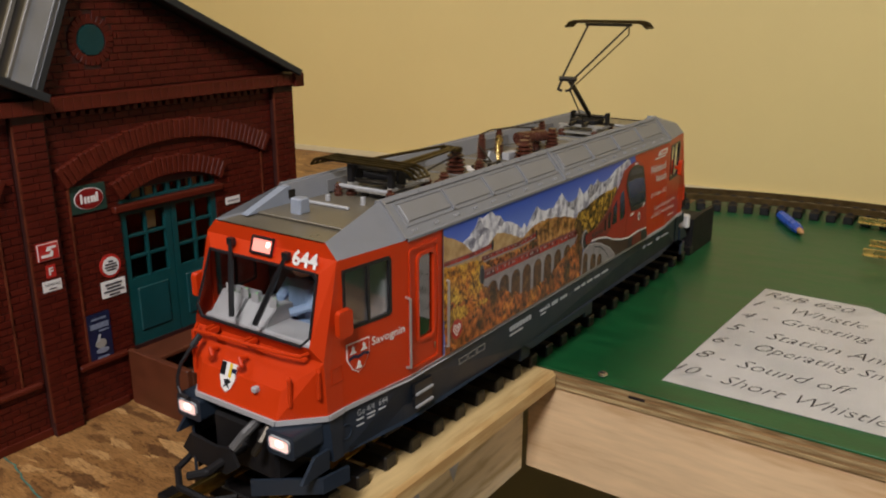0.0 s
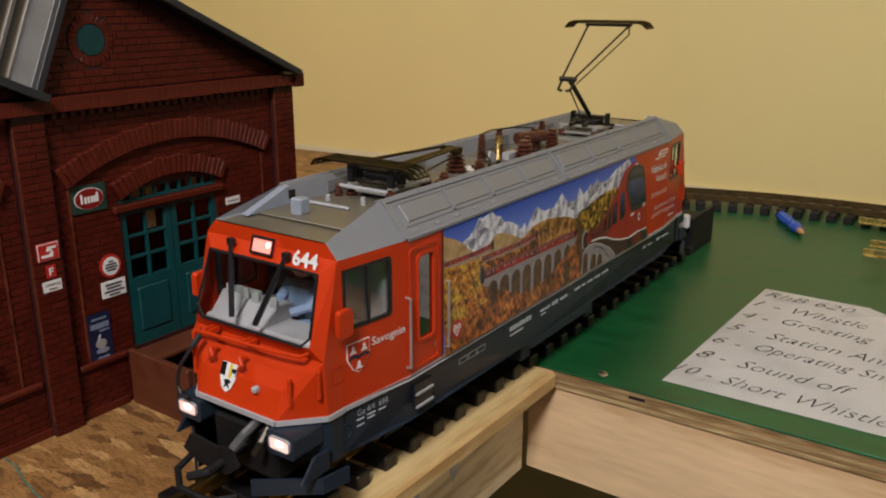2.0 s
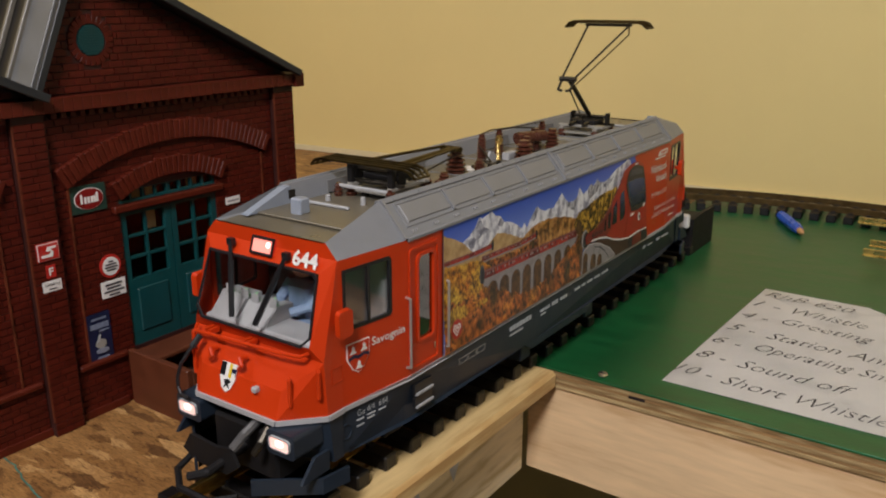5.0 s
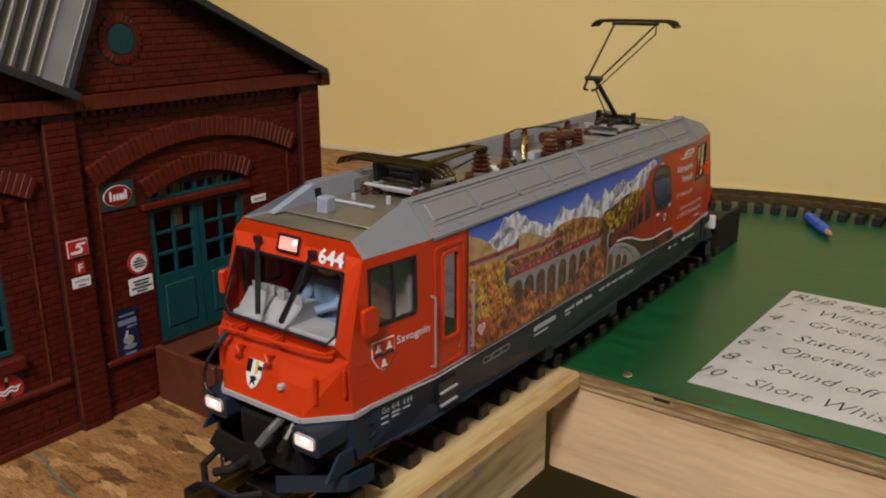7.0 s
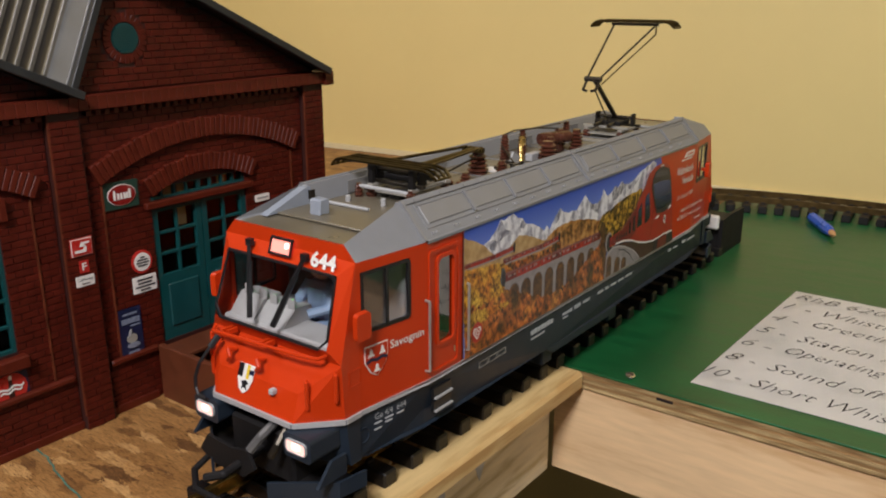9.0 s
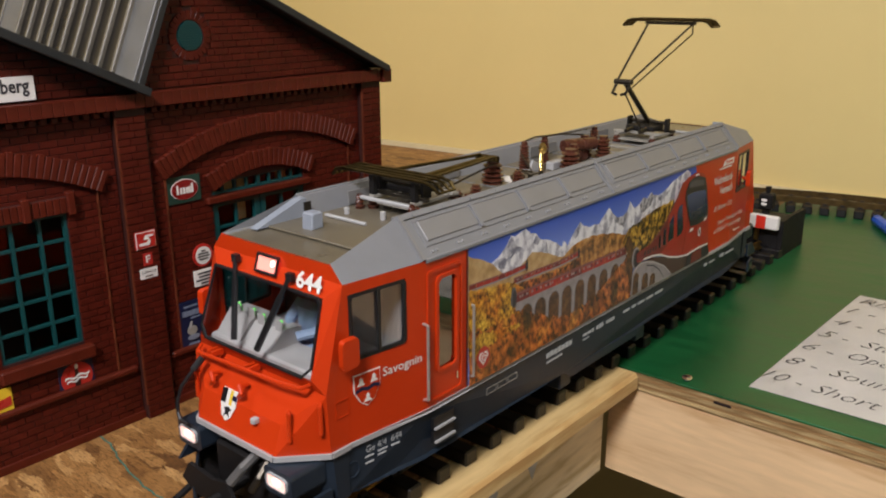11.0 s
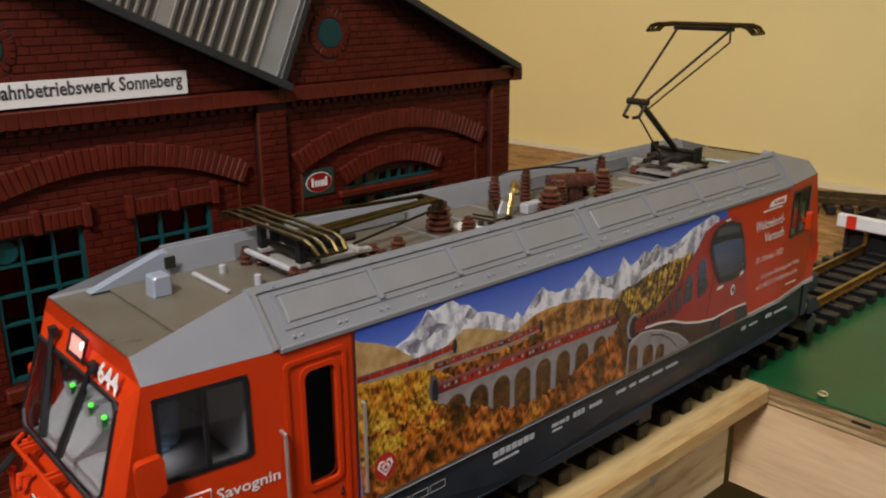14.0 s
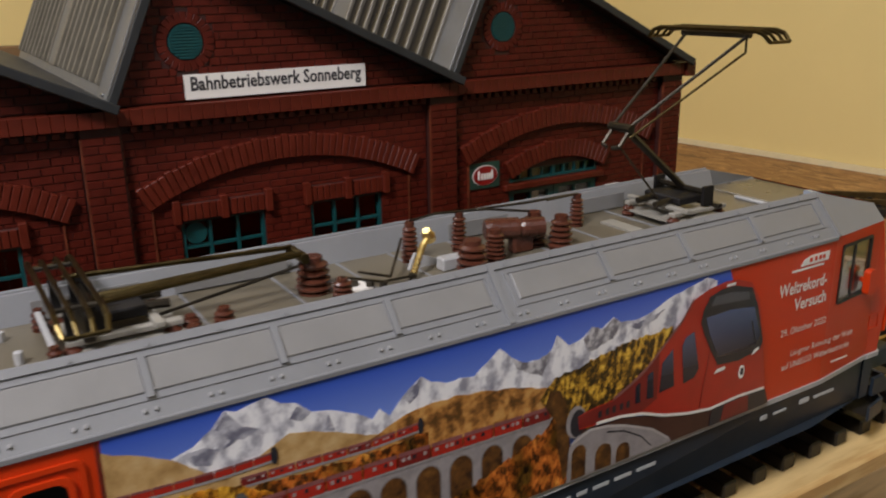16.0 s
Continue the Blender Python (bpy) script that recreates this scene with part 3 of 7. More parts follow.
for x in (-0.0225, 0.0165):
    part("post", box((x - 0.0022, 0.655, 0.020), (x + 0.0022, 0.660, 0.052)), BRASS, stop)
lantern = thing("signal_lantern", "small black lantern with white marks on the buffer stop", "lantern")
part("housing", box((0.008, 0.6755, 0.0535), (0.025, 0.690, 0.0735), 0.002), SOOT, lantern)
part("chimney", lathe([(0.0, 0.0735), (0.0028, 0.0735), (0.0028, 0.079), (0.0036, 0.079), (0.0036, 0.0815), (0.0, 0.0815)], 10, Matrix.Translation((0.0165, 0.683, 0))), SOOT, lantern)
for z in (0.0608, 0.0655):
    part("white_mark", slab(ellipse(0.0155, z, 0.0036, 0.0018, 14), 0.0006, lambda u, v, h: (u, 0.6755 - h, v)), WHITE, lantern)
part("foot", box((0.012, 0.680, 0.0372), (0.020, 0.687, 0.0535)), SOOT, lantern)


# ---- things on the green board ----
sheet = thing("note_sheet", "white paper sheet with a handwritten list of functions", "paper")
bm = bmesh.new()
n = 12
for i in range(n + 1):
    for j in range(n + 1):
        u, v = i / n, j / n
        lift = 0.0004 + 0.0022 * max(0.0, u - 0.75) ** 2 * 16 + 0.0005 * math.sin(3.1 * v + 2 * u)
        bm.verts.new((0.148 + 0.0105 * v + 0.216 * u - 0.001 * v, 0.2965 + 0.2885 * v + 0.002 * u, lift))
bm.verts.ensure_lookup_table()
for i in range(n):
    for j in range(n):
        a = i * (n + 1) + j
        bm.faces.new([bm.verts[k] for k in (a, a + n + 1, a + n + 2, a + 1)])
bmesh.ops.solidify(bm, geom=bm.faces[:], thickness=0.0002)
part("paper", bm, PAPER, sheet)


def note(words, x, y, width, turn=0.0, height=None):
    lettering("handwriting", words, width, Matrix.Translation((x, y, 0.0016)) @ pose(0, 0, 0, 0, 0, turn), INK, sheet, height=height, shear=0.35, bold=-0.02)


note("RhB 620", 0.1635, 0.5575, 0.088, -3, 0.0165)
for k, (num, words, wide) in enumerate((("1 -", "Whistle", 0.070), ("4 -", "Greeting", 0.083), ("5 -", "Station Ann", 0.110), ("6 -", "Operating Snd", 0.120), ("8 -", "Sound off", 0.094), ("10 -", "Short Whistle", 0.128))):
    y = 0.5215 - 0.0402 * k
    note(num, 0.161 - 0.0016 * k + (0 if k < 5 else -0.004), y, 0.026 if k < 5 else 0.032, -2, 0.017)
    note(words, 0.200 - 0.002 * k, y - 0.003, wide, -2.5, 0.0225 if "g" in words else 0.0175)

pencil = thing("blue_pencil_stub", "short blue pencil stub lying on the green board", "pencil")
d = Vector((0.047, -0.079, 0)).normalized()
base = Matrix.Translation((0.095, 0.902, 0.0074)) @ d.to_track_quat("Z", "Y").to_matrix().to_4x4()
part("barrel", lathe([(0.0, 0.0), (0.0070, 0.0), (0.0074, 0.0012), (0.0074, 0.066), (0.0052, 0.080)], 8, base), BLUEPL, pencil)
part("tip", lathe([(0.0044, 0.079), (0.0036, 0.088), (0.0006, 0.096)], 10, base), mat("bare_pencil_wood", (0.55, 0.30, 0.13), 0.6), pencil)

# clutter far behind the shed
shelf = thing("brown_plank", "brown wooden plank leaning at the side wall", "plank")
part("plank", box((-1.345, -1.2, -0.5), (-1.32, 0.5, 0.222), 0.002), wood("brown_plank_wood", (0.10, 0.055, 0.02), (0.19, 0.11, 0.045), "y", 30), shelf)
scroll = thing("white_scroll_bracket", "white curled bracket standing behind the shed", "bracket")
pts = [(0.0, -0.25), (0.25, -0.25), (0.25, 0.0), (0.17, 0.03), (0.10, 0.10), (0.06, 0.19), (0.0, 0.20)]
part("bracket", slab(pts, 0.02, lambda u, v, h: (-1.28 + h, -0.30 + u, 0.0 + v)), WHITE, scroll)
part("foot", box((-1.30, -0.32, -0.26), (-1.24, -0.02, -0.2495)), WHITE, scroll)


# ---- the engine shed: three bays with saw-tooth roofs ----
shed = thing("engine_shed", "dark red brick model engine shed with arched bays and saw-tooth roof", "building")
FX = -0.188            # face of the brick field
PILS = [-0.5155, -0.2770, -0.0385, 0.1980]
BOT, TOP = 0.0, 0.2345


def front(y, z, h=0.0):
    return (FX + h, y, z)


def shed_part(name, bm, material, label="", smooth=False):
    return part(name, bm, material, shed, label, smooth)


# openings: y0, y1, z0, z1
WIN = [(-0.2345, -0.1785, 0.076, 0.1700), (-0.1450, -0.0895, 0.076, 0.1700), (-0.4730, -0.4170, 0.076, 0.1700), (-0.3835, -0.3280, 0.076, 0.1700)]
DOOR = (0.0262, 0.1185, 0.0440, 0.1700)
shed_part("front_wall", holed([-0.527, 0.2095], [BOT, TOP], WIN + [DOOR], lambda u, v, h: (FX - 0.0045 + h, u, v), 0.0045), MORTAR)
shed_part("side_wall", box((-0.600, 0.2055, 0.0), (FX - 0.0046, 0.2095, 0.2455)), BRICK)
shed_part("side_wall", box((-0.600, -0.527, 0.0), (FX - 0.0046, -0.523, 0.2455)), BRICK)
shed_part("back_wall", box((-0.604, -0.527, 0.0), (-0.600, 0.2095, 0.2455)), BRICK)
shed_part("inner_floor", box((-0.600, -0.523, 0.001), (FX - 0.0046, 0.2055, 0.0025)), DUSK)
# an added partition behind the door, in the same shade colour as the floor
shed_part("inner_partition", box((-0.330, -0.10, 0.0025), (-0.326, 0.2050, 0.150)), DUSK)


def slope_line(y_low, y):
    return 0.2465 + 0.4680 * (y_low - y)


for k in range(3):
    y_left, y_right = PILS[k] + 0.0055, PILS[k + 1] + 0.0065
    y_ridge = (0.2465 + 0.468 * y_right - 0.2465 + 2.26 * y_left) / (2.26 + 0.468)
    z_ridge = 0.2465 + 2.26 * (y_ridge - y_left)
    # gable with its round opening
    cy, cz = y_left + 0.0512, 0.2815
    out = [(y_left, 0.2455), (y_right, 0.2455), (y_ridge, z_ridge - 0.001)]
    shed_part("gable_wall", slab(out, 0.004, lambda u, v, h: (FX - 0.004 + h, u, v)), MORTAR)
    shed_part("gable_wall_rear", slab(out, 0.004, lambda u, v, h: (-0.604 + h, u, v)), BRICK)
    ring = [a for a in range(0, 360, 15)]
    for a in ring:
        bm = box((0.0000, 0.0112, -0.00185), (0.0014, 0.0178, 0.00185), 0.0003, Matrix.Translation((FX, cy, cz)) @ pose(0, 0, 0, a, 0, 0))
        shed_part("ring_brick", bm, BRICK)
    vent = shed_part("round_vent", slab(ellipse(cy, cz, 0.0108, 0.0108, 28), 0.0006, front), TEALDARK, "round teal louvred vent")
    for j in range(-5, 6):
        half = math.sqrt(max(0.0, 0.0106 ** 2 - (0.00185 * j) ** 2)) - 0.0004
        if half > 0.001:
            part("louvre", box((FX + 0.0004, cy - half, cz + 0.00185 * j - 0.0006), (FX + 0.0020, cy + half, cz + 0.00185 * j + 0.0006)), TEAL, vent)
    # shallow roof slope towards the right, with its dark edge
    run = Vector((0, y_right - y_ridge, 0.2465 - z_ridge))
    m = Matrix.Translation((0, y_ridge, z_ridge)) @ run.to_track_quat("Y", "Z").to_matrix().to_4x4()
    roof = shed_part("roof_slope", box((-0.606, -0.002, 0.0), (FX + 0.0175, run.length + 0.0015, 0.0032), 0.0004, m), SLATE)
    part("fascia", box((FX + 0.0175, -0.003, -0.0022), (FX + 0.0212, run.length + 0.003, 0.0036), 0.0006, m), SLATE, roof)
    # steep glazed slope towards the left
    up = Vector((0, y_ridge - y_left, z_ridge - 0.2465))
    n = up.to_track_quat("Y", "Z").to_matrix().to_4x4()
    m = Matrix.Translation((0, y_left, 0.2465)) @ n
    L = up.length
    sky = shed_part("roof_light", box((-0.606, 0.0, -0.003), (FX + 0.0035, L, 0.0), 0, m), ROOFGREY, "steep grey roof light with upright glazing bars")
    part("edge_strip", box((FX + 0.0035, -0.004, -0.0045), (FX + 0.0095, L + 0.002, 0.0008), 0.0005, m), SLATE, sky)
    part("border", box((FX - 0.024, 0.0, 0.0), (FX + 0.0035, L, 0.0014), 0.0004, m), ROOFGREY, sky)
    part("border", box((-0.606, 0.0, 0.0), (FX - 0.0242, 0.0105, 0.0014), 0.0004, m), ROOFGREY, sky)
    for x0, x1 in ((FX - 0.024 - 0.166, FX - 0.025), (-0.600, FX - 0.226)):
        part("dark_glazing", box((x0, 0.0115, 0.0001), (x1, L - 0.004, 0.0006), 0, m), SHEEN, sky)
        count = 8
        for j in range(count + 1):
            x = x0 + (x1 - x0) * j / count
            part("glazing_bar", box((x - 0.0018, 0.0105, 0.0005), (x + 0.0018, L - 0.004, 0.0042), 0.0005, m), CORRU, sky)
    part("mullion", box((FX - 0.226, 0.0105, 0.0), (FX - 0.191, L - 0.004, 0.0030), 0.0004, m), ROOFGREY, sky)
    part("eave_pin", lathe([(0.0, 0.0), (0.0011, 0.0), (0.0011, 0.0016), (0.0, 0.002)], 8, m @ Matrix.Translation((FX - 0.004, 0.006, 0.0014))), STEEL, sky)

# cornice: a course of upright bricks over a row of dentils
cornice = shed_part("cornice", box((FX, -0.527, 0.2360), (FX + 0.0085, 0.2095, 0.2440)), MORTAR)
shed_part("cornice_end", box((FX - 0.02, 0.2065, 0.2335), (FX + 0.0135, 0.2175, 0.2455), 0.0006), TRIM)

# pilasters with orange-worn edges
for y in PILS:
    w = 0.0118
    p = shed_part("pilaster", box((FX, y - w, 0.0), (FX + 0.0060, y + w, 0.2350), 0.0006), MORTAR)
    part("worn_edge", box((FX + 0.0050, y - w - 0.0004, 0.012), (FX + 0.0064, y - w + 0.0007, 0.229)), EDGE, p)
# plinth
shed_part("plinth", box((FX, -0.527, 0.0), (FX + 0.0020, 0.0155, 0.0065), 0.0005), TRIM)
for k, (y0, y1) in enumerate(((-0.500, -0.292), (-0.262, -0.053), (-0.024, 0.018), (0.135, 0.184))):
    shed_part("plinth_course", box((FX, y0, 0.0405), (FX + 0.0045, y1, 0.0455), 0.0014), TRIM)

# shallow panel inside each bay, framed by a big arch of brick
def arch_ring(cy, half, spring, rise, width, depth, count, name, base=0.0):
    """Voussoirs along a segmental arch."""
    r = (half * half + rise * rise) / (2 * rise)
    cz = spring + rise - r
    a0 = math.asin(half / r)
    for i in range(count):
        a = -a0 + 2 * a0 * (i + 0.5) / count
        w = 2 * a0 * r / count * 0.47
        tall = width + (0.0010 if i % 4 == 0 else 0.0)
        bm = box((base, -w, r), (base + depth, w, r + tall), 0.0005, Matrix.Translation((FX, cy, cz)) @ pose(0, 0, 0, -math.degrees(a), 0, 0))
        shed_part(name, bm, TRIM)


for k, cy in enumerate((-0.3962, -0.1595, 0.0785)):
    arch_ring(cy, 0.0945, 0.1800, 0.0235, 0.0150, 0.0052, 42, "arch_brick")
    for s in (-1, 1):
        shed_part("bay_edge", box((FX, cy + s * 0.0925 - 0.0006, 0.0455), (FX + 0.0020, cy + s * 0.0925 + 0.0006, 0.1800)), EDGE)


def lattice_window(y0, y1, z0, z1, cols, rows, vent_at=None):
    w = shed_part("window", band([(y0, z0), (y1, z0), (y1, z1), (y0, z1)], [(y0 + 0.0022, z0 + 0.0022), (y1 - 0.0022, z0 + 0.0022), (y1 - 0.0022, z1 - 0.0022), (y0 + 0.0022, z1 - 0.0022)], 0.0036, lambda u, v, h: (FX - 0.0044 + h, u, v)), TEAL, "teal lattice window with dark panes")
    for i in range(1, cols):
        y = y0 + (y1 - y0) * i / cols
        part("glazing_bar", box((FX - 0.0040, y - 0.0010, z0 + 0.0022), (FX - 0.0012, y + 0.0010, z1 - 0.0022)), TEAL, w)
    for j in range(1, rows):
        z = z0 + (z1 - z0) * j / rows
        part("glazing_bar", box((FX - 0.0042, y0 + 0.0022, z - 0.0009), (FX - 0.0015, y1 - 0.0022, z + 0.0009)), TEAL, w)
    for i in range(cols):
        for j in range(rows):
            a, b = y0 + (y1 - y0) * i / cols, z0 + (z1 - z0) * j / rows
            part("pane", box((FX - 0.0040, a + 0.0011, b + 0.0011), (FX - 0.0036, a + (y1 - y0) / cols - 0.0011, b + (z1 - z0) / rows - 0.0011)), PANE, w)
    if vent_at:
        part("vent_disc", slab(ellipse(*vent_at, 0.0070, 0.0070, 20), 0.0016, lambda u, v, h: (FX - 0.0034 + h, u, v)), TEAL, w)
    return w


for k, (y0, y1, z0, z1) in enumerate(WIN):
    lattice_window(y0, y1, z0, z1, 3, 5, (y0 + 0.0095, z1 - 0.0098) if k in (0, 2) else None)
    lin = shed_part("lintel", box((FX, y0 - 0.0050, 0.1702), (FX + 0.0030, y1 + 0.0040, 0.1815), 0.0005), MORTAR)
    for i in range(14):
        a = y0 - 0.0050 + (y1 - y0 + 0.009) * i / 14
        part("lintel_brick", box((FX + 0.0016, a + 0.0003, 0.1705), (FX + 0.0040, a + 0.0044, 0.1812), 0.0004), TRIM, lin)
    for y in (y0 - 0.0030, (y0 + y1) / 2, y1 + 0.0025):
        part("lintel_stone", box((FX, y - 0.0024, 0.1690), (FX + 0.0056, y + 0.0024, 0.1845), 0.0005), TRIM, lin)
    shed_part("window_sill", box((FX, y0 - 0.0050, 0.0650), (FX + 0.0075, y1 + 0.0050, 0.0745), 0.0012), TRIM)

# the door bay: arched lintel, fan light, transom and two leaves
arch_ring(0.0745, 0.0485, 0.1640, 0.0125, 0.0140, 0.0048, 22, "lintel_brick")
y0, y1, z0, z1 = DOOR
fan = shed_part("fan_light", band([(y0, 0.1600), (y1, 0.1600), (y1, 0.1700), (y0, 0.1700)], [(y0 + 0.0024, 0.1618), (y1 - 0.0024, 0.1618), (y1 - 0.0024, 0.1690), (y0 + 0.0024, 0.1690)], 0.0036, lambda u, v, h: (FX - 0.0044 + h, u, v)), TEAL, "low teal fan light over the door")
for i in range(1, 8):
    y = y0 + (y1 - y0) * i / 8
    part("glazing_bar", box((FX - 0.0040, y - (0.0016 if i == 4 else 0.0009), 0.1618), (FX - 0.0012, y + (0.0016 if i == 4 else 0.0009), 0.1690)), TEAL, fan)
part("pane", box((FX - 0.0042, y0, 0.1612), (FX - 0.0039, y1, 0.1695)), PANE, fan).visible_shadow = False
shed_part("transom", box((FX - 0.0044, y0 - 0.0070, 0.1545), (FX + 0.0050, y1 + 0.0050, 0.1596), 0.0008), TRIM)
ym = (y0 + y1) / 2
for a, b in ((y0, ym - 0.0004), (ym + 0.0004, y1)):
    fr = 0.0052
    holes = [(a + fr, b - fr, 0.0985, 0.1500)]
    leaf = shed_part("door_leaf", holed([a, b], [z0, 0.1545], holes, lambda u, v, h: (FX - 0.0044 + h, u, v), 0.0036), TEAL, "closed teal panelled door leaf with glazed top")
    mid = (a + b) / 2
    part("glazing_bar", box((FX - 0.0042, mid - 0.0009, 0.0985), (FX - 0.0012, mid + 0.0009, 0.1500)), TEAL, leaf)
    for z in (0.1157, 0.1328):
        part("glazing_bar", box((FX - 0.0042, a + fr, z - 0.0009), (FX - 0.0014, b - fr, z + 0.0009)), TEAL, leaf)
    part("pane", box((FX - 0.0040, a + fr, 0.0985), (FX - 0.0037, b - fr, 0.1500)), PANE, leaf).visible_shadow = False
    part("panel", box((FX - 0.0010, a + 0.0085, 0.0545), (FX + 0.0006, b - 0.0085, 0.0905), 0.0008), TEALDARK, leaf)
# added bright panels behind the panes imitate the lit wall seen through the shed
for y, z in ((0.050, 0.165), (0.066, 0.166), (0.106, 0.165), (0.062, 0.140)):
    shed_part("see_through_glimpse", box((-0.2030, y - 0.0055, z - 0.0080), (-0.2020, y + 0.0050, z + 0.0070)), mat("painted_lit_yellow", (0.80, 0.64, 0.30), 0.6), "added yellow panel standing in for the lit wall seen through the shed")

# loading dock below the door, an open brown tray
dock = thing("loading_dock", "brown open-topped loading dock box before the shed door", "dock")
DOCK = mat("brown_dock_plastic", (0.105, 0.028, 0.011), 0.45, var=0.2, scale=60)
part("front_board", box((-0.1835, 0.0165, 0.0), (-0.1125, 0.0215, 0.0460), 0.0008), DOCK, dock)
part("side_board", box((-0.1175, 0.0216, 0.0), (-0.1125, 0.1330, 0.0440), 0.0008), DOCK, dock)
part("back_board", box((-0.1835, 0.1331, 0.0), (-0.1125, 0.1380, 0.0440), 0.0008), DOCK, dock)
part("landing", box((-0.1835, 0.0216, 0.0395), (-0.1560, 0.1330, 0.0430), 0.0006), DOCK, dock)
# darker than the boards: the tray's inner shade is in the colour
part("bottom", box((-0.1835, 0.0216, 0.0), (-0.1176, 0.1330, 0.0160)), DUSK, dock)


# enamel signs on the shed
def plate(name, pts, material, label, h0=0.0, thick=0.0010):
    return shed_part(name, slab(pts, thick, lambda u, v, h: (FX + h0 + h, u, v)), material, label)


def sign_shape(name, pts, material, parent, h):
    return part(name, slab(pts, 0.0003, lambda u, v, q: (FX + h + q, u, v)), material, parent)


def rect(y0, y1, z0, z1):
    return [(y0, z0), (y1, z0), (y1, z1), (y0, z1)]


name_board = plate("name_board", rect(-0.2238, -0.0998, 0.2468, 0.2618), WHITE, "white name board with black station lettering", 0.0, 0.0030)
lettering("letters", "Bahnbetriebswerk Sonneberg", 0.1170, Matrix.Translation((FX + 0.00325, -0.2203, 0.2492)) @ FACING_RIGHT, INK, name_board, "black narrow letters", height=0.0116, bold=0.022)
s = plate("enamel_sign", rect(-0.0130, 0.0152, 0.1600, 0.1802), SIGNGREEN, "dark green enamel sign with a red oval", 0.0008)
sign_shape("oval_rim", ellipse(0.0011, 0.1701, 0.0118, 0.0080), WHITE, s, 0.0019)
sign_shape("oval", ellipse(0.0011, 0.1701, 0.0112, 0.0075), SIGNDARK, s, 0.0023)
for a in (-0.0072, -0.0042, -0.0016, 0.0010, 0.0032, 0.0054):
    sign_shape("white_bar", rect(0.0011 + a, 0.0011 + a + 0.0017, 0.1670, 0.1740 if a < -0.007 or a > 0.005 else 0.1718), WHITE, s, 0.0027)
s = plate("railway_sign", rect(-0.0464, -0.0296, 0.1338, 0.1470), SIGNRED, "red enamel sign with a white angular emblem", 0.0062)
sign_shape("border", rect(-0.0458, -0.0302, 0.1343, 0.1465), WHITE, s, 0.0073)
sign_shape("field", rect(-0.0452, -0.0308, 0.1348, 0.1460), SIGNRED, s, 0.0077)
sign_shape("emblem", [(-0.0440, 0.1385), (-0.0375, 0.1385), (-0.0360, 0.1408), (-0.0400, 0.1408), (-0.0385, 0.1440), (-0.0320, 0.1440), (-0.0325, 0.1425), (-0.0365, 0.1425), (-0.0345, 0.1395), (-0.0355, 0.1365), (-0.0435, 0.1365)], WHITE, s, 0.0081)
s = plate("letter_plate", rect(-0.0412, -0.0340, 0.1212, 0.1302), SIGNRED, "small red plate with a white letter", 0.0062)
lettering("letter", "F", 0.0036, Matrix.Translation((FX + 0.0075, -0.0394, 0.1230)) @ FACING_RIGHT, WHITE, s, height=0.0056, bold=0.02)
s = plate("name_plate", rect(-0.0450, -0.0310, 0.1112, 0.1190), WHITE, "small white plate with black lettering", 0.0062)
lettering("letters", "Lokleitung", 0.0110, Matrix.Translation((FX + 0.0075, -0.0435, 0.1148)) @ FACING_RIGHT, INK, s, height=0.0028)
sign_shape("bar", rect(-0.0410, -0.0350, 0.1128, 0.1135), INK, s, 0.0074)
s = plate("round_notice", ellipse(0.0122, 0.1155, 0.0090, 0.0092), SIGNRED, "round white notice with a red rim", 0.0008)
sign_shape("field", ellipse(0.0122, 0.1155, 0.0070, 0.0072), WHITE, s, 0.0019)
for j, w in enumerate((0.0040, 0.0090, 0.0105, 0.0080)):
    sign_shape("text_bar", rect(0.0122 - w / 2, 0.0122 + w / 2, 0.1187 - 0.0022 * j, 0.1198 - 0.0022 * j), INK, s, 0.0023)
s = plate("notice_plate", rect(0.0026, 0.0230, 0.0912, 0.1040), WHITE, "white notice plate with four black lines", 0.0008)
for j, w in enumerate((0.0140, 0.0120, 0.0172, 0.0090)):
    sign_shape("text_bar", rect(0.0128 - w / 2, 0.0128 + w / 2, 0.1006 - 0.0027 * j, 0.1019 - 0.0027 * j), INK, s, 0.0019)
s = plate("blue_poster_sign", rect(-0.0130, 0.0062, 0.0425, 0.0818), SIGNBLUE, "dark blue enamel sign with a pale figure of a bird", 0.0008)
for j, (a, b, z, t) in enumerate(((-0.0095, 0.0030, 0.0768, 0.0016), (-0.0112, 0.0045, 0.0700, 0.0042), (-0.0040, 0.0045, 0.0672, 0.0012), (-0.0075, 0.0020, 0.0450, 0.0022))):
    sign_shape("text_bar", rect(a, b, z, z + t), MISTBLUE, s, 0.0019)
sign_shape("bird", ellipse(-0.0035, 0.0575, 0.0046, 0.0038, 14), BEIGE, s, 0.0019)
sign_shape("bird_neck", [(-0.0070, 0.0590), (-0.0050, 0.0650), (-0.0030, 0.0650), (-0.0045, 0.0600)], PALE, s, 0.0022)
sign_shape("basin", ellipse(-0.0030, 0.0520, 0.0055, 0.0022, 14), mat("grey_print", (0.2, 0.22, 0.28), 0.4), s, 0.0024)
s = plate("small_white_plate", rect(0.1278, 0.1432, 0.1395, 0.1455), WHITE, "small white plate with a grey line", 0.0008)
sign_shape("text_bar", rect(0.1295, 0.1415, 0.1418, 0.1432), mat("grey_ink", (0.3, 0.3, 0.3), 0.5), s, 0.0019)
s = plate("round_red_sign", rect(-0.1112, -0.0858, 0.0395, 0.0640), SIGNBLUE, "round red enamel sign with white scribble on a dark square", 0.0006, 0.0006)
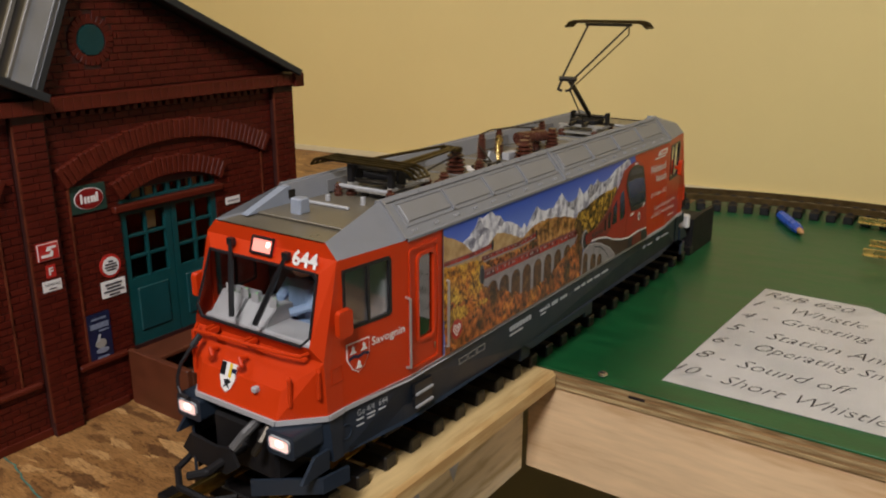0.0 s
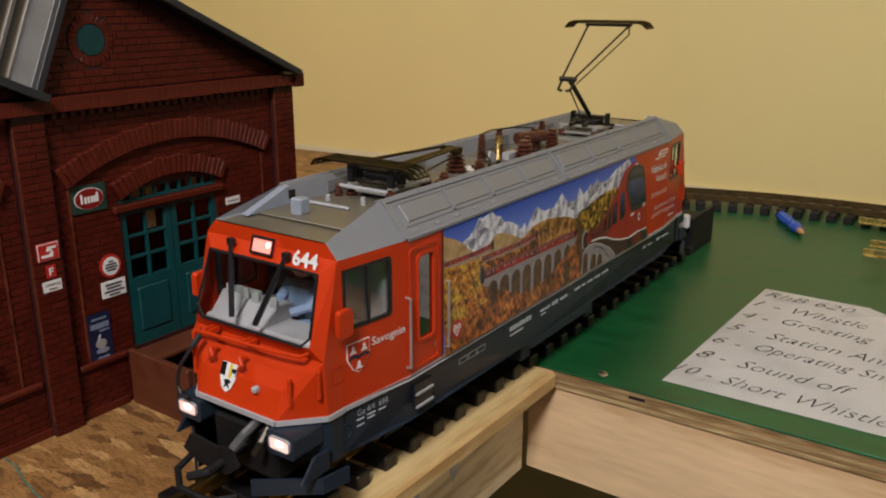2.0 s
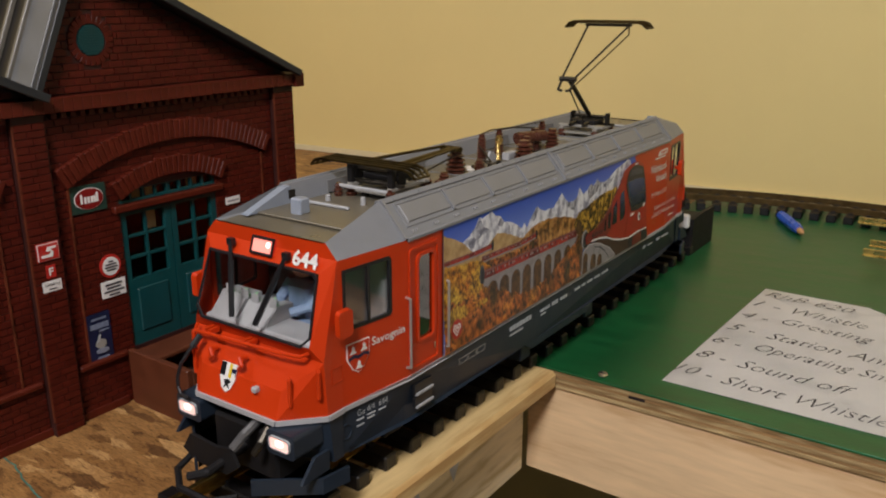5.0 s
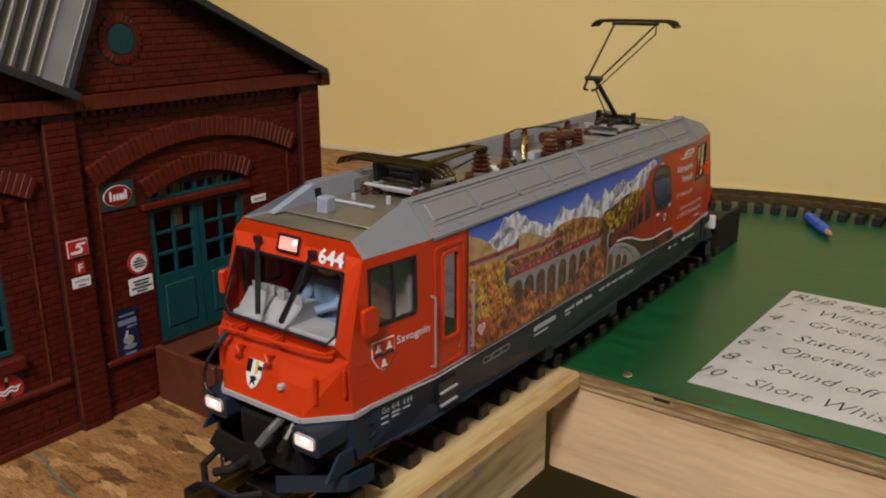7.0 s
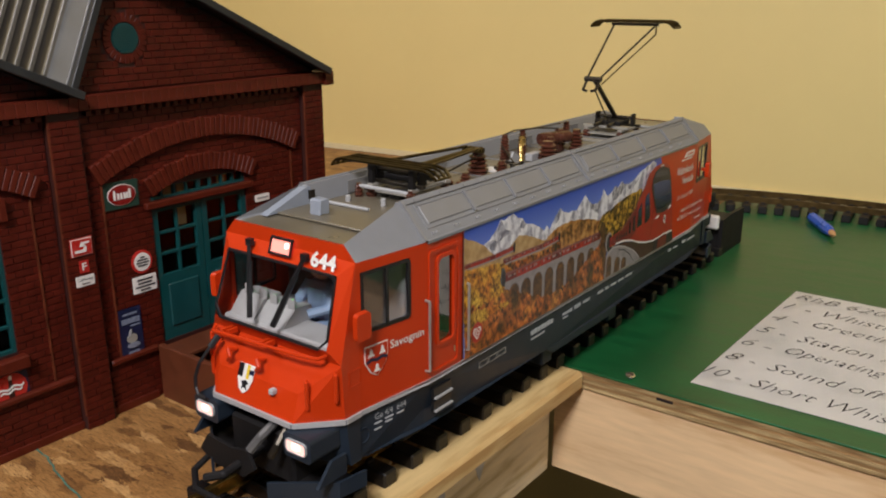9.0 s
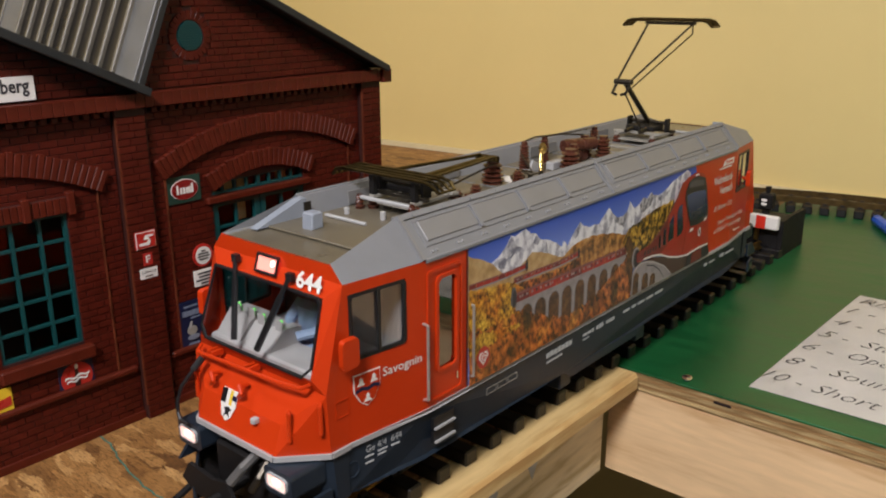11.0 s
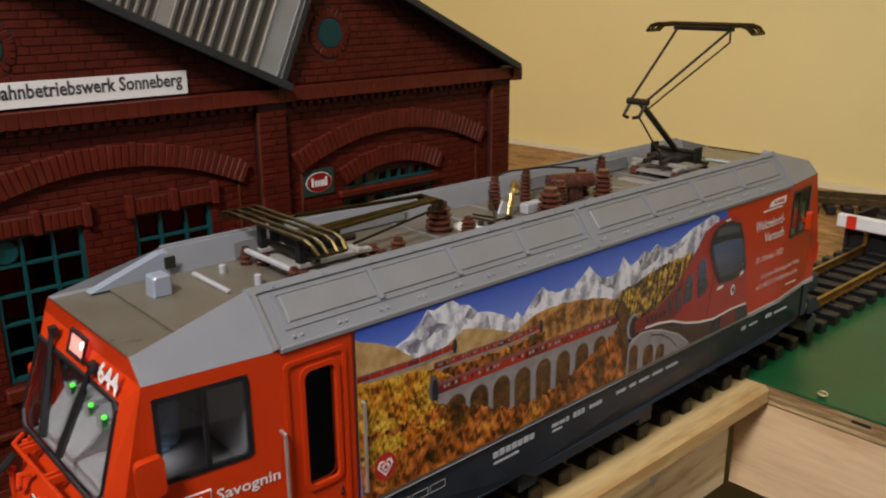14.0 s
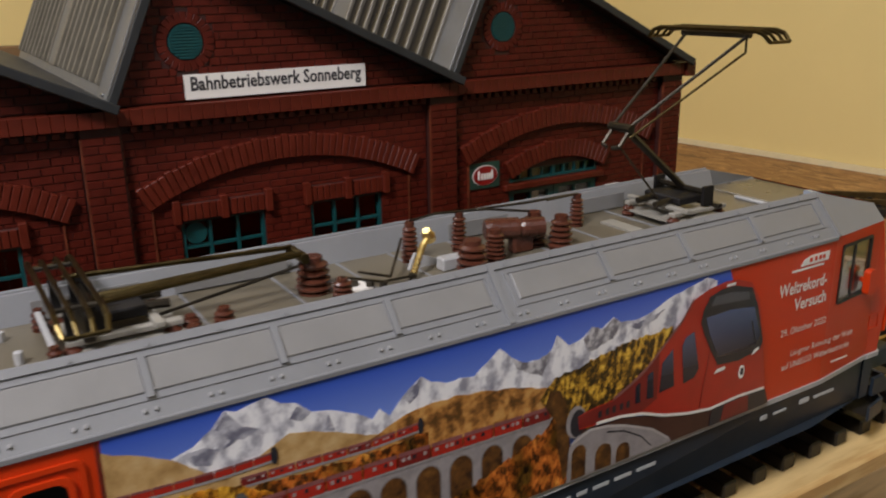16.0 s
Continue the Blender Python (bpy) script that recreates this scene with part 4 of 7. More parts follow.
sign_shape("disc", ellipse(-0.0985, 0.0517, 0.0115, 0.0115, 28), SIGNRED, s, 0.0013)
sign_shape("bottle", [(-0.1002, 0.0415), (-0.0968, 0.0415), (-0.0964, 0.0500), (-0.0972, 0.0555), (-0.0976, 0.0615), (-0.0994, 0.0615), (-0.0998, 0.0555), (-0.1006, 0.0500)], mat("brown_print", (0.03, 0.010, 0.008), 0.4), s, 0.0017)
sign_shape("bottle_cap", rect(-0.0996, -0.0974, 0.0588, 0.0618), WHITE, s, 0.0021)


for z, y0, y1 in ((0.0522, -0.1075, -0.0895), (0.0496, -0.1062, -0.0910)):
    wave = [(y0 + (y1 - y0) * i / 12, z + 0.0009 * math.sin(i * 1.05) + 0.0014 * i / 12) for i in range(13)]
    sign_shape("white_wave", [(a, b - 0.0006) for a, b in wave] + [(a, b + 0.0007) for a, b in reversed(wave)], WHITE, s, 0.0021)
s = plate("yellow_sign", rect(-0.1580, -0.1432, 0.0420, 0.0615), SIGNYEL, "yellow enamel sign with red marks", 0.0008)
sign_shape("red_bar", [(-0.1568, 0.0468), (-0.1442, 0.0490), (-0.1442, 0.0555), (-0.1568, 0.0530)], SIGNRED, s, 0.0019)
sign_shape("red_bar", rect(-0.1545, -0.1450, 0.0436, 0.0450), SIGNRED, s, 0.0019)
sign_shape("red_mark", ellipse(-0.1552, 0.0580, 0.0018, 0.0018, 12), SIGNRED, s, 0.0019)
s = plate("round_badge_sign", ellipse(-0.2001, 0.0528, 0.0104, 0.0106), mat("black_enamel", (0.012, 0.012, 0.014), 0.3), "round black enamel badge quartered blue and white", 0.0008)
for q in range(4):
    a0 = 90 * q
    fan_pts = [(-0.2001, 0.0528)] + [(-0.2001 + 0.0066 * math.cos(radians(a0 + 90 * i / 6)), 0.0528 + 0.0066 * math.sin(radians(a0 + 90 * i / 6))) for i in range(7)]
    sign_shape("quarter", fan_pts, WHITE if q % 2 == 0 else BLUEPL, s, 0.0019)


# ---- the electric locomotive, which rolls along the track ----
loco = thing("electric_locomotive", "red model electric locomotive with grey roof and a printed mountain scene", "locomotive")
LEN = 0.570                      # gutter length; the far end mirrors the near one
STRIPE, GUT = 0.0728, 0.1665     # foot of the red side, gutter


def wide(y):
    """Half width of the side: the cabs narrow towards both ends."""
    e = min(y, LEN - y)
    return 0.0555 + 0.0065 * max(0.0, min(1.0, e / 0.058)) if e < 0.058 else 0.0620


def lp(name, bm, material, label="", parent=None, smooth=False):
    return part(name, bm, material, parent or loco, label, smooth)


def flip(bm):
    """Turns a piece of the near end into its twin at the far end."""
    bmesh.ops.transform(bm, matrix=Matrix.Translation((0, LEN, 0)) @ pose(0, 0, 0, 0, 0, 180), verts=bm.verts[:])
    return bm


# red sides with their openings
CABWIN = (0.0030, 0.0430, 0.1215, 0.1600)
DOORWIN = (0.0685, 0.0850, 0.0955, 0.1530)
us = [0.0, 0.0580, 0.0962, LEN - 0.0962, LEN - 0.058, LEN]
near_holes = [CABWIN, DOORWIN]
FARWIN = (0.0120, 0.0500, 0.1215, 0.1600)
far_holes = [(LEN - FARWIN[1], LEN - FARWIN[0], FARWIN[2], FARWIN[3])]
lp("body_side", holed(us, [STRIPE, GUT], [CABWIN, DOORWIN, far_holes[0]], lambda u, v, h: (wide(u) - 0.0016 + h, u, v), 0.0016), RED)
lp("body_side", holed(us, [STRIPE, GUT], near_holes + far_holes, lambda u, v, h: (-wide(u) + 0.0016 - h, u, v), 0.0016), RED)

TOPY, TOPZ = 0.0, 0.1760
EY, EZ, BY = -0.0222, 0.1085, -0.0128
CY = -0.0150                     # the corners of the front lie a little further back
NY, NZ, NX = -0.0352, 0.0905, 0.0345
NT = -0.0292                     # depth of the nose at its upper edge


def rake(z):
    """Depth of the sloping front at a height."""
    return EY * (TOPZ - z) / (TOPZ - EZ)


def nose_y(z):
    """Depth of the front below the windscreen at a height."""
    return rake(z) + (NT - rake(NZ)) * (EZ - z) / (EZ - NZ) if z > NZ else NT + (NY - NT) * (NZ - z) / (NZ - STRIPE)


def cab_end(turn):
    def add(name, bm, material, label="", parent=None):
        return lp(name, flip(bm) if turn else bm, material, label, parent)

    def faces(*polys):
        bm = bmesh.new()
        for p in polys:
            bm.faces.new([bm.verts.new(q) for q in p])
        bmesh.ops.remove_doubles(bm, verts=bm.verts[:], dist=1e-5)
        return bm

    # triangular cheeks that join the raked front to the sides
    for s in (-1, 1):
        add("cheek", faces([(s * 0.0555, 0, GUT), (s * 0.0560, CY, EZ), (s * 0.0556, BY, STRIPE), (s * 0.0557, 0.0005, STRIPE)]), RED)
    # raked front with the windscreen opening
    wt, wb, xt, xb = 0.1585, 0.1175, 0.0465, 0.0490
    T, G, E = (0.0468, TOPY, TOPZ), (0.0555, 0.0, GUT), (0.0560, CY, EZ)
    A, B = (xt, rake(wt), wt), (xb, rake(wb), wb)

    def mx(p):
        return (-p[0], p[1], p[2])

    front_bm = faces([T, mx(T), mx(G), G], [G, mx(G), mx(A), A], [G, A, B, E], [mx(A), mx(G), mx(E), mx(B)], [B, mx(B), mx(E), E])
    front_panel = add("front_panel", front_bm, RED)
    add("nose", faces([E, mx(E), (-NX, NT, NZ), (NX, NT, NZ)], [(NX, NT, NZ), (-NX, NT, NZ), (-NX, NY, STRIPE), (NX, NY, STRIPE)],
                      [E, (NX, NT, NZ), (NX, NY, STRIPE), (0.0556, BY, STRIPE)], [mx(E), (-0.0556, BY, STRIPE), (-NX, NY, STRIPE), (-NX, NT, NZ)]), RED)
    # windscreen: black rubber band and a clear pane
    def on_rake(u, v, h):
        return (u, rake(v) - 0.0002 - h * 0.96, v - h * 0.26)

    def grow(pts, k):
        return [(u + (k if u > 0 else -k), v + (k if v > 0.14 else -k)) for u, v in pts]

    pane = [(-xt, wt), (xt - 0.003, wt), (xt, wt - 0.003), (xb, wb + 0.006), (xb - 0.006, wb), (-xb + 0.006, wb), (-xb, wb + 0.006), (-xt, wt - 0.003)]
    add("rubber_seal", band(grow(pane, 0.0004), [(u * 0.982, 0.138 + (v - 0.138) * 0.965) for u, v in pane], 0.0012, on_rake), BLACK)
    glass_ob = add("windscreen", slab(pane, 0.0006, lambda u, v, h: (u, rake(v) + 0.0012 - h, v)), CLEAR, "clear windscreen")
    glass_ob.visible_shadow = False
    # cab inside: floor, back wall, console
    add("cab_floor", box((-0.053, -0.014, 0.1085), (0.053, 0.052, 0.1100)), CABGREY)
    add("cab_back_wall", box((-0.055, 0.050, 0.085), (0.055, 0.053, 0.1660)), CABDARK)
    # added panel: the back wall's right part, pale grey through the side window
    add("cab_back_panel", box((0.0130, 0.0455, 0.1100), (0.0530, 0.0495, 0.1640), 0.0010), CABGREY, "added pale grey panel as the right part of the cab's back wall")
    add("cab_ceiling", box((-0.045, 0.004, 0.1655), (0.045, 0.052, 0.1665)), CABDARK)
    con = add("console", box((-0.049, -0.0125, 0.1100), (0.050, 0.012, 0.1165), 0.0012), CABGREY, "pale grey driver's console")
    for a, b, top in ((-0.046, -0.0235, 0.1290), (-0.0215, 0.0040, 0.1272)):
        add("console_desk", slab([(-0.010, 0.1165), (0.014, 0.1165), (0.014, top - 0.001), (0.001, top)], b - a, lambda u, v, h, a=a: (a + h, u, v)), CABGREY, parent=con)
    # added glowing dots for green points in the windscreen; added hoods hide them head-on
    for x, z, m_ in ((-0.0400, 0.1318, LEDGREEN), (-0.0260, 0.1315, LEDGREEN), (-0.0170, 0.1300, LEDGREEN), (-0.0010, 0.1300, LEDGREEN)):
        led = add("indicator", lathe([(0.0, 0.0), (0.0013, 0.0), (0.0010, 0.0008), (0.0, 0.0010)], 10, Matrix.Translation((x, 0.0030, z)) @ pose(0, 0, 0, 0, 90, 0)), m_, "", con)
        add("added_hood", box((x - 0.0012, -0.0002, z - 0.0040), (x + 0.0050, 0.0004, z + 0.0026)), CABGREY, "", con)
        add("socket", box((x - 0.0012, 0.0004, z - 0.0040), (x - 0.0001, 0.0050, z + 0.0016)), CABGREY, "", con)
    # wipers: arm and blade
    for top, low in (((-0.0275, 0.1655), (-0.0150, 0.1240)), ((0.0205, 0.1645), (0.0055, 0.1235))):
        bm = bmesh.new()
        add_rod(bm, (top[0], rake(top[1]) - 0.0025, top[1]), (low[0], rake(low[1]) - 0.0030, low[1]), 0.0013, 6)
        mid = [(top[i] * 0.75 + low[i] * 0.25) for i in (0, 1)]
        add_rod(bm, (mid[0], rake(mid[1]) - 0.0022, mid[1]), (low[0], rake(low[1]) - 0.0026, low[1] - 0.001), 0.0019, 6)
        add_box(bm, (top[0] - 0.0022, rake(top[1]) - 0.0035, top[1] - 0.002), (top[0] + 0.0022, rake(top[1]), top[1] + 0.0025))
        add("wiper", bm, BLACK)
    # top lamp
    lamp = add("top_lamp", band([(-0.0108, 0.1622), (0.0080, 0.1622), (0.0080, 0.1722), (-0.0108, 0.1722)], [(-0.0096, 0.1632), (0.0068, 0.1632), (0.0068, 0.1712), (-0.0096, 0.1712)], 0.0014, on_rake), BLACK, "lit square top lamp in a dark rim")
    add("lens", slab([(-0.0096, 0.1632), (0.0068, 0.1632), (0.0068, 0.1712), (-0.0096, 0.1712)], 0.0004, on_rake), LAMPPINK, "", lamp)
    add("bulb", slab(ellipse(0.0035, 0.1680, 0.0017, 0.0017, 12), 0.0006, lambda u, v, h: (u, rake(v) - 0.0005 - h, v)), LAMPCORE, "", lamp)
    # handrail below the windscreen
    bm = rods([(-0.0480, -0.0200, 0.1110), (-0.0440, -0.0255, 0.1095), (0.030, -0.0258, 0.1128), (0.0465, -0.0245, 0.1138), (0.0475, -0.0185, 0.1138)], 0.00115, 8)
    rail = add("front_rail", bm, RED)
    for x in (-0.034, -0.030, 0.0, 0.004):
        add("rail_bracket", box((x - 0.001, -0.0255, 0.1100), (x + 0.001, -0.0180, 0.1130)), RED, "", rail)
    # lamp-iron hooks, crest, uncoupling knob
    for x in (-0.0225, 0.0035):
        bm = rods([(x - 0.002, -0.0245, 0.1020), (x - 0.0030, -0.0295, 0.1030), (x + 0.0005, -0.0310, 0.0995), (x - 0.0035, -0.0300, 0.0960)], 0.0014, 7)
        add("hook", bm, RED)
    CR = lambda u: (u + 0.0032) * 0.92 - 0.0100
    crest = add("crest", slab([(-0.0105, 0.0970), (0.0040, 0.0970), (0.0040, 0.0905), (0.0040, 0.0885), (0.0010, 0.0825), (-0.0032, 0.0800), (-0.0075, 0.0825), (-0.0105, 0.0885), (-0.0105, 0.0905)], 0.0005, lambda u, v, h: (CR(u), nose_y(v - 0.0006) - 0.0003 - h, v - 0.0006)), WHITE, "small white crest with dark figure")
    for a, b, c, d, m_ in ((-0.0105, -0.0060, 0.0895, 0.0970, BLACK), (-0.0025, 0.0000, 0.0890, 0.0970, SIGNYEL), (0.0000, 0.0040, 0.0920, 0.0945, SIGNBLUE)):
        add("crest_field", slab([(a, c), (b, c), (b, NZ), (b, d), (a, d), (a, NZ)], 0.0003, lambda u, v, h: (CR(u), nose_y(v - 0.0006) - 0.0008 - h, v - 0.0006)), m_, "", crest)
    add("crest_figure", slab([(-0.0060, 0.0870), (-0.0020, 0.0880), (0.0010, 0.0865), (-0.0015, 0.0850), (0.0000, 0.0825), (-0.0030, 0.0840), (-0.0055, 0.0820), (-0.0045, 0.0850)], 0.0003, lambda u, v, h: (CR(u), nose_y(v - 0.0006) - 0.0008 - h, v - 0.0006)), BLACK, "", crest)
    add("plug", box((0.0140, NT - 0.0052, 0.0858), (0.0178, NT - 0.0005, 0.0896), 0.0008), PALE)
    # upright grips on the chamfers
    for s in (-1, 1):
        for f, z1 in ((0.26, 0.0990), (0.88, 0.1035)):
            x, y = NX + (0.0556 - NX) * f, (NY + NT) / 2 + (CY - (NY + NT) / 2) * f
            ox, oy = 0.0022 * 0.75, -0.0022 * 0.66
            bm = rods([(s * x, y, z1 - 0.0165), (s * (x + ox), y + oy, z1 - 0.0160), (s * (x + ox), y + oy, z1), (s * x, y, z1 + 0.0005)], 0.00135, 7)
            add("grip", bm, RED)
    # pale stripe at the foot of the red body
    outline = [(-0.0558, 0.0), (-0.0558, BY), (-NX, NY), (NX, NY), (0.0558, BY), (0.0558, 0.0)]
    bm = bmesh.new()
    for (x0, y0), (x1, y1) in zip(outline, outline[1:]):
        d = Vector((x1 - x0, y1 - y0, 0))
        m = Matrix.Translation((x0, y0, 0)) @ d.to_track_quat("X", "Z").to_matrix().to_4x4()
        add_box(bm, (0, -0.0014, 0.0708), (d.length, 0.0012, 0.0738), 0, m)
    add("stripe", bm, PALE)
    # dark lower apron
    bm = bmesh.new()
    low = [(-0.0555, 0.0), (-0.0555, BY + 0.001), (-NX + 0.0005, NY + 0.0015), (NX - 0.0005, NY + 0.0015), (0.0555, BY + 0.001), (0.0555, 0.0)]
    top = [bm.verts.new((x, y, 0.0710)) for x, y in low]
    bot = [bm.verts.new((x, y if i in (0, 5) else y * 0.75, 0.047 if i in (2, 3) else 0.041)) for i, (x, y) in enumerate(low)]
    for i in range(5):
        if i != 2:
            bm.faces.new((top[i], top[i + 1], bot[i + 1], bot[i]))
    bm.faces.new(bot)
    add("lower_apron", bm, SKIRT)
    add("coupling_recess", box((-0.030, -0.0200, 0.0440), (0.030, -0.0185, 0.0710)), SOOT)
    # head lamps in dark shells
    for s in (-1, 1):
        x = 0.0010 + s * 0.0405
        shell = add("headlamp", slab(rounded(x - 0.0112, x + 0.0112, 0.0545, 0.0700, 0.003), 0.024, lambda u, v, h: (u, -0.0150 - h, v)), SKIRT, "lit rectangular headlamp in a dark shell")
        add("rim", band(rounded(x - 0.0084, x + 0.0084, 0.0586, 0.0672, 0.0028), rounded(x - 0.0077, x + 0.0077, 0.0592, 0.0666, 0.0022), 0.0014, lambda u, v, h: (u, -0.0390 - h, v)), PALE, "", shell)
        add("lens", slab(rounded(x - 0.0077, x + 0.0077, 0.0592, 0.0666, 0.0022), 0.0006, lambda u, v, h: (u, -0.0392 - h, v)), LAMPWHITE, "", shell)
        add("bulb", slab(rounded(x - 0.0030, x + 0.0032, 0.0612, 0.0652, 0.0016), 0.0004, lambda u, v, h: (u, -0.0398 - h, v)), LAMPCORE, "", shell)
    # snow plough and coupling gear
    for s in (-1, 1):
        bm = bmesh.new()
        pts = [(s * 0.024, -0.0480), (s * 0.058, -0.0220), (s * 0.0615, -0.0020)]
        for (x0, y0), (x1, y1) in zip(pts, pts[1:]):
            v = [bm.verts.new(p) for p in ((x0, y0, 0.0265), (x1, y1, 0.0265), (x1, y1, 0.0370), (x0, y0, 0.0370))]
            bm.faces.new(v)
        bmesh.ops.remove_doubles(bm, verts=bm.verts[:], dist=1e-5)
        bmesh.ops.solidify(bm, geom=bm.faces[:], thickness=0.0018)
        add("step_lip", bm, SKIRT)
        bm = bmesh.new()
        bm.faces.new([bm.verts.new((x, y, 0.0290)) for x, y in ((s * 0.024, -0.0475), (s * 0.0575, -0.0220), (s * 0.0610, -0.0020), (s * 0.020, -0.0020))])
        bmesh.ops.solidify(bm, geom=bm.faces[:], thickness=0.0015)
        add("step_plate", bm, SOOT)
        add("bracket", slab([(-0.038, 0.0395), (-0.014, 0.0395), (-0.014, 0.0525), (-0.026, 0.0525)], 0.0022, lambda u, v, h, s=s: (s * 0.0555 - 0.0011 + h, u, v)), SKIRT)
    add("coupling_plate", slab([(-0.030, 0.040), (-0.022, 0.052), (0.000, 0.050), (0.014, 0.053), (0.020, 0.042), (0.010, 0.034), (-0.018, 0.034)], 0.0025, lambda u, v, h: (u - 0.006, -0.046 - h, v)), SOOT)
    add("coupling_bar", rods([(0, -0.018, 0.045), (0, -0.060, 0.040), (-0.010, -0.066, 0.037)], 0.0028, 8), SOOT)
    add("coupling_loop", rods([(-0.0360, -0.0420, 0.0320), (-0.0335, -0.0560, 0.0290), (-0.0180, -0.0670, 0.0270), (0.0080, -0.0670, 0.0270), (0.0210, -0.0560, 0.0290)], 0.0022, 7), SOOT)
    add("hose_coupling", rods([(0.014, -0.030, 0.066), (0.012, -0.040, 0.060), (0.008, -0.046, 0.052)], 0.0030, 8), mat("dull_grey_metal", (0.16, 0.155, 0.15), 0.4, metal=0.5), "grey metal hose coupling")
    add("hose_coupling", rods([(0.024, -0.030, 0.066), (0.025, -0.039, 0.058), (0.022, -0.042, 0.051)], 0.0024, 8), GUN)
    add("gear_block", box((-0.028, -0.0300, 0.0270), (0.028, 0.0300, 0.0600), 0.002), SOOT)
    # black cable in a loop beside the nose
    pts = [(-0.0374, -0.0268, 0.1080), (-0.0385, -0.0330, 0.1020), (-0.0425, -0.0390, 0.0925), (-0.0435, -0.0420, 0.0840), (-0.0428, -0.0430, 0.0775), (-0.0400, -0.0435, 0.0735), (-0.0350, -0.0420, 0.0715)]
    if not turn:
        add("cable", rods(pts, 0.0012, 8), BLACK, "thick black cable loop")
        add("cable_plug", rods(pts[:2], 0.0022, 8), BLACK)
    # roof wedge over the cab
    bm = faces([(0.0468, 0, TOPZ), (0.0555, 0, GUT), (0.0618, 0.0545, GUT), (0.0428, 0.0545, 0.1892)], [(0.0468, 0, TOPZ), (0.0428, 0.0545, 0.1892), (0.0428, 0.0545, 0.1765), (0.0440, 0.0, 0.1752)],
               [(0.0618, 0.0545, GUT), (0.0428, 0.0545, 0.1892), (0.0428, 0.0545, GUT)])
    add("roof_wedge", bm, GREY)
    bm = faces([(-0.0468, 0, TOPZ), (-0.0555, 0, GUT), (-0.0618, 0.0545, GUT), (-0.0428, 0.0545, 0.1892)], [(-0.0468, 0, TOPZ), (-0.0428, 0.0545, 0.1892), (-0.0428, 0.0545, 0.1765), (-0.0440, 0.0, 0.1752)])
    add("roof_wedge", bm, GREY)
    for s in (-1,):
        # the bright reflection on this inner face is put into its colour
        add("parapet", slab([(0.0150, 0.1768), (0.0545, 0.1768), (0.0545, 0.1892), (0.0500, 0.1890)], 0.0016, lambda u, v, h, s=s: (s * (0.0335 + h * 4), u, v)), INNER)
    add("roof_deck", faces([(0.0440, 0, 0.1752), (-0.0440, 0, 0.1752), (-0.0430, 0.0700, 0.1768), (0.0430, 0.0700, 0.1768)], [(0.0468, 0, TOPZ), (-0.0468, 0, TOPZ), (-0.0440, 0, 0.1752), (0.0440, 0, 0.1752)]), DECK)
    add("deck_step", box((-0.0400, 0.0240, 0.1762), (0.0400, 0.0560, 0.1776), 0.0004), DECK)
    if not turn:
        add("horn_box", slab([(0.0335, 0.1772), (0.0430, 0.1772), (0.0428, 0.1866), (0.0416, 0.1876), (0.0352, 0.1876), (0.0340, 0.1866)], 0.0085, lambda u, v, h: (-0.0135 + h, u, v), 0.0008), INNER, "pale grey plastic roof box")
    add("white_ledge", box((-0.0260, 0.0620, 0.1768), (0.0100, 0.0645, 0.1788), 0.0005), PALE)
    add("parapet_vent", box((-0.0334, 0.0520, 0.1810), (-0.0326, 0.0575, 0.1868)), GUN)
    # side of the cab: glass, frames, mirror
    win = FARWIN if turn else CABWIN
    for s in (-1, 1):
        def side(u, v, h, s=s):
            return (s * (wide(u) - 0.0012 + h), u, v)

        add("side_window_seal", band(rounded(*win, 0.003), rounded(win[0] + 0.0020, win[1] - 0.0020, win[2] + 0.0020, win[3] - 0.0020, 0.002), 0.0018, side), BLACK)
        add("side_window", slab(rounded(*win, 0.003), 0.0005, side), SMOKED).visible_shadow = False
        mid = win[0] + 0.0205
        add("window_post", box((s * (wide(0.02) + 0.0006) - 0.0006, mid - 0.0010, CABWIN[2] + 0.001), (s * (wide(0.02) + 0.0006) + 0.0006, mid + 0.0010, CABWIN[3] - 0.001)), BLACK)
        arm = add("mirror", slab(rounded(-0.0040 if turn else -0.0085, 0.0035, 0.1225, 0.1390, 0.0025), 0.0040, lambda u, v, h, s=s: (s * (0.0600 + h), u - h * 0.2 + (0.0185 if turn else 0.0), v)), RED, "red door mirror")
        add("mirror_arm", box((min(s * 0.0550, s * 0.0605), 0.0145 if turn else -0.0040, 0.1290), (max(s * 0.0550, s * 0.0605), 0.0175 if turn else -0.0010, 0.1320)), RED, "", arm)
        add("side_hatch", band([(-0.0085, 0.0920), (0.0015, 0.0920), (0.0015, 0.1020), (-0.0085, 0.1020)], [(-0.0081, 0.0924), (0.0011, 0.0924), (0.0011, 0.1016), (-0.0081, 0.1016)], 0.0004, lambda u, v, h, s=s: (s * (0.0557 + h), u, v)), RED)


cab_end(False)
cab_end(True)

# number and names
m = Matrix(((1, 0, 0, 0.0250), (0, 0.264, -0.96, rake(0.1600) - 0.0008), (0, 0.964, 0.26, 0.1603), (0, 0, 0, 1)))
lettering("number", "644", 0.0200, m, WHITE, loco, "white running number", height=0.0098, bold=0.03)


def on_side(y, z, proud=0.0006):
    return Matrix.Translation((wide(y) + proud, y, z)) @ FACING_RIGHT @ pose(0, 0, 0, 0, 0, 0)


taper = Matrix.Rotation(math.atan2(0.0065, 0.058), 4, "Z").inverted()
m = Matrix.Translation((wide(0.0250) + 0.0005, 0.0250, 0.1045)) @ taper @ FACING_RIGHT
lettering("name", "Savognin", 0.0292, m, WHITE, loco, "white name lettering", height=0.0072, bold=0.01)
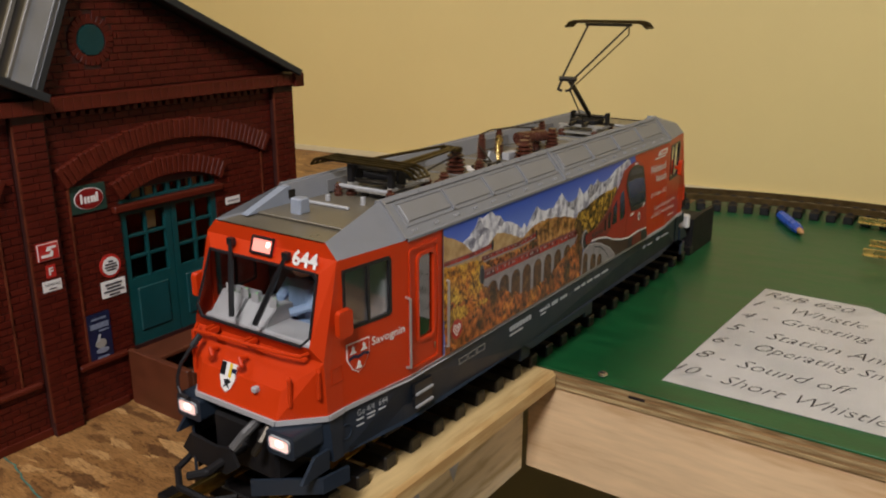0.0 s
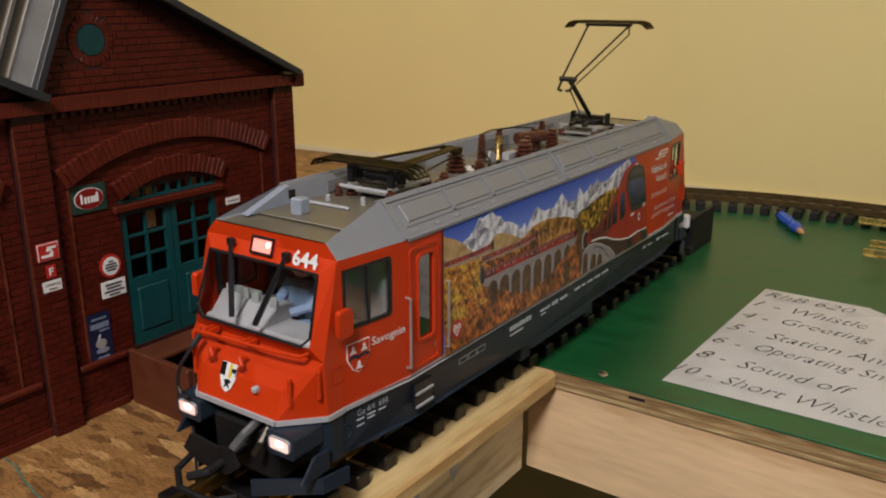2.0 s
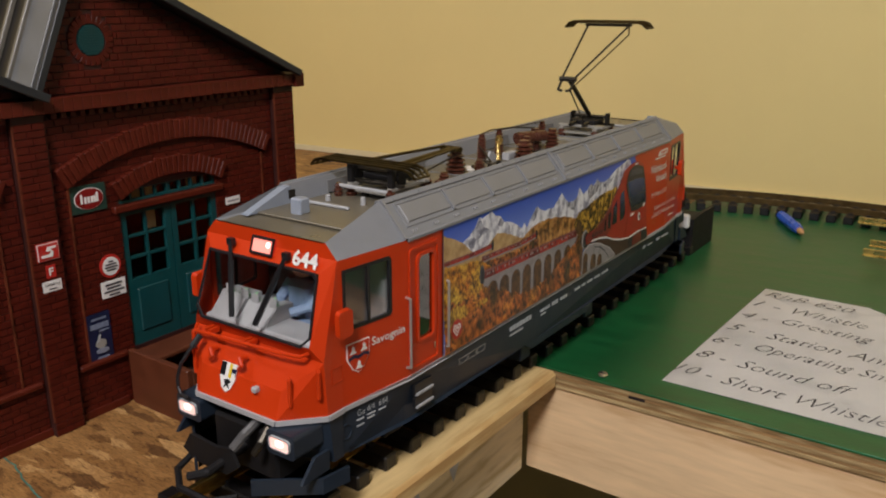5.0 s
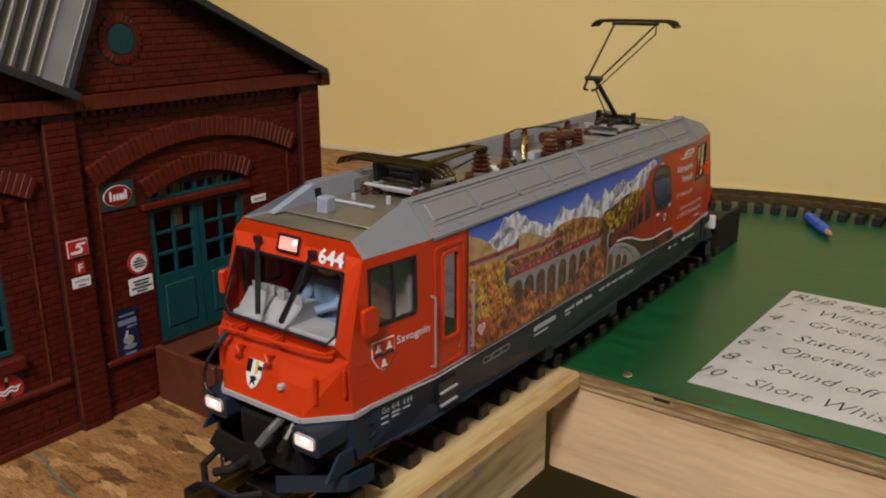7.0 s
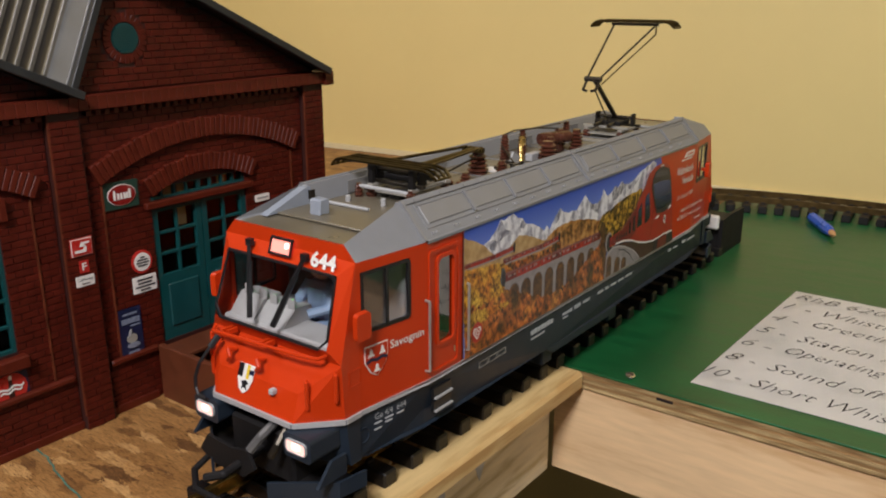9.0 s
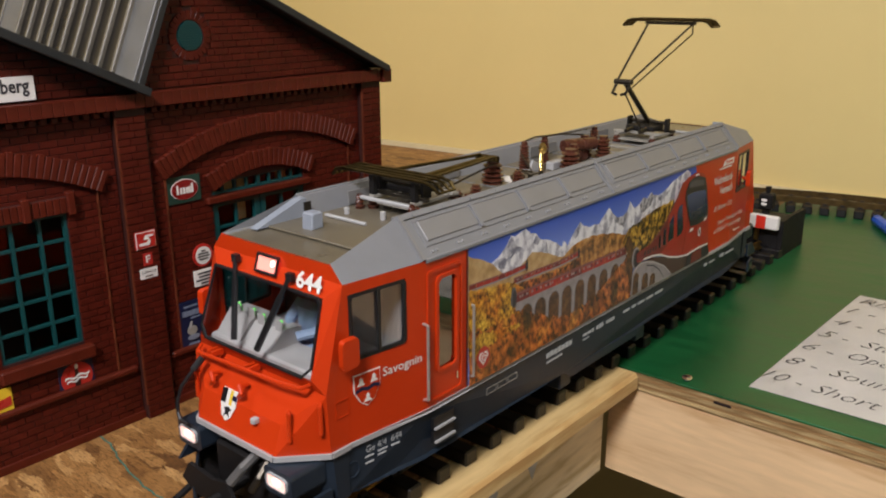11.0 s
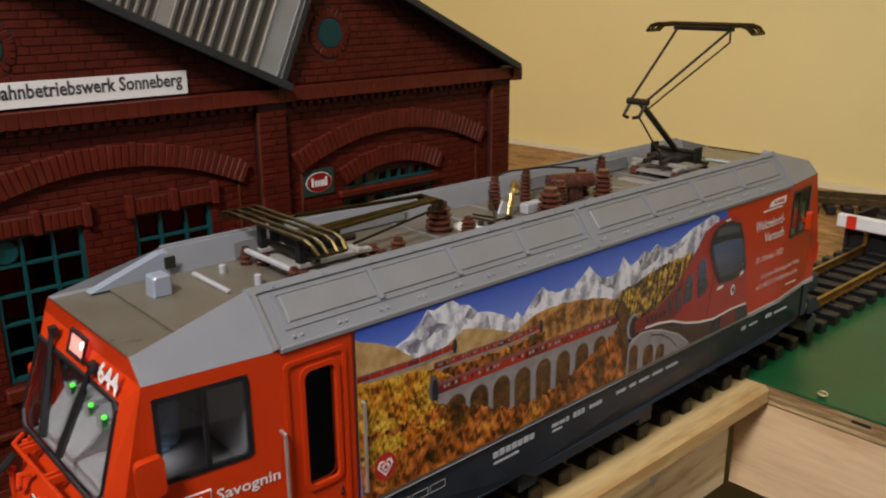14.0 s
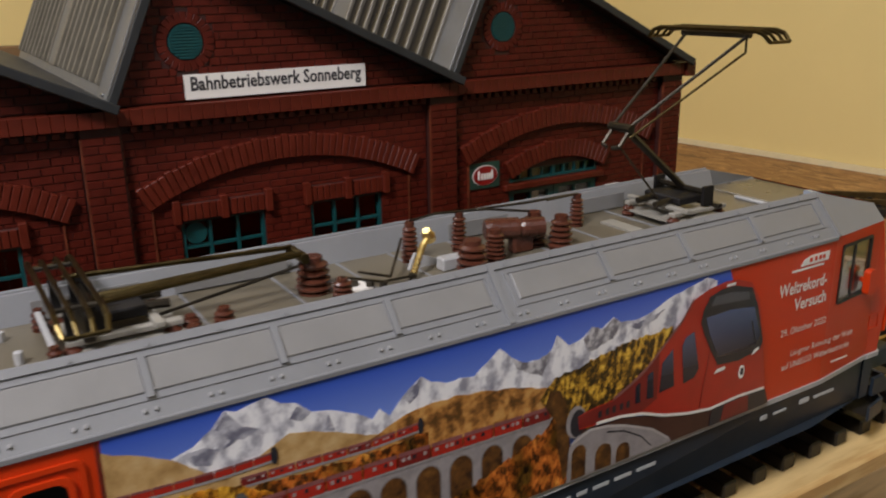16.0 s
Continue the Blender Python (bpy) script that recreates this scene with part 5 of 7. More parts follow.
SH = [(0.0045, 0.1130), (0.0230, 0.1130), (0.0230, 0.1030), (0.0185, 0.0955), (0.0137, 0.0925), (0.0090, 0.0955), (0.0045, 0.1030)]
sd = lambda u, v, h: (wide(u) + h, u, v)
arms = lp("coat_of_arms", slab(SH, 0.0005, sd), WHITE, "red and white coat of arms with a blue wave")
lp("field", slab([(0.0137 + (u - 0.0137) * 0.93, 0.1035 + (v - 0.1035) * 0.93) for u, v in SH], 0.0008, sd), RED, "", arms)
lp("wave", slab([(0.0055, 0.1040), (0.0095, 0.1052), (0.0137, 0.1040), (0.0180, 0.1052), (0.0220, 0.1040), (0.0220, 0.1020), (0.0180, 0.1032), (0.0137, 0.1020), (0.0095, 0.1032), (0.0055, 0.1020)], 0.0011, sd), SIGNBLUE, "", arms)
for y, z in ((0.0092, 0.1060), (0.0182, 0.1060), (0.0137, 0.0955)):
    lp("bell", slab([(y - 0.0027, z), (y + 0.0027, z), (y + 0.0010, z + 0.0024), (y + 0.0012, z + 0.0036), (y, z + 0.0052), (y - 0.0012, z + 0.0036), (y - 0.0010, z + 0.0024)], 0.0011, sd), WHITE, "", arms)

# cab door with its window, seams, grips and handle
for s in (1, -1):
    dd = lambda u, v, h, s=s: (s * (wide(u) + h), u, v)
    door = lp("cab_door", band(rounded(0.0585, 0.0912, 0.0765, 0.1600, 0.003), rounded(0.0605, 0.0892, 0.0785, 0.1580, 0.0025), 0.0010, dd), RED, "red cab door with a tall dark window")
    lp("door_window_rim", band(rounded(DOORWIN[0] - 0.0022, DOORWIN[1] + 0.0022, DOORWIN[2] - 0.0022, DOORWIN[3] + 0.0022, 0.0045), rounded(*DOORWIN, 0.004), 0.0012, dd), RED, "", door)
    lp("door_window", slab(rounded(DOORWIN[0] - 0.0004, DOORWIN[1] + 0.0004, DOORWIN[2] - 0.0004, DOORWIN[3] + 0.0004, 0.003), 0.0005, lambda u, v, h, s=s: (s * (wide(u) - 0.0014 + h), u, v)), DARKGLASS, "", door)
    lp("door_handle", box((s * 0.0620 - 0.0008, 0.0850, 0.0845), (s * 0.0620 + 0.0012, 0.0862, 0.0890)), STEEL, "", door)
    for y in (0.0560, 0.0985):
        lp("grab_rail", rods([(s * (wide(y) - 0.0004), y, 0.1290), (s * (wide(y) + 0.0035), y, 0.1285), (s * (wide(y) + 0.0035), y, 0.0815), (s * (wide(y) - 0.0004), y, 0.0805)], 0.0009, 8), SATIN, "thin metal grab rail")
lp("gutter", box((0.0612, 0.058, 0.1650), (0.0632, LEN - 0.058, 0.1675), 0.0004), GREY)
lp("gutter", box((-0.0632, 0.058, 0.1650), (-0.0612, LEN - 0.058, 0.1675), 0.0004), GREY)
for s in (-1, 1):
    lp("stripe", slab([(0.0, 0.0708), (0.058, 0.0708), (LEN - 0.058, 0.0708), (LEN, 0.0708), (LEN, 0.0738), (LEN - 0.058, 0.0738), (0.058, 0.0738), (0.0, 0.0738)], 0.0016, lambda u, v, h, s=s: (s * (wide(u) - 0.0008 + h), u, v)), PALE)
    lp("skirt", slab([(0.0, 0.0710), (0.058, 0.0710), (LEN - 0.058, 0.0710), (LEN, 0.0710), (LEN, 0.0415), (LEN - 0.058, 0.0400), (0.340, 0.0395), (0.330, 0.0330), (0.225, 0.0330), (0.215, 0.0395), (0.058, 0.0400), (0.0, 0.0415)], 0.0030, lambda u, v, h, s=s: (s * (wide(u) - 0.0040 + h), u, v)), SKIRT, "dark slate lower skirt")
MARK = mat("pale_marking_print", (0.42, 0.44, 0.45), 0.45, var=0.05)
lp("underfloor", box((-0.055, 0.006, 0.0400), (0.055, LEN - 0.006, 0.0470)), SOOT)
lp("inner_dark", box((-0.056, 0.100, 0.074), (0.056, LEN - 0.100, 0.164)), SOOT)
# steps and small hatches in the skirt
for z in (0.0512, 0.0605):
    # a raised black block stands in for the shaded step recess
    st = lp("step_slot_shade", box((0.0600, 0.0640, z - 0.0034), (0.0622, 0.0835, z + 0.0040)), BLACK)
    lp("step_edge", box((0.0600, 0.0645, z - 0.0034), (0.0638, 0.0835, z - 0.0022)), PALE, "", st)
for y0 in (0.118, 0.130, 0.142):
    lp("small_label", band([(y0, 0.0590), (y0 + 0.0105, 0.0590), (y0 + 0.0105, 0.0635), (y0, 0.0635)], [(y0 + 0.0003, 0.0593), (y0 + 0.0102, 0.0593), (y0 + 0.0102, 0.0632), (y0 + 0.0003, 0.0632)], 0.0003, lambda u, v, h: (0.0611 + h, u, v)), BEIGE)
for a, b, z, t in tuple((0.1890 + 0.0050 * i, 0.1930 + 0.0050 * i, 0.0602, 0.0040 if i % 2 else 0.0036) for i in range(7)) + ((0.1895, 0.2100, 0.0560, 0.0014), (0.2390, 0.2450, 0.0607, 0.0020), (0.2460, 0.2510, 0.0607, 0.0020), (0.2520, 0.2545, 0.0603, 0.0030), (0.2395, 0.2480, 0.0575, 0.0012), (0.2590, 0.2618, 0.0602, 0.0034), (0.2628, 0.2656, 0.0602, 0.0034), (0.2666, 0.2694, 0.0602, 0.0034), (0.2745, 0.2768, 0.0605, 0.0026), (0.2778, 0.2801, 0.0605, 0.0026), (0.2811, 0.2834, 0.0605, 0.0026), (0.2844, 0.2867, 0.0605, 0.0026), (0.3020, 0.3120, 0.0610, 0.0020), (0.3160, 0.3230, 0.0610, 0.0022), (0.3270, 0.3380, 0.0610, 0.0020), (0.3420, 0.3540, 0.0610, 0.0020), (0.3580, 0.3720, 0.0610, 0.0020), (0.4590, 0.4650, 0.0608, 0.0028), (0.4710, 0.4830, 0.0612, 0.0014), (0.4960, 0.5050, 0.0610, 0.0030), (0.5100, 0.5300, 0.0610, 0.0018)):
    lp("skirt_marking", box((0.0609, a, z), (0.0613, b, z + t)), MARK)
lettering("class_marking", "Ge 4/4  644", 0.0265, Matrix.Translation((wide(0.0125) - 0.0007, 0.0125, 0.0625)) @ taper @ FACING_RIGHT, MARK, loco, height=0.0043)
for a, b, z in ((0.0120, 0.0180, 0.0555), (0.0120, 0.0180, 0.0595), (0.0210, 0.0280, 0.0600), (0.0210, 0.0270, 0.0575), (0.0310, 0.0370, 0.0595)):
    lp("skirt_marking", slab([(a, z), (b, z), (b, z + 0.0009), (a, z + 0.0009)], 0.0004, lambda u, v, h: (wide(u) - 0.0010 + h, u, v)), MARK)
lp("skirt_port", band(ellipse(0.0030, 0.0560, 0.0048, 0.0052, 20), ellipse(0.0030, 0.0560, 0.0042, 0.0046, 20), 0.0008, lambda u, v, h: (wide(u) - 0.0010 + h, u, v)), SKIRT)

# bogies, wheels
for yc in (0.105, LEN - 0.105):
    bog = lp("bogie", box((-0.020, yc - 0.070, 0.0290), (0.020, yc + 0.070, 0.0400), 0.001), SOOT)
    for s in (-1, 1):
        lp("bogie_side", slab([(yc - 0.075, 0.0390), (yc + 0.075, 0.0390), (yc + 0.068, 0.0270), (yc + 0.020, 0.0260), (yc + 0.010, 0.0310), (yc - 0.010, 0.0310), (yc - 0.020, 0.0260), (yc - 0.068, 0.0270)], 0.006, lambda u, v, h, s=s: (s * (0.036 + h), u, v)), SOOT, "", bog)
        for dy in (-0.045, 0.045):
            lp("axle_box", box((min(s * 0.041, s * 0.047), yc + dy - 0.010, 0.0265), (max(s * 0.041, s * 0.047), yc + dy + 0.010, 0.0400), 0.001), SOOT, "", bog)
    lp("hanging_step", box((0.044, yc + 0.112 if yc < 0.2 else yc - 0.128, 0.0225), (0.056, yc + 0.128 if yc < 0.2 else yc - 0.112, 0.0400), 0.001), SKIRT)
WHEELS = []
for yc in (0.060, 0.150, LEN - 0.150, LEN - 0.060):
    bm = lathe([(0.0, -0.0265), (0.006, -0.0265), (0.0150, -0.0262), (0.0155, -0.0215), (0.0172, -0.0205), (0.0172, -0.0190), (0.003, -0.0190), (0.003, 0.0190), (0.0172, 0.0190), (0.0172, 0.0205), (0.0155, 0.0215), (0.0150, 0.0262), (0.006, 0.0265), (0.0, 0.0265)], 24, pose(0, 0, 0, 0, 90, 0))
    w = lp("wheelset", bm, GUN)
    w.location = (0, yc, 0.0355)
    WHEELS.append((w, yc))

# ---- printed scene on the side: flat layers, each a hair above the last ----
mural = lp("printed_scene", slab([(0.0969, 0.0742), (0.4570, 0.0742), (0.4180, 0.1648), (0.0969, 0.1648)], 0.0003, lambda u, v, h: (0.0620 + h, u, v)), SKY, "printed autumn mountain railway scene")


def layer(name, pts, k, material):
    return lp(name, slab(pts, 0.0001, lambda u, v, h: (0.0622 + 0.00010 * k + h, u, v)), material, "", mural)


rnd = random.Random(5)


def rough_edge(pts, amp, step=0.0035):
    """A jagged line through the points."""
    out = []
    for (a, b), (c, d) in zip(pts, pts[1:]):
        n = max(1, int(abs(c - a) / step))
        for i in range(n):
            out.append((a + (c - a) * i / n, b + (d - b) * i / n + (rnd.uniform(-amp, amp) if i else 0)))
    return out + [pts[-1]]


def strip(pts, t0, t1):
    """A band that follows a line, t0 below to t1 above it."""
    return [(a, b + t0) for a, b in pts] + [(a, b + t1) for a, b in reversed(pts)]


ROCKPRINT = lit_relief("printed_grey_rock", [(0.25, (0.15, 0.145, 0.17)), (0.5, (0.30, 0.29, 0.31)), (0.75, (0.52, 0.51, 0.53))], 160, (0, 0.003, -0.002), gain=2.5)
HAZYROCK = lit_relief("printed_hazy_rock", [(0.25, (0.15, 0.15, 0.20)), (0.5, (0.27, 0.27, 0.32)), (0.75, (0.46, 0.46, 0.51))], 150, (0, 0.003, -0.002), gain=2.5)
TRAINGLASS = mat("printed_carriage_glass", (0.30, 0.25, 0.24), 0.35, var=0.3, scale=300, bump=0)
ROOFPRINT = mat("printed_train_roof", (0.21, 0.075, 0.07), 0.35, var=0.2, scale=120, bump=0)
peaks = [(0.118, 0.1490), (0.128, 0.1520), (0.1353, 0.1572), (0.1405, 0.1632), (0.1449, 0.1615), (0.1512, 0.1630), (0.1569, 0.1640), (0.1627, 0.1598), (0.1687, 0.1583), (0.1748, 0.1526), (0.1818, 0.1512), (0.1894, 0.1480), (0.1982, 0.1434), (0.2013, 0.1412), (0.2048, 0.1449), (0.2094, 0.1403), (0.2160, 0.1475), (0.2251, 0.1542), (0.2300, 0.1503), (0.2374, 0.1478), (0.2447, 0.1482), (0.2523, 0.1468), (0.2597, 0.1520), (0.2661, 0.1568), (0.2729, 0.1507), (0.2804, 0.1453), (0.2925, 0.1464), (0.2962, 0.1489), (0.2990, 0.1555), (0.3066, 0.1483), (0.3152, 0.1501), (0.3208, 0.1545), (0.3271, 0.1520), (0.3346, 0.1564), (0.3395, 0.1526), (0.3523, 0.1516), (0.3619, 0.1538), (0.3714, 0.1576), (0.3814, 0.1596), (0.3915, 0.1618), (0.3997, 0.1639), (0.4080, 0.1605)]
layer("snow_range", rough_edge(peaks, 0.0005) + [(0.4080, 0.100), (0.118, 0.100)], 1, SNOW)
for pts, m_ in (([(0.1408, 0.1630), (0.1364, 0.1564), (0.1417, 0.1504), (0.1388, 0.1477), (0.1447, 0.1502), (0.1557, 0.1495), (0.1474, 0.1545)], HAZYROCK), ([(0.1230, 0.1494), (0.1308, 0.1506), (0.1380, 0.1485), (0.1335, 0.1423), (0.1278, 0.1441)], HAZYROCK), ([(0.1687, 0.1567), (0.1748, 0.1526), (0.1707, 0.1499), (0.1655, 0.1523)], HAZYROCK), ([(0.1818, 0.1494), (0.1844, 0.1414), (0.1794, 0.1428)], HAZYROCK), ([(0.2730, 0.1499), (0.2842, 0.1455), (0.2952, 0.1473), (0.2905, 0.1367), (0.2761, 0.1438)], ROCKPRINT), ([(0.3153, 0.1493), (0.3208, 0.1540), (0.3271, 0.1515), (0.3346, 0.1558), (0.3395, 0.1520), (0.3344, 0.1450), (0.3193, 0.1420)], ROCKPRINT), ([(0.3440, 0.1490), (0.3560, 0.1500), (0.3700, 0.1530), (0.3640, 0.1490), (0.3500, 0.1465)], HAZYROCK), ([(0.2165, 0.1470), (0.2248, 0.1535), (0.2235, 0.1460), (0.2190, 0.1430)], HAZYROCK)):
    layer("rock_face", rough_edge(pts + [pts[0]], 0.0008, 0.0022)[:-1], 2, m_)
layer("tan_hill", rough_edge([(0.0966, 0.1600), (0.1005, 0.1578), (0.1102, 0.1544), (0.1203, 0.1493), (0.1264, 0.1442), (0.1342, 0.1376), (0.1416, 0.1377), (0.1472, 0.1381), (0.1569, 0.1424), (0.1647, 0.1463), (0.1748, 0.1441), (0.1853, 0.1405), (0.1984, 0.1348), (0.2150, 0.1300)], 0.0003) + [(0.2150, 0.100), (0.0966, 0.100)], 3, TANHILL)
layer("brown_hill", rough_edge([(0.185, 0.1285), (0.2007, 0.1328), (0.2118, 0.1370), (0.2210, 0.1395), (0.2305, 0.1404), (0.2452, 0.1400), (0.2606, 0.1377), (0.2769, 0.1343), (0.2950, 0.1295)], 0.0006) + [(0.3000, 0.100), (0.185, 0.100)], 4, BROWNHILL)
layer("scrub_slope", rough_edge([(0.140, 0.1270), (0.160, 0.1275), (0.180, 0.1265), (0.205, 0.1255), (0.228, 0.1275)], 0.0012, 0.002) + [(0.228, 0.112), (0.140, 0.115)], 5, FORESTRED)


def printed_train(line, tall, k, cars, window):
    """A string of small carriages along a line: dark roofs, red sides and windows."""
    (y0, z0), (y1, z1) = line[0], line[-1]
    at = lambda y: float(np.interp(y, [p[0] for p in line], [p[1] for p in line]))
    layer("track_bed", strip(line, -0.0012, 0.0002), k - 0.5, STONEPRINT)
    for i in range(cars):
        a, b = y0 + (y1 - y0) * i / cars, y0 + (y1 - y0) * (i + 0.94) / cars
        layer("carriage", [(a, at(a)), (b, at(b)), (b, at(b) + tall * 0.74), (a, at(a) + tall * 0.74)], k, TRAINRED if i % 4 else TRAINDARK)
        layer("carriage_roof", [(a, at(a) + tall * 0.72), (b, at(b) + tall * 0.72), (b, at(b) + tall), (a, at(a) + tall)], k + 0.5, ROOFPRINT)
        if window:
            for j in range(5):
                if (i * 5 + j * 3) % 7 > 1:
                    c = a + (b - a) * (0.10 + 0.17 * j)
                    d = c + (b - a) * 0.10
                    layer("carriage_window", [(c, at(c) + tall * 0.36), (d, at(d) + tall * 0.36), (d, at(d) + tall * 0.62), (c, at(c) + tall * 0.62)], k + 1, TRAINGLASS if (i + j) % 3 else DARKPRINT)


printed_train([(0.0966, 0.1382), (0.1199, 0.1372), (0.1379, 0.1367), (0.1575, 0.1372)], 0.0034, 6, 8, False)
printed_train([(0.1440, 0.1300), (0.1770, 0.1292), (0.1985, 0.1284), (0.2235, 0.1296)], 0.0038, 6, 7, True)
for y, z in ((0.1580, 0.1390), (0.2240, 0.1314)):
    layer("tunnel_mouth", ellipse(y, z, 0.0014, 0.0040, 14), 8, DARKPRINT)
layer("mid_forest", rough_edge([(0.0966, 0.1372), (0.1062, 0.1362), (0.1198, 0.1338), (0.1305, 0.1333), (0.1415, 0.1307), (0.1529, 0.1254), (0.160, 0.118)], 0.0012, 0.0018) + [(0.160, 0.090), (0.0966, 0.090)], 8, FOREST)
# viaduct with its arches
top_v = lambda y: 0.1160 - (y - 0.145) * 0.018
layer("viaduct", [(0.1445, 0.078), (0.300, 0.078), (0.300, top_v(0.300)), (0.1445, top_v(0.1445))], 9, STONEPRINT)
layer("viaduct_ledge", [(0.1445, top_v(0.1445) - 0.0012), (0.300, top_v(0.300) - 0.0012), (0.300, top_v(0.300)), (0.1445, top_v(0.1445))], 9.5, mat("printed_pale_ledge", (0.40, 0.37, 0.36), 0.35, var=0.1, bump=0))
for i, yc in enumerate((0.1587, 0.1755, 0.1925, 0.2095, 0.2270, 0.2443, 0.2615, 0.2788)):
    w = 0.0066 - 0.00015 * i
    t = top_v(yc) - 0.0048
    ring = lambda g: [(yc - w - g, 0.080), (yc + w + g, 0.080), (yc + w + g, t - w)] + [(yc + (w + g) * math.cos(a), t - w + (w + g) * 1.08 * math.sin(a)) for a in np.linspace(0.2, math.pi - 0.2, 9)] + [(yc - w - g, t - w)]
    layer("arch_rim", ring(0.0007), 10, mat("printed_arch_rim", (0.17, 0.155, 0.155), 0.35, var=0.1, bump=0) if i == 0 else bpy.data.materials["printed_arch_rim"])
    layer("arch", ring(0.0), 11, ARCHPRINT)
printed_train([(0.1455, top_v(0.1455)), (0.2960, top_v(0.2960))], 0.0068, 12, 9, True)
layer("portal_stone", ellipse(0.1432, 0.1195, 0.0034, 0.0082, 18), 13, mat("printed_tunnel_stone", (0.10, 0.095, 0.10), 0.4, var=0.2, bump=0))
layer("portal_dark", ellipse(0.1440, 0.1185, 0.0022, 0.0068, 18), 14, DARKPRINT)
# woods before the viaduct
layer("near_forest", rough_edge([(0.0966, 0.1230), (0.118, 0.1215), (0.136, 0.1180), (0.1450, 0.1110), (0.1560, 0.1072), (0.1648, 0.1036), (0.1817, 0.0959), (0.1905, 0.0921), (0.2088, 0.0880), (0.2231, 0.0865), (0.2329, 0.0886), (0.2479, 0.0916), (0.2634, 0.0970), (0.2793, 0.1034), (0.2930, 0.1088), (0.2990, 0.1140)], 0.0016, 0.0014) + [(0.307, 0.0743), (0.0966, 0.0743)], 15, FORESTRED)
layer("gold_forest", rough_edge([(0.0966, 0.1300), (0.115, 0.1285), (0.130, 0.1245), (0.140, 0.1160), (0.150, 0.1075)], 0.0014, 0.0014) + rough_edge([(0.150, 0.1070), (0.132, 0.1080), (0.112, 0.1090), (0.0966, 0.1110)], 0.0022, 0.0014), 16, FOREST)
layer("gold_forest", rough_edge([(0.0966, 0.1040), (0.108, 0.1065), (0.124, 0.1035), (0.140, 0.1020), (0.152, 0.1000)], 0.0016, 0.0014) + rough_edge([(0.150, 0.0975), (0.128, 0.0975), (0.112, 0.0935), (0.0966, 0.0950)], 0.0020, 0.0014), 16, FOREST)
# right woods, tunnel and the large train on its arch bridge
layer("right_forest", rough_edge([(0.2885, 0.1250), (0.2913, 0.1285), (0.2985, 0.1348), (0.3082, 0.1352), (0.3260, 0.1392), (0.3484, 0.1416), (0.3752, 0.1428)], 0.0010, 0.0016) + [(0.3752, 0.105), (0.310, 0.100), (0.300, 0.110)], 16, FORESTDARK)
layer("rock", rough_edge([(0.2914, 0.1210), (0.2946, 0.1284), (0.3010, 0.1265), (0.3050, 0.1180)], 0.0008, 0.002) + [(0.3075, 0.1000), (0.3080, 0.0800), (0.3040, 0.0770), (0.3000, 0.0960), (0.2985, 0.1110)], 17, ARCHPRINT)
layer("tunnel_stone", ellipse(0.3112, 0.1068, 0.0062, 0.0088, 20), 18, STONEPRINT)
layer("tunnel_dark", ellipse(0.3125, 0.1058, 0.0050, 0.0076, 20), 19, DARKPRINT)
layer("bridge_shade", [(0.306, 0.0745), (0.460, 0.0745), (0.455, 0.0860), (0.4084, 0.0860), (0.3726, 0.0930), (0.3400, 0.1000), (0.3150, 0.1010)], 19.5, mat("printed_brown_shade", (0.055, 0.022, 0.016), 0.35, var=0.3, scale=60, bump=0))
layer("bridge", [(0.3060, 0.0745), (0.3072, 0.0935), (0.3120, 0.0985), (0.3206, 0.1004), (0.3320, 0.0990), (0.3438, 0.0958), (0.3647, 0.0870), (0.3782, 0.0769), (0.3795, 0.0745)], 20, STONEPRINT)
layer("bridge_ledge", strip([(0.3080, 0.0945), (0.3206, 0.0990), (0.3320, 0.0976), (0.3438, 0.0944), (0.3647, 0.0856), (0.3770, 0.0766)], 0.0, 0.0013), 21, bpy.data.materials["printed_pale_ledge"])
layer("bridge_ring", strip([(0.3320, 0.0945), (0.3438, 0.0915), (0.3560, 0.0845), (0.3640, 0.0765)], 0.0, 0.0010), 21, DARKPRINT)
for yc, w, t in ((0.3135, 0.0046, 0.0934), (0.3300, 0.0055, 0.0890), (0.3437, 0.0048, 0.0853)):
    layer("bridge_arch", [(yc - w, 0.0750), (yc + w, 0.0750)] + [(yc + w * math.cos(a), t - w + w * math.sin(a)) for a in np.linspace(0, math.pi, 9)], 21, ARCHPRINT)
layer("long_train", [(0.3121, 0.1096), (0.3201, 0.1112), (0.3350, 0.1122), (0.3463, 0.1170), (0.3577, 0.1234), (0.3689, 0.1333), (0.3804, 0.1432), (0.3885, 0.1541), (0.4000, 0.1580), (0.4130, 0.1596), (0.4222, 0.1590), (0.4342, 0.1548), (0.4417, 0.1443), (0.4470, 0.1250), (0.4502, 0.1096), (0.4552, 0.0850), (0.4317, 0.0861), (0.4084, 0.0851), (0.3902, 0.0877), (0.3726, 0.0920), (0.3556, 0.0981), (0.3357, 0.1008), (0.3132, 0.1021)], 22, TRAINRED)
layer("train_flank", [(0.3121, 0.1094), (0.3201, 0.1108), (0.3350, 0.1118), (0.3463, 0.1166), (0.3577, 0.1230), (0.3660, 0.1300), (0.3660, 0.1040), (0.3560, 0.1000), (0.3357, 0.1020), (0.3132, 0.1030)], 23, TRAINDARK)
layer("train_roof_edge", strip([(0.3350, 0.1122), (0.3463, 0.1170), (0.3577, 0.1234), (0.3689, 0.1333), (0.3804, 0.1432), (0.3885, 0.1541)], -0.0004, 0.0016), 24, ROOFPRINT)
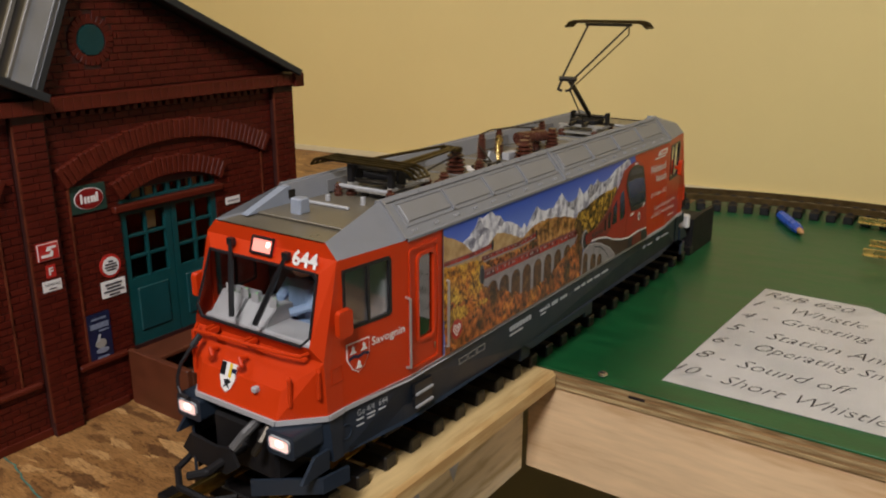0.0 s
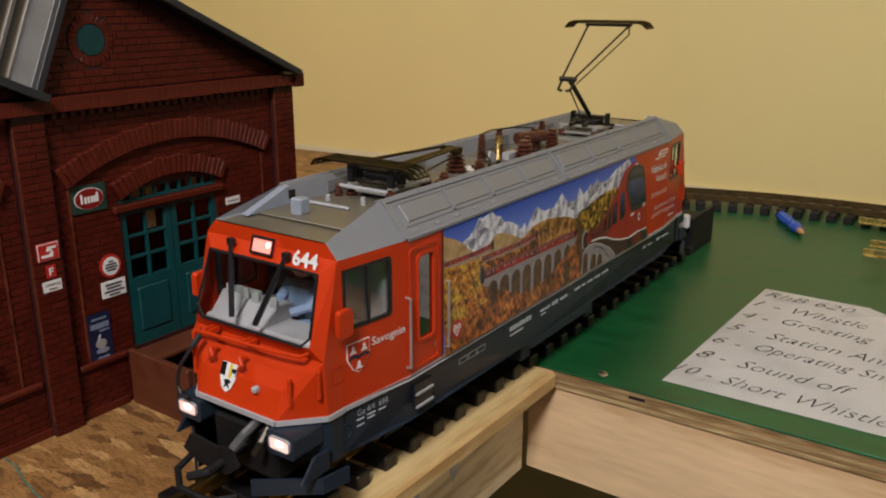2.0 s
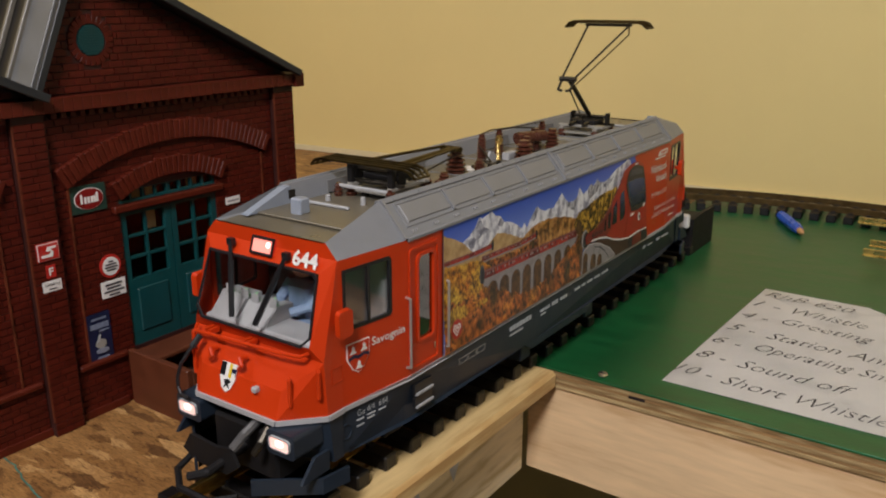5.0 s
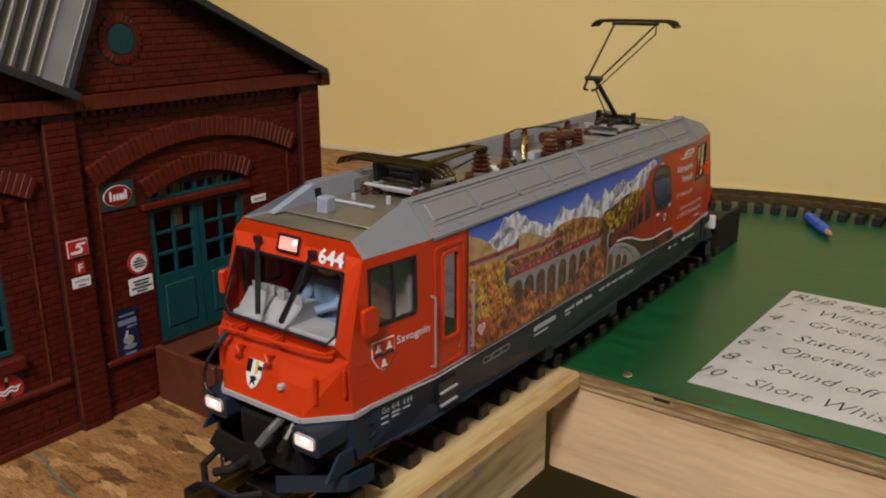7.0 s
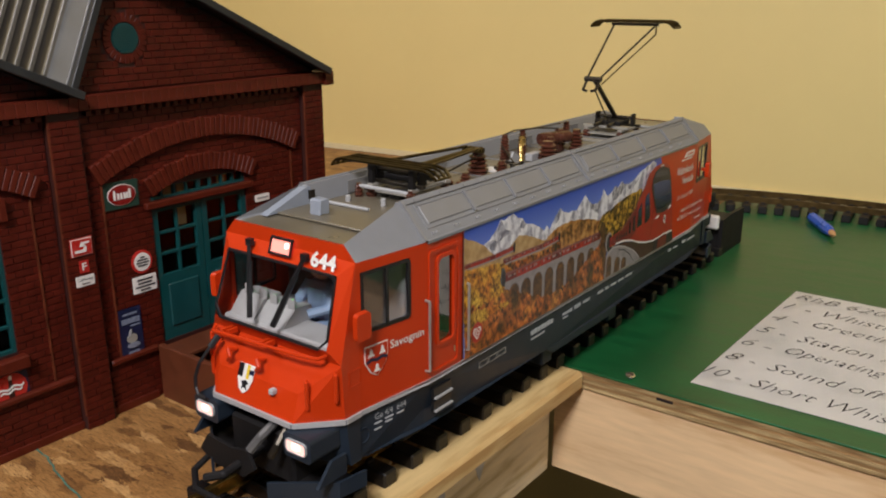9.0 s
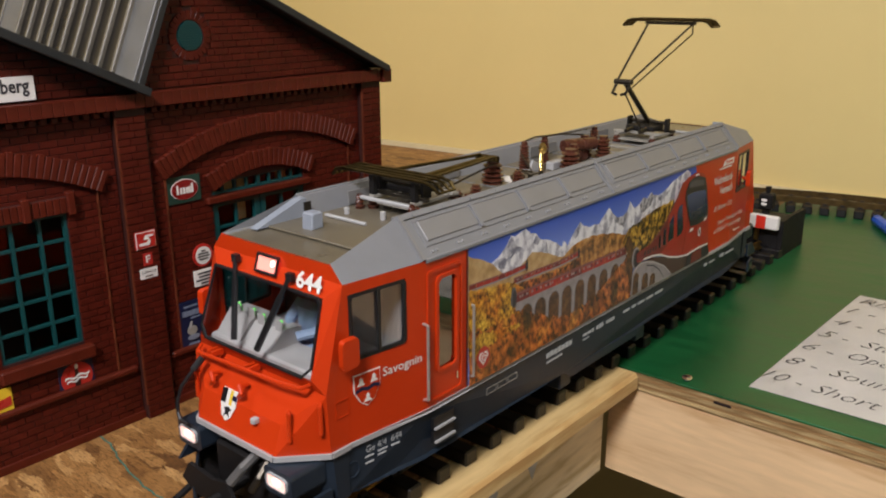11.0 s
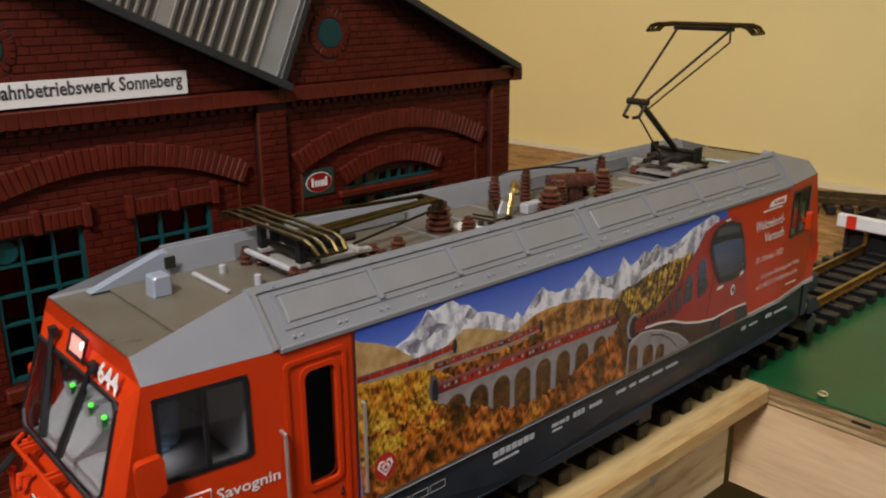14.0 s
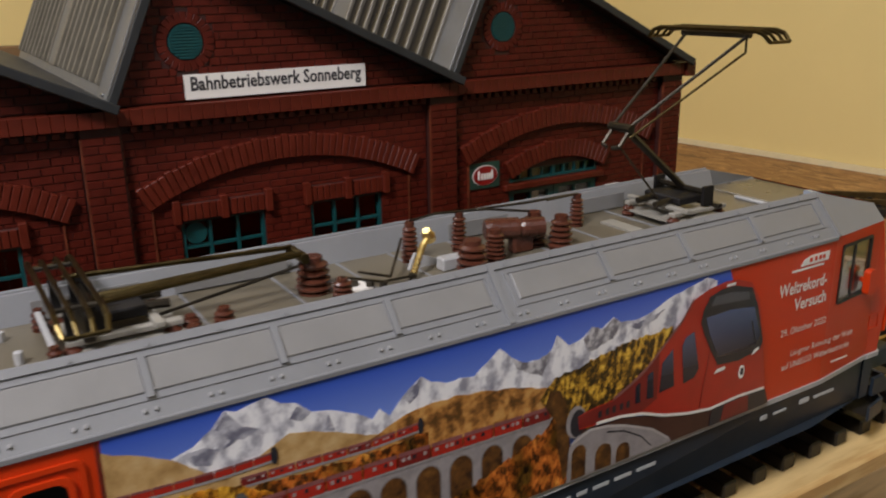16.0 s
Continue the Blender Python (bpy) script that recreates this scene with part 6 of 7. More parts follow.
layer("train_white_line", strip([(0.3240, 0.1024), (0.3400, 0.1014), (0.3556, 0.0985), (0.3726, 0.0924), (0.3902, 0.0882), (0.4084, 0.0856), (0.4317, 0.0868), (0.4539, 0.0858)], -0.0008, 0.0008), 25, WHITE)
layer("train_skirt_dark", [(0.4084, 0.0745), (0.4100, 0.0846), (0.4317, 0.0858), (0.4545, 0.0850), (0.4565, 0.0745)], 25, DARKPRINT)
layer("train_lower_front", [(0.4180, 0.0750), (0.4200, 0.0845), (0.4317, 0.0852), (0.4400, 0.0850), (0.4410, 0.0750)], 26, TRAINDARK)
layer("train_screen", [(0.3950, 0.1400), (0.3965, 0.1470), (0.4006, 0.1535), (0.4100, 0.1562), (0.4200, 0.1560), (0.4346, 0.1520), (0.4410, 0.1394), (0.4481, 0.1171), (0.4464, 0.1123), (0.4285, 0.1099), (0.4112, 0.1116), (0.4040, 0.1229), (0.3985, 0.1325)], 26, DARKPRINT)
layer("train_glass", [(0.3990, 0.1420), (0.4180, 0.1425), (0.4375, 0.1400), (0.4451, 0.1214), (0.4420, 0.1165), (0.4270, 0.1150), (0.4116, 0.1160), (0.4031, 0.1308)], 27, WINPRINT)
layer("train_display", [(0.4020, 0.1480), (0.4330, 0.1455), (0.4320, 0.1500), (0.4180, 0.1528), (0.4050, 0.1530)], 27, mat("printed_grey_display", (0.07, 0.07, 0.08), 0.4, bump=0))
layer("train_top_lamp", [(0.4130, 0.1566), (0.4200, 0.1566), (0.4200, 0.1580), (0.4135, 0.1580)], 27, WHITE)
layer("screen_wiper", [(0.4360, 0.1320), (0.4368, 0.1320), (0.4420, 0.1180), (0.4410, 0.1180)], 28, DARKPRINT)
for pts in ([(0.3820, 0.1300), (0.3848, 0.1345), (0.3906, 0.1362), (0.3963, 0.1132), (0.3930, 0.1090), (0.3850, 0.1076)], [(0.3680, 0.1237), (0.3754, 0.1301), (0.3779, 0.1082), (0.3671, 0.1072)], [(0.3579, 0.1196), (0.3618, 0.1212), (0.3631, 0.1057), (0.3582, 0.1062)], [(0.3500, 0.1155), (0.3530, 0.1170), (0.3535, 0.1055), (0.3502, 0.1058)]):
    layer("train_window", pts, 25, WINPRINT)
for a in (0.3440, 0.3395, 0.3345, 0.3300, 0.3250):
    layer("train_window", [(a, 0.1052), (a + 0.0022, 0.1050), (a + 0.0022, 0.1090), (a, 0.1085)], 25, DARKPRINT)
layer("door_line", [(0.3990, 0.0890), (0.3994, 0.0890), (0.4046, 0.1215), (0.4040, 0.1222)], 25, TRAINDARK)
layer("train_lamp", [(0.4090, 0.1068), (0.4170, 0.1072), (0.4180, 0.1092), (0.4110, 0.1092)], 27, WHITE)
layer("train_lamp", [(0.4395, 0.1102), (0.4450, 0.1124), (0.4450, 0.1142), (0.4410, 0.1130)], 27, WHITE)
layer("train_emblem", ellipse(0.4319, 0.1020, 0.0026, 0.0042, 14), 27, WHITE)
layer("train_emblem", ellipse(0.4321, 0.1022, 0.0014, 0.0024, 12), 28, DARKPRINT)
layer("heart_disc", ellipse(0.1107, 0.0896, 0.0066, 0.0074, 22), 17, SIGNRED)
for k, m_ in ((1.0, WHITE), (0.72, SIGNRED), (0.50, WHITE), (0.26, SIGNRED)):
    layer("heart", [(0.1107 + k * a, 0.0892 + k * b) for a, b in ((0.0, -0.0050), (-0.0050, 0.0008), (-0.0036, 0.0040), (-0.0012, 0.0040), (0.0, 0.0024), (0.0012, 0.0040), (0.0036, 0.0040), (0.0050, 0.0008))], 18 + (1 - k) * 4, m_)


# lettering on the far red panel
emblem = lp("railway_emblem", slab([(0.4720, 0.1520), (0.5010, 0.1520), (0.5005, 0.1532), (0.4718, 0.1532)], 0.0002, lambda u, v, h: (0.0622 + h, u, v)), WHITE, "white railway emblem")
lp("emblem_shape", slab([(0.4790, 0.1545), (0.5050, 0.1545), (0.5055, 0.1600), (0.4890, 0.1600), (0.4825, 0.1585)], 0.0002, lambda u, v, h: (0.0622 + h, u, v)), WHITE, "", emblem)
for a in (0.4870, 0.4915, 0.4955, 0.4990):
    lp("emblem_slot", box((0.0624, a, 0.1560), (0.0626, a + 0.0022, 0.1586)), RED, "", emblem)
for words, y, z, w, h in (("Weltrekord-", 0.4620, 0.1385, 0.0440, 0.0078), ("Versuch", 0.4770, 0.1275, 0.0300, 0.0078), ("29. Oktober 2022", 0.4675, 0.1130, 0.0425, 0.0044), ("L\u00e4ngster Reisezug der Welt", 0.4790, 0.0972, 0.0610, 0.0050), ("auf UNESCO Welterbestrecke", 0.4720, 0.0905, 0.0660, 0.0042)):
    lettering("lettering", words, w, Matrix.Translation((0.0624, y, z)) @ FACING_RIGHT, WHITE, loco, "white lettering on red", height=h, bold=0.018 if h > 0.007 else 0.0)
lp("text_bar", box((0.0622, 0.5210, 0.0832), (0.0624, 0.5380, 0.0842)), WHITE)
lp("door_seam", box((0.0618, 0.0950, 0.0745), (0.0626, 0.0962, 0.1640)), mat("dark_seam", (0.10, 0.012, 0.006), 0.5), "")


# ---- roof of the locomotive: slanted panels, deck, gear and two pantographs ----
R0, R1 = 0.0545, LEN - 0.0545


def slant(s):
    """Maps (along, up the slope, height) to the slanted roof side."""
    up = Vector((0.0428 - 0.0622, 0, 0.1892 - 0.1670))
    ln = up.length
    up.normalize()
    out = Vector((0.0222, 0, 0.0194)).normalized()
    return lambda u, v, h: (s * (0.0622 + up.x * v + out.x * h), u, 0.1670 + up.z * v + out.z * h), ln


for s in (1, -1):
    to3, ln = slant(s)
    side = lp("roof_side", slab([(R0, 0.0), (R1, 0.0), (R1, ln), (R0, ln)], 0.0016, lambda u, v, h: to3(u, v, h - 0.0016)), GREY, "long grey slanted roof side")
    lp("roof_coping", slab([(R0, ln - 0.0030), (R1, ln - 0.0030), (R1, ln + 0.0004), (R0, ln + 0.0004)], 0.0012, lambda u, v, h: to3(u, v, h)), GREY, "", side)
    lp("parapet", slab([(0.0345, 0.1765), (0.0428, 0.1765), (0.0428, 0.1890), (0.0398, 0.1890)], R1 - R0, lambda u, v, h, s=s: (s * u, R0 + h, v)), GREY, "", side)
    for y in (R0 + 0.0006, R1 - 0.0028):
        lp("roof_joint", slab([(y, 0.0), (y + 0.0022, 0.0), (y + 0.0022, ln), (y, ln)], 0.0014, lambda u, v, h: to3(u, v, h)), PANEL, "", side)
    for g0, g1, n in ((0.0660, 0.2680, 4), (0.2810, 0.5040, 4)):
        lp("panel_rim", band([(g0 - 0.002, 0.0072), (g1 + 0.002, 0.0072), (g1 + 0.002, 0.0250), (g0 - 0.002, 0.0250)], [(g0 - 0.0005, 0.0086), (g1 + 0.0005, 0.0086), (g1 + 0.0005, 0.0236), (g0 - 0.0005, 0.0236)], 0.0007, lambda u, v, h: to3(u, v, h)), GREY, "", side)
        lp("panel_shadow_gap", slab([(g0 - 0.0005, 0.0086), (g1 + 0.0005, 0.0086), (g1 + 0.0005, 0.0100), (g0 - 0.0005, 0.0100)], 0.0003, lambda u, v, h: to3(u, v, h)), GREY, "", side)
        for i in range(n):
            a, b = g0 + (g1 - g0) * i / n + 0.0012, g0 + (g1 - g0) * (i + 1) / n - 0.0012
            lp("roof_panel", slab([(a, 0.0102), (b, 0.0102), (b, 0.0232), (a, 0.0232)], 0.0011, lambda u, v, h: to3(u, v, h), 0.0004), PANEL, "", side)
        for i in range(1, n):
            a = g0 + (g1 - g0) * i / n
            lp("panel_rib", slab([(a - 0.0014, 0.0080), (a + 0.0014, 0.0080), (a + 0.0014, 0.0240), (a - 0.0014, 0.0240)], 0.0022, lambda u, v, h: to3(u, v, h)), GREY, "", side)
    lp("roof_joint", slab([(0.2712, 0.0), (0.2742, 0.0), (0.2742, ln), (0.2712, ln)], 0.0016, lambda u, v, h: to3(u, v, h)), GREY, "", side)
    stud = None
    for i in range(19):
        for k in range(2):
            y = 0.0660 + 0.0236 * i + 0.0040 * k
            if y > 0.506:
                continue
            bm = slab([(-0.0005, 0.0), (0.0005, 0.0), (0.0005, 0.0013), (-0.0005, 0.0013)], 0.0014, lambda u, v, h: to3(u, v, h))
            bmesh.ops.translate(bm, vec=(0, y, 0), verts=bm.verts[:])
            base_v = Vector(to3(0, 0.0030, 0)) - Vector(to3(0, 0, 0))
            bmesh.ops.translate(bm, vec=base_v, verts=bm.verts[:])
            lp("stud", bm, STUDGREY, "", side)
    for i in range(17):
        y = 0.066 + 0.0268 * i
        bm = slab([(y, ln - 0.0024), (y + 0.0010, ln - 0.0024), (y + 0.0010, ln - 0.0012), (y, ln - 0.0012)], 0.0018, lambda u, v, h: to3(u, v, h))
        lp("rivet", bm, GREY, "", side)
lp("roof_deck", box((-0.0430, 0.0690, 0.1745), (0.0430, LEN - 0.0690, 0.1768)), DECK, "olive grey roof deck")
for y in (0.110, 0.152, 0.196, 0.232, 0.262, 0.300, 0.335, 0.372, 0.415):
    lp("deck_seam", box((-0.0380, y - 0.0007, 0.1768), (0.0380, y + 0.0007, 0.1773)), GREY)
# inner flank plates of the left parapet
for y0, y1 in ((0.090, 0.135), (0.150, 0.205), (0.300, 0.340), (0.390, 0.430)):
    lp("parapet_plate", box((-0.0336, y0, 0.1780), (-0.0328, y1, 0.1868)), PANEL)


def insulator(x, y, r, h, ribs, z0=0.1768, parent=None, name="insulator"):
    prof = [(0.0, 0.0), (r * 0.9, 0.0), (r * 0.9, h * 0.06)]
    for i in range(ribs):
        a = h * (0.08 + 0.80 * i / ribs)
        d = h * 0.80 / ribs
        k = 1.0 - 0.22 * i / ribs
        prof += [(r * 0.66 * k, a), (r * k, a + d * 0.3), (r * k, a + d * 0.55), (r * 0.66 * k, a + d * 0.9)]
    prof += [(r * 0.55, h * 0.90), (r * 0.55, h), (0.0, h)]
    return lp(name, lathe(prof, 16, Matrix.Translation((x, y, z0))), INSUL, "brown ribbed insulator", parent, smooth=False)


big = insulator(-0.0020, 0.2060, 0.0085, 0.0175, 4)
insulator(0.0165, 0.2120, 0.0050, 0.0110, 4)
insulator(0.0215, 0.1560, 0.0048, 0.0110, 4)
insulator(0.0150, 0.1440, 0.0045, 0.0080, 3)
insulator(0.0260, 0.1420, 0.0045, 0.0080, 3)
insulator(-0.0150, 0.2650, 0.0046, 0.0215, 7)
insulator(-0.0165, 0.2960, 0.0044, 0.0215, 7)
insulator(0.0170, 0.2820, 0.0082, 0.0170, 4)
insulator(0.0080, 0.3020, 0.0056, 0.0170, 6)
insulator(0.0120, 0.3420, 0.0068, 0.0190, 5)
insulator(-0.0020, 0.3350, 0.0068, 0.0190, 5)
insulator(-0.0185, 0.3790, 0.0046, 0.0190, 6)
# lying brown switch cylinder on its supports
sw = lp("switch_cylinder", lathe([(0.0, 0.0), (0.0050, 0.0), (0.0056, 0.003), (0.0056, 0.018), (0.0046, 0.019), (0.0052, 0.021), (0.0052, 0.032), (0.0, 0.032)], 16, Matrix.Translation((-0.0030, 0.3030, 0.1905)) @ pose(0, 0, 0, -90, 0, -22)), INSUL, "brown lying switch cylinder")
lp("switch_support", box((-0.0010, 0.3160, 0.1768), (0.0060, 0.3290, 0.1900), 0.001), INSUL, "", sw)
# gilded switch blade and grey blocks
lp("switch_blade", rods([(0.0100, 0.2520, 0.1785), (0.0030, 0.2620, 0.1905), (0.0010, 0.2680, 0.1960)], 0.0017, 8), BRASSBRIGHT, "bright gilded switch blade")
lp("blade_knob", lathe([(0.0, -0.003), (0.0030, -0.003), (0.0034, 0.0), (0.0022, 0.004), (0.0, 0.004)], 10, Matrix.Translation((0.0012, 0.2665, 0.1945)) @ pose(0, 0, 0, 30, 20, 0)), BRASSBRIGHT)
lp("grey_block", box((0.0020, 0.2700, 0.1768), (0.0090, 0.2860, 0.1835), 0.0008), PALE)
lp("roof_bracket", slab([(0.258, 0.1768), (0.276, 0.1768), (0.276, 0.1790), (0.262, 0.1850)], 0.0020, lambda u, v, h: (-0.0060 + h, u, v)), PALE)
lp("white_pad", box((-0.0060, 0.2160, 0.1768), (0.0140, 0.2300, 0.1778)), WHITE)
lp("white_pad", box((-0.0140, 0.3940, 0.1768), (0.0120, 0.4030, 0.1780)), BEIGE)
lp("roof_grille", box((0.0180, 0.3060, 0.1768), (0.0215, 0.3560, 0.1778)), PALE)
for y in (0.332, 0.362, 0.368):
    lp("roof_peg", lathe([(0.0, 0.0), (0.0016, 0.0), (0.0016, 0.004), (0.0, 0.0045)], 8, Matrix.Translation((0.022, y + 0.02, 0.1768))), WHITE)
for pts in ([(-0.0150, 0.2650, 0.1985), (-0.0150, 0.2800, 0.2000), (-0.0165, 0.2960, 0.1985), (-0.0100, 0.3100, 0.1990), (0.0000, 0.3300, 0.1970)], [(-0.0185, 0.3790, 0.1960), (-0.0100, 0.3500, 0.1980)], [(-0.0165, 0.2960, 0.1985), (-0.0170, 0.3400, 0.1965), (-0.0185, 0.3790, 0.1960)], [(0.0165, 0.2120, 0.1880), (0.0120, 0.2350, 0.1800), (0.0100, 0.2520, 0.1790)], [(0.0060, 0.2250, 0.1850), (0.0100, 0.2400, 0.1810), (-0.0150, 0.2600, 0.1900)]):
    lp("roof_wire", rods(pts, 0.0007, 6), GUN)
for x, y in ((0.0120, 0.2350), (0.0100, 0.2520), (0.0035, 0.2240), (0.0080, 0.2300)):
    lp("wire_clamp", lathe([(0.0, 0.0), (0.0020, 0.0), (0.0020, 0.0035), (0.0, 0.004)], 8, Matrix.Translation((x, y, 0.1768))), GUN)


def head(parent, x, y, z, k):
    """Collector head: two contact strips with curled horns."""
    m = Matrix.Translation((x, y, z)) @ Matrix.Diagonal((k, 1, 1, 1))
    for dy in (-0.0085, 0.0085, -0.0030, 0.0030):
        outer = abs(dy) > 0.005
        reach = 0.0270 if outer else 0.0255
        pts = [(-0.0425, dy * 0.9, -0.0050), (-0.0385, dy, -0.0010), (-0.0330, dy, 0.0006), (0.0330, dy, 0.0006), (0.0385, dy, -0.0010), (0.0425, dy * 0.9, -0.0050)]
        pts = [tuple(m @ Vector(p)) for p in pts]
        lp("contact_strip", rods(pts, 0.0012 if outer else 0.0010, 6), BRONZE, "", parent)
    for x in (-0.0425, 0.0425):
        lp("horn_tie", rods([tuple(m @ Vector((x, -0.0078, -0.0050))), tuple(m @ Vector((x, 0.0078, -0.0050)))], 0.0009, 6), BRONZE, "", parent)
    for x in (-0.026, 0.026):
        lp("head_tie", rods([tuple(m @ Vector((x, -0.0085, -0.0004))), tuple(m @ Vector((x, 0.0085, -0.0004)))], 0.0011, 6), GUN, "", parent)


def base_gear(parent, y, turn):
    """Base frame of a pantograph with its springs; turn +1 or -1 says to which side the knee points."""
    t = turn
    for x in (-0.0180, 0.0180):
        lp("base_beam", box((x - 0.0022, y - 0.020, 0.1835), (x + 0.0022, y + 0.024, 0.1860), 0.0004), BEIGE, "", parent)
        for dy in (-0.018, 0.020):
            insulator(x, y + dy, 0.0042, 0.0070, 2, parent=parent, name="foot_insulator")
    for dy in (-0.012, 0.014):
        lp("cross_beam", box((-0.0240, y + dy - 0.0020, 0.1855), (0.0240, y + dy + 0.0020, 0.1880), 0.0004), BEIGE if dy * t < 0 else GUN, "", parent)
    lp("spring_box", box((-0.0140, y - 0.010, 0.1880), (0.0140, y + 0.012, 0.1925), 0.0008), SOOT, "", parent)
    lp("pivot", rods([(-0.0190, y + 0.008 * t, 0.1945), (0.0190, y + 0.008 * t, 0.1945)], 0.0018, 8), GUN, "", parent)
    for x in (-0.0190, 0.0190):
        lp("pivot_plate", box((x - 0.0010, y + 0.008 * t - 0.0040, 0.1870), (x + 0.0010, y + 0.008 * t + 0.0040, 0.1985)), SOOT, "", parent)
    for x in (-0.0070, 0.0070):
        lp("spring", rods([(x, y + 0.008 * t, 0.1915), (x, y - 0.022 * t, 0.1890)], 0.0020, 8), GUN, "", parent)


# raised pantograph near the far end
up_p = lp("raised_pantograph", box((-0.0210, 0.4180, 0.1800), (0.0210, 0.4600, 0.1815)), BEIGE, "raised pantograph of dark wire")
base_gear(up_p, 0.4380, 1)
KY, KZ = 0.3930, 0.2355
lp("lower_arm", rods([(0.0, 0.4460, 0.1945), (0.0, KY + 0.002, KZ)], 0.0023, 8), GUN, "", up_p)
lp("lower_guide", rods([(0.0060, 0.4230, 0.1880), (0.0050, KY - 0.006, KZ - 0.0085)], 0.0007, 6), GUN, "", up_p)
lp("knee", rods([(-0.0085, KY, KZ), (0.0085, KY, KZ)], 0.0024, 8), GUN, "", up_p)
for x in (-0.0065, 0.0065):
    lp("knee_plate", rods([(x, KY + 0.003, KZ + 0.002), (x, KY - 0.007, KZ - 0.0095), (x * 0.3, KY - 0.008, KZ - 0.0105)], 0.0012, 6), GUN, "", up_p)
HY, HZ = 0.4475, 0.2866
for s in (-1, 1):
    lp("upper_arm", rods([(s * 0.0065, KY + 0.001, KZ + 0.001), (0.0140 + s * 0.0215, HY, HZ - 0.003)], 0.0010, 6), GUN, "", up_p)
lp("upper_guide", rods([(0.0095, KY - 0.002, KZ - 0.0045), (0.0362, HY - 0.001, HZ - 0.0115), (0.0355, HY, HZ - 0.0020)], 0.0007, 6), BRONZE, "", up_p)
lp("head_shaft", rods([(-0.0100, HY, HZ - 0.0025), (0.0380, HY, HZ - 0.0025)], 0.0015, 8), GUN, "", up_p)
head(up_p, 0.0140, HY, HZ, 1.0)

# folded pantograph near the cab
low_p = lp("folded_pantograph", box((-0.0210, 0.0980, 0.1800), (0.0210, 0.1400, 0.1815)), BEIGE, "folded pantograph of dark bronze wire")
base_gear(low_p, 0.1160, -1)
lp("lower_arm", rods([(0.0, 0.1100, 0.1945), (-0.0020, 0.1985, 0.1965)], 0.0020, 8), BRONZE, "", low_p)
lp("knee", rods([(-0.0105, 0.1985, 0.1968), (0.0080, 0.1985, 0.1968)], 0.0024, 8), BRONZE, "", low_p)
for s in (-1, 1):
    lp("upper_arm", rods([(s * 0.0065 - 0.001, 0.1985, 0.1985), (s * 0.0200, 0.1020, 0.1990)], 0.0012, 6), BRONZE, "", low_p)
lp("guide_rod", rods([(0.0090, 0.1300, 0.1850), (0.0060, 0.1960, 0.1935)], 0.0008, 6), GUN, "", low_p)
for s in (-1, 1):
    lp("head_prop", box((s * 0.0180 - 0.0020, 0.0965, 0.1860), (s * 0.0180 + 0.0020, 0.1000, 0.1990)), SOOT, "", low_p)
head(low_p, -0.0040, 0.1005, 0.2010, 1.09)
lp("front_insulator_bar", box((-0.0230, 0.0900, 0.1835), (0.0210, 0.0926, 0.1858), 0.0005), PALE, "white bar on brown feet", low_p)
for x in (-0.0240, 0.0220):
    insulator(x, 0.0915, 0.0034, 0.0095, 3, parent=low_p, name="bar_insulator")
for x, y, h in ((0.0080, 0.0800, 0.005), (0.0240, 0.0760, 0.004), (-0.0200, 0.0760, 0.004)):
    lp("roof_peg", lathe([(0.0, 0.0), (0.0018, 0.0), (0.0018, h), (0.0, h + 0.0006)], 10, Matrix.Translation((x, y, 0.1768))), PALE)

lp("indicator", lathe([(0.0, 0.0), (0.0016, 0.0), (0.0013, 0.0010), (0.0, 0.0013)], 10, Matrix.Translation((0.0470, 0.5200, 0.1390)) @ pose(0, 0, 0, 0, 90, 0)), LEDRED, "lit red indicator lamp")
lp("indicator_box", box((0.0400, 0.5160, 0.1240), (0.0469, 0.5230, 0.1420), 0.0006), CABGREY, "pale grey box with the indicator")

# seated driver figure, a small painted doll
doll = bmesh.new()
add_box(doll, (0.0200, 0.0180, 0.1180), (0.0370, 0.0300, 0.1410), 0.003)
for s in (-1, 1):
    add_rod(doll, (0.0285 + s * 0.0085, 0.0240, 0.1390), (0.0285 + s * 0.0105, 0.0170, 0.1300), 0.0028, 8)
    add_rod(doll, (0.0285 + s * 0.0105, 0.0170, 0.1300), (0.0285 + s * 0.0030, 0.0090, 0.1275), 0.0024, 8)
    add_rod(doll, (0.0285 + s * 0.0045, 0.0240, 0.1190), (0.0285 + s * 0.0050, 0.0080, 0.1180), 0.0036, 8)
bmesh.ops.create_uvsphere(doll, u_segments=12, v_segments=8, radius=0.0060, matrix=Matrix.Translation((0.0285, 0.0235, 0.1480)))
bmesh.ops.transform(doll, matrix=Matrix.Translation((0.0040, 0.0250, 0.1060)) @ Matrix.Diagonal((1.30, 1.2, 1.22, 1)) @ Matrix.Translation((-0.0285, -0.0240, -0.1140)), verts=doll.verts[:])
figure = lp("driver_figure", doll, [DOLL, DOLLSKIN], "small seated toy figure in blue", smooth=False)
for p in figure.data.polygons:
    if p.center.z > 0.1405:
        p.material_index = 1


def motions():
    walk(loco, [(t, pose(0, -s, 0)) for t, s in ROLLED])
    times, far = [t for t, _ in ROLLED], [s for _, s in ROLLED]
    steps = [0.0, 4.0, 8.0] + [8.4 + 0.2 * i for i in range(39)]
    for w, yc in WHEELS:
        walk(w, [(min(t, 16.0), pose(0, yc, 0.0355, math.degrees(float(np.interp(t, times, far)) / 0.0155))) for t in steps])


# ---- bricks of the shed, the last and smallest pieces ----
BH, BL = 0.00510, 0.0120


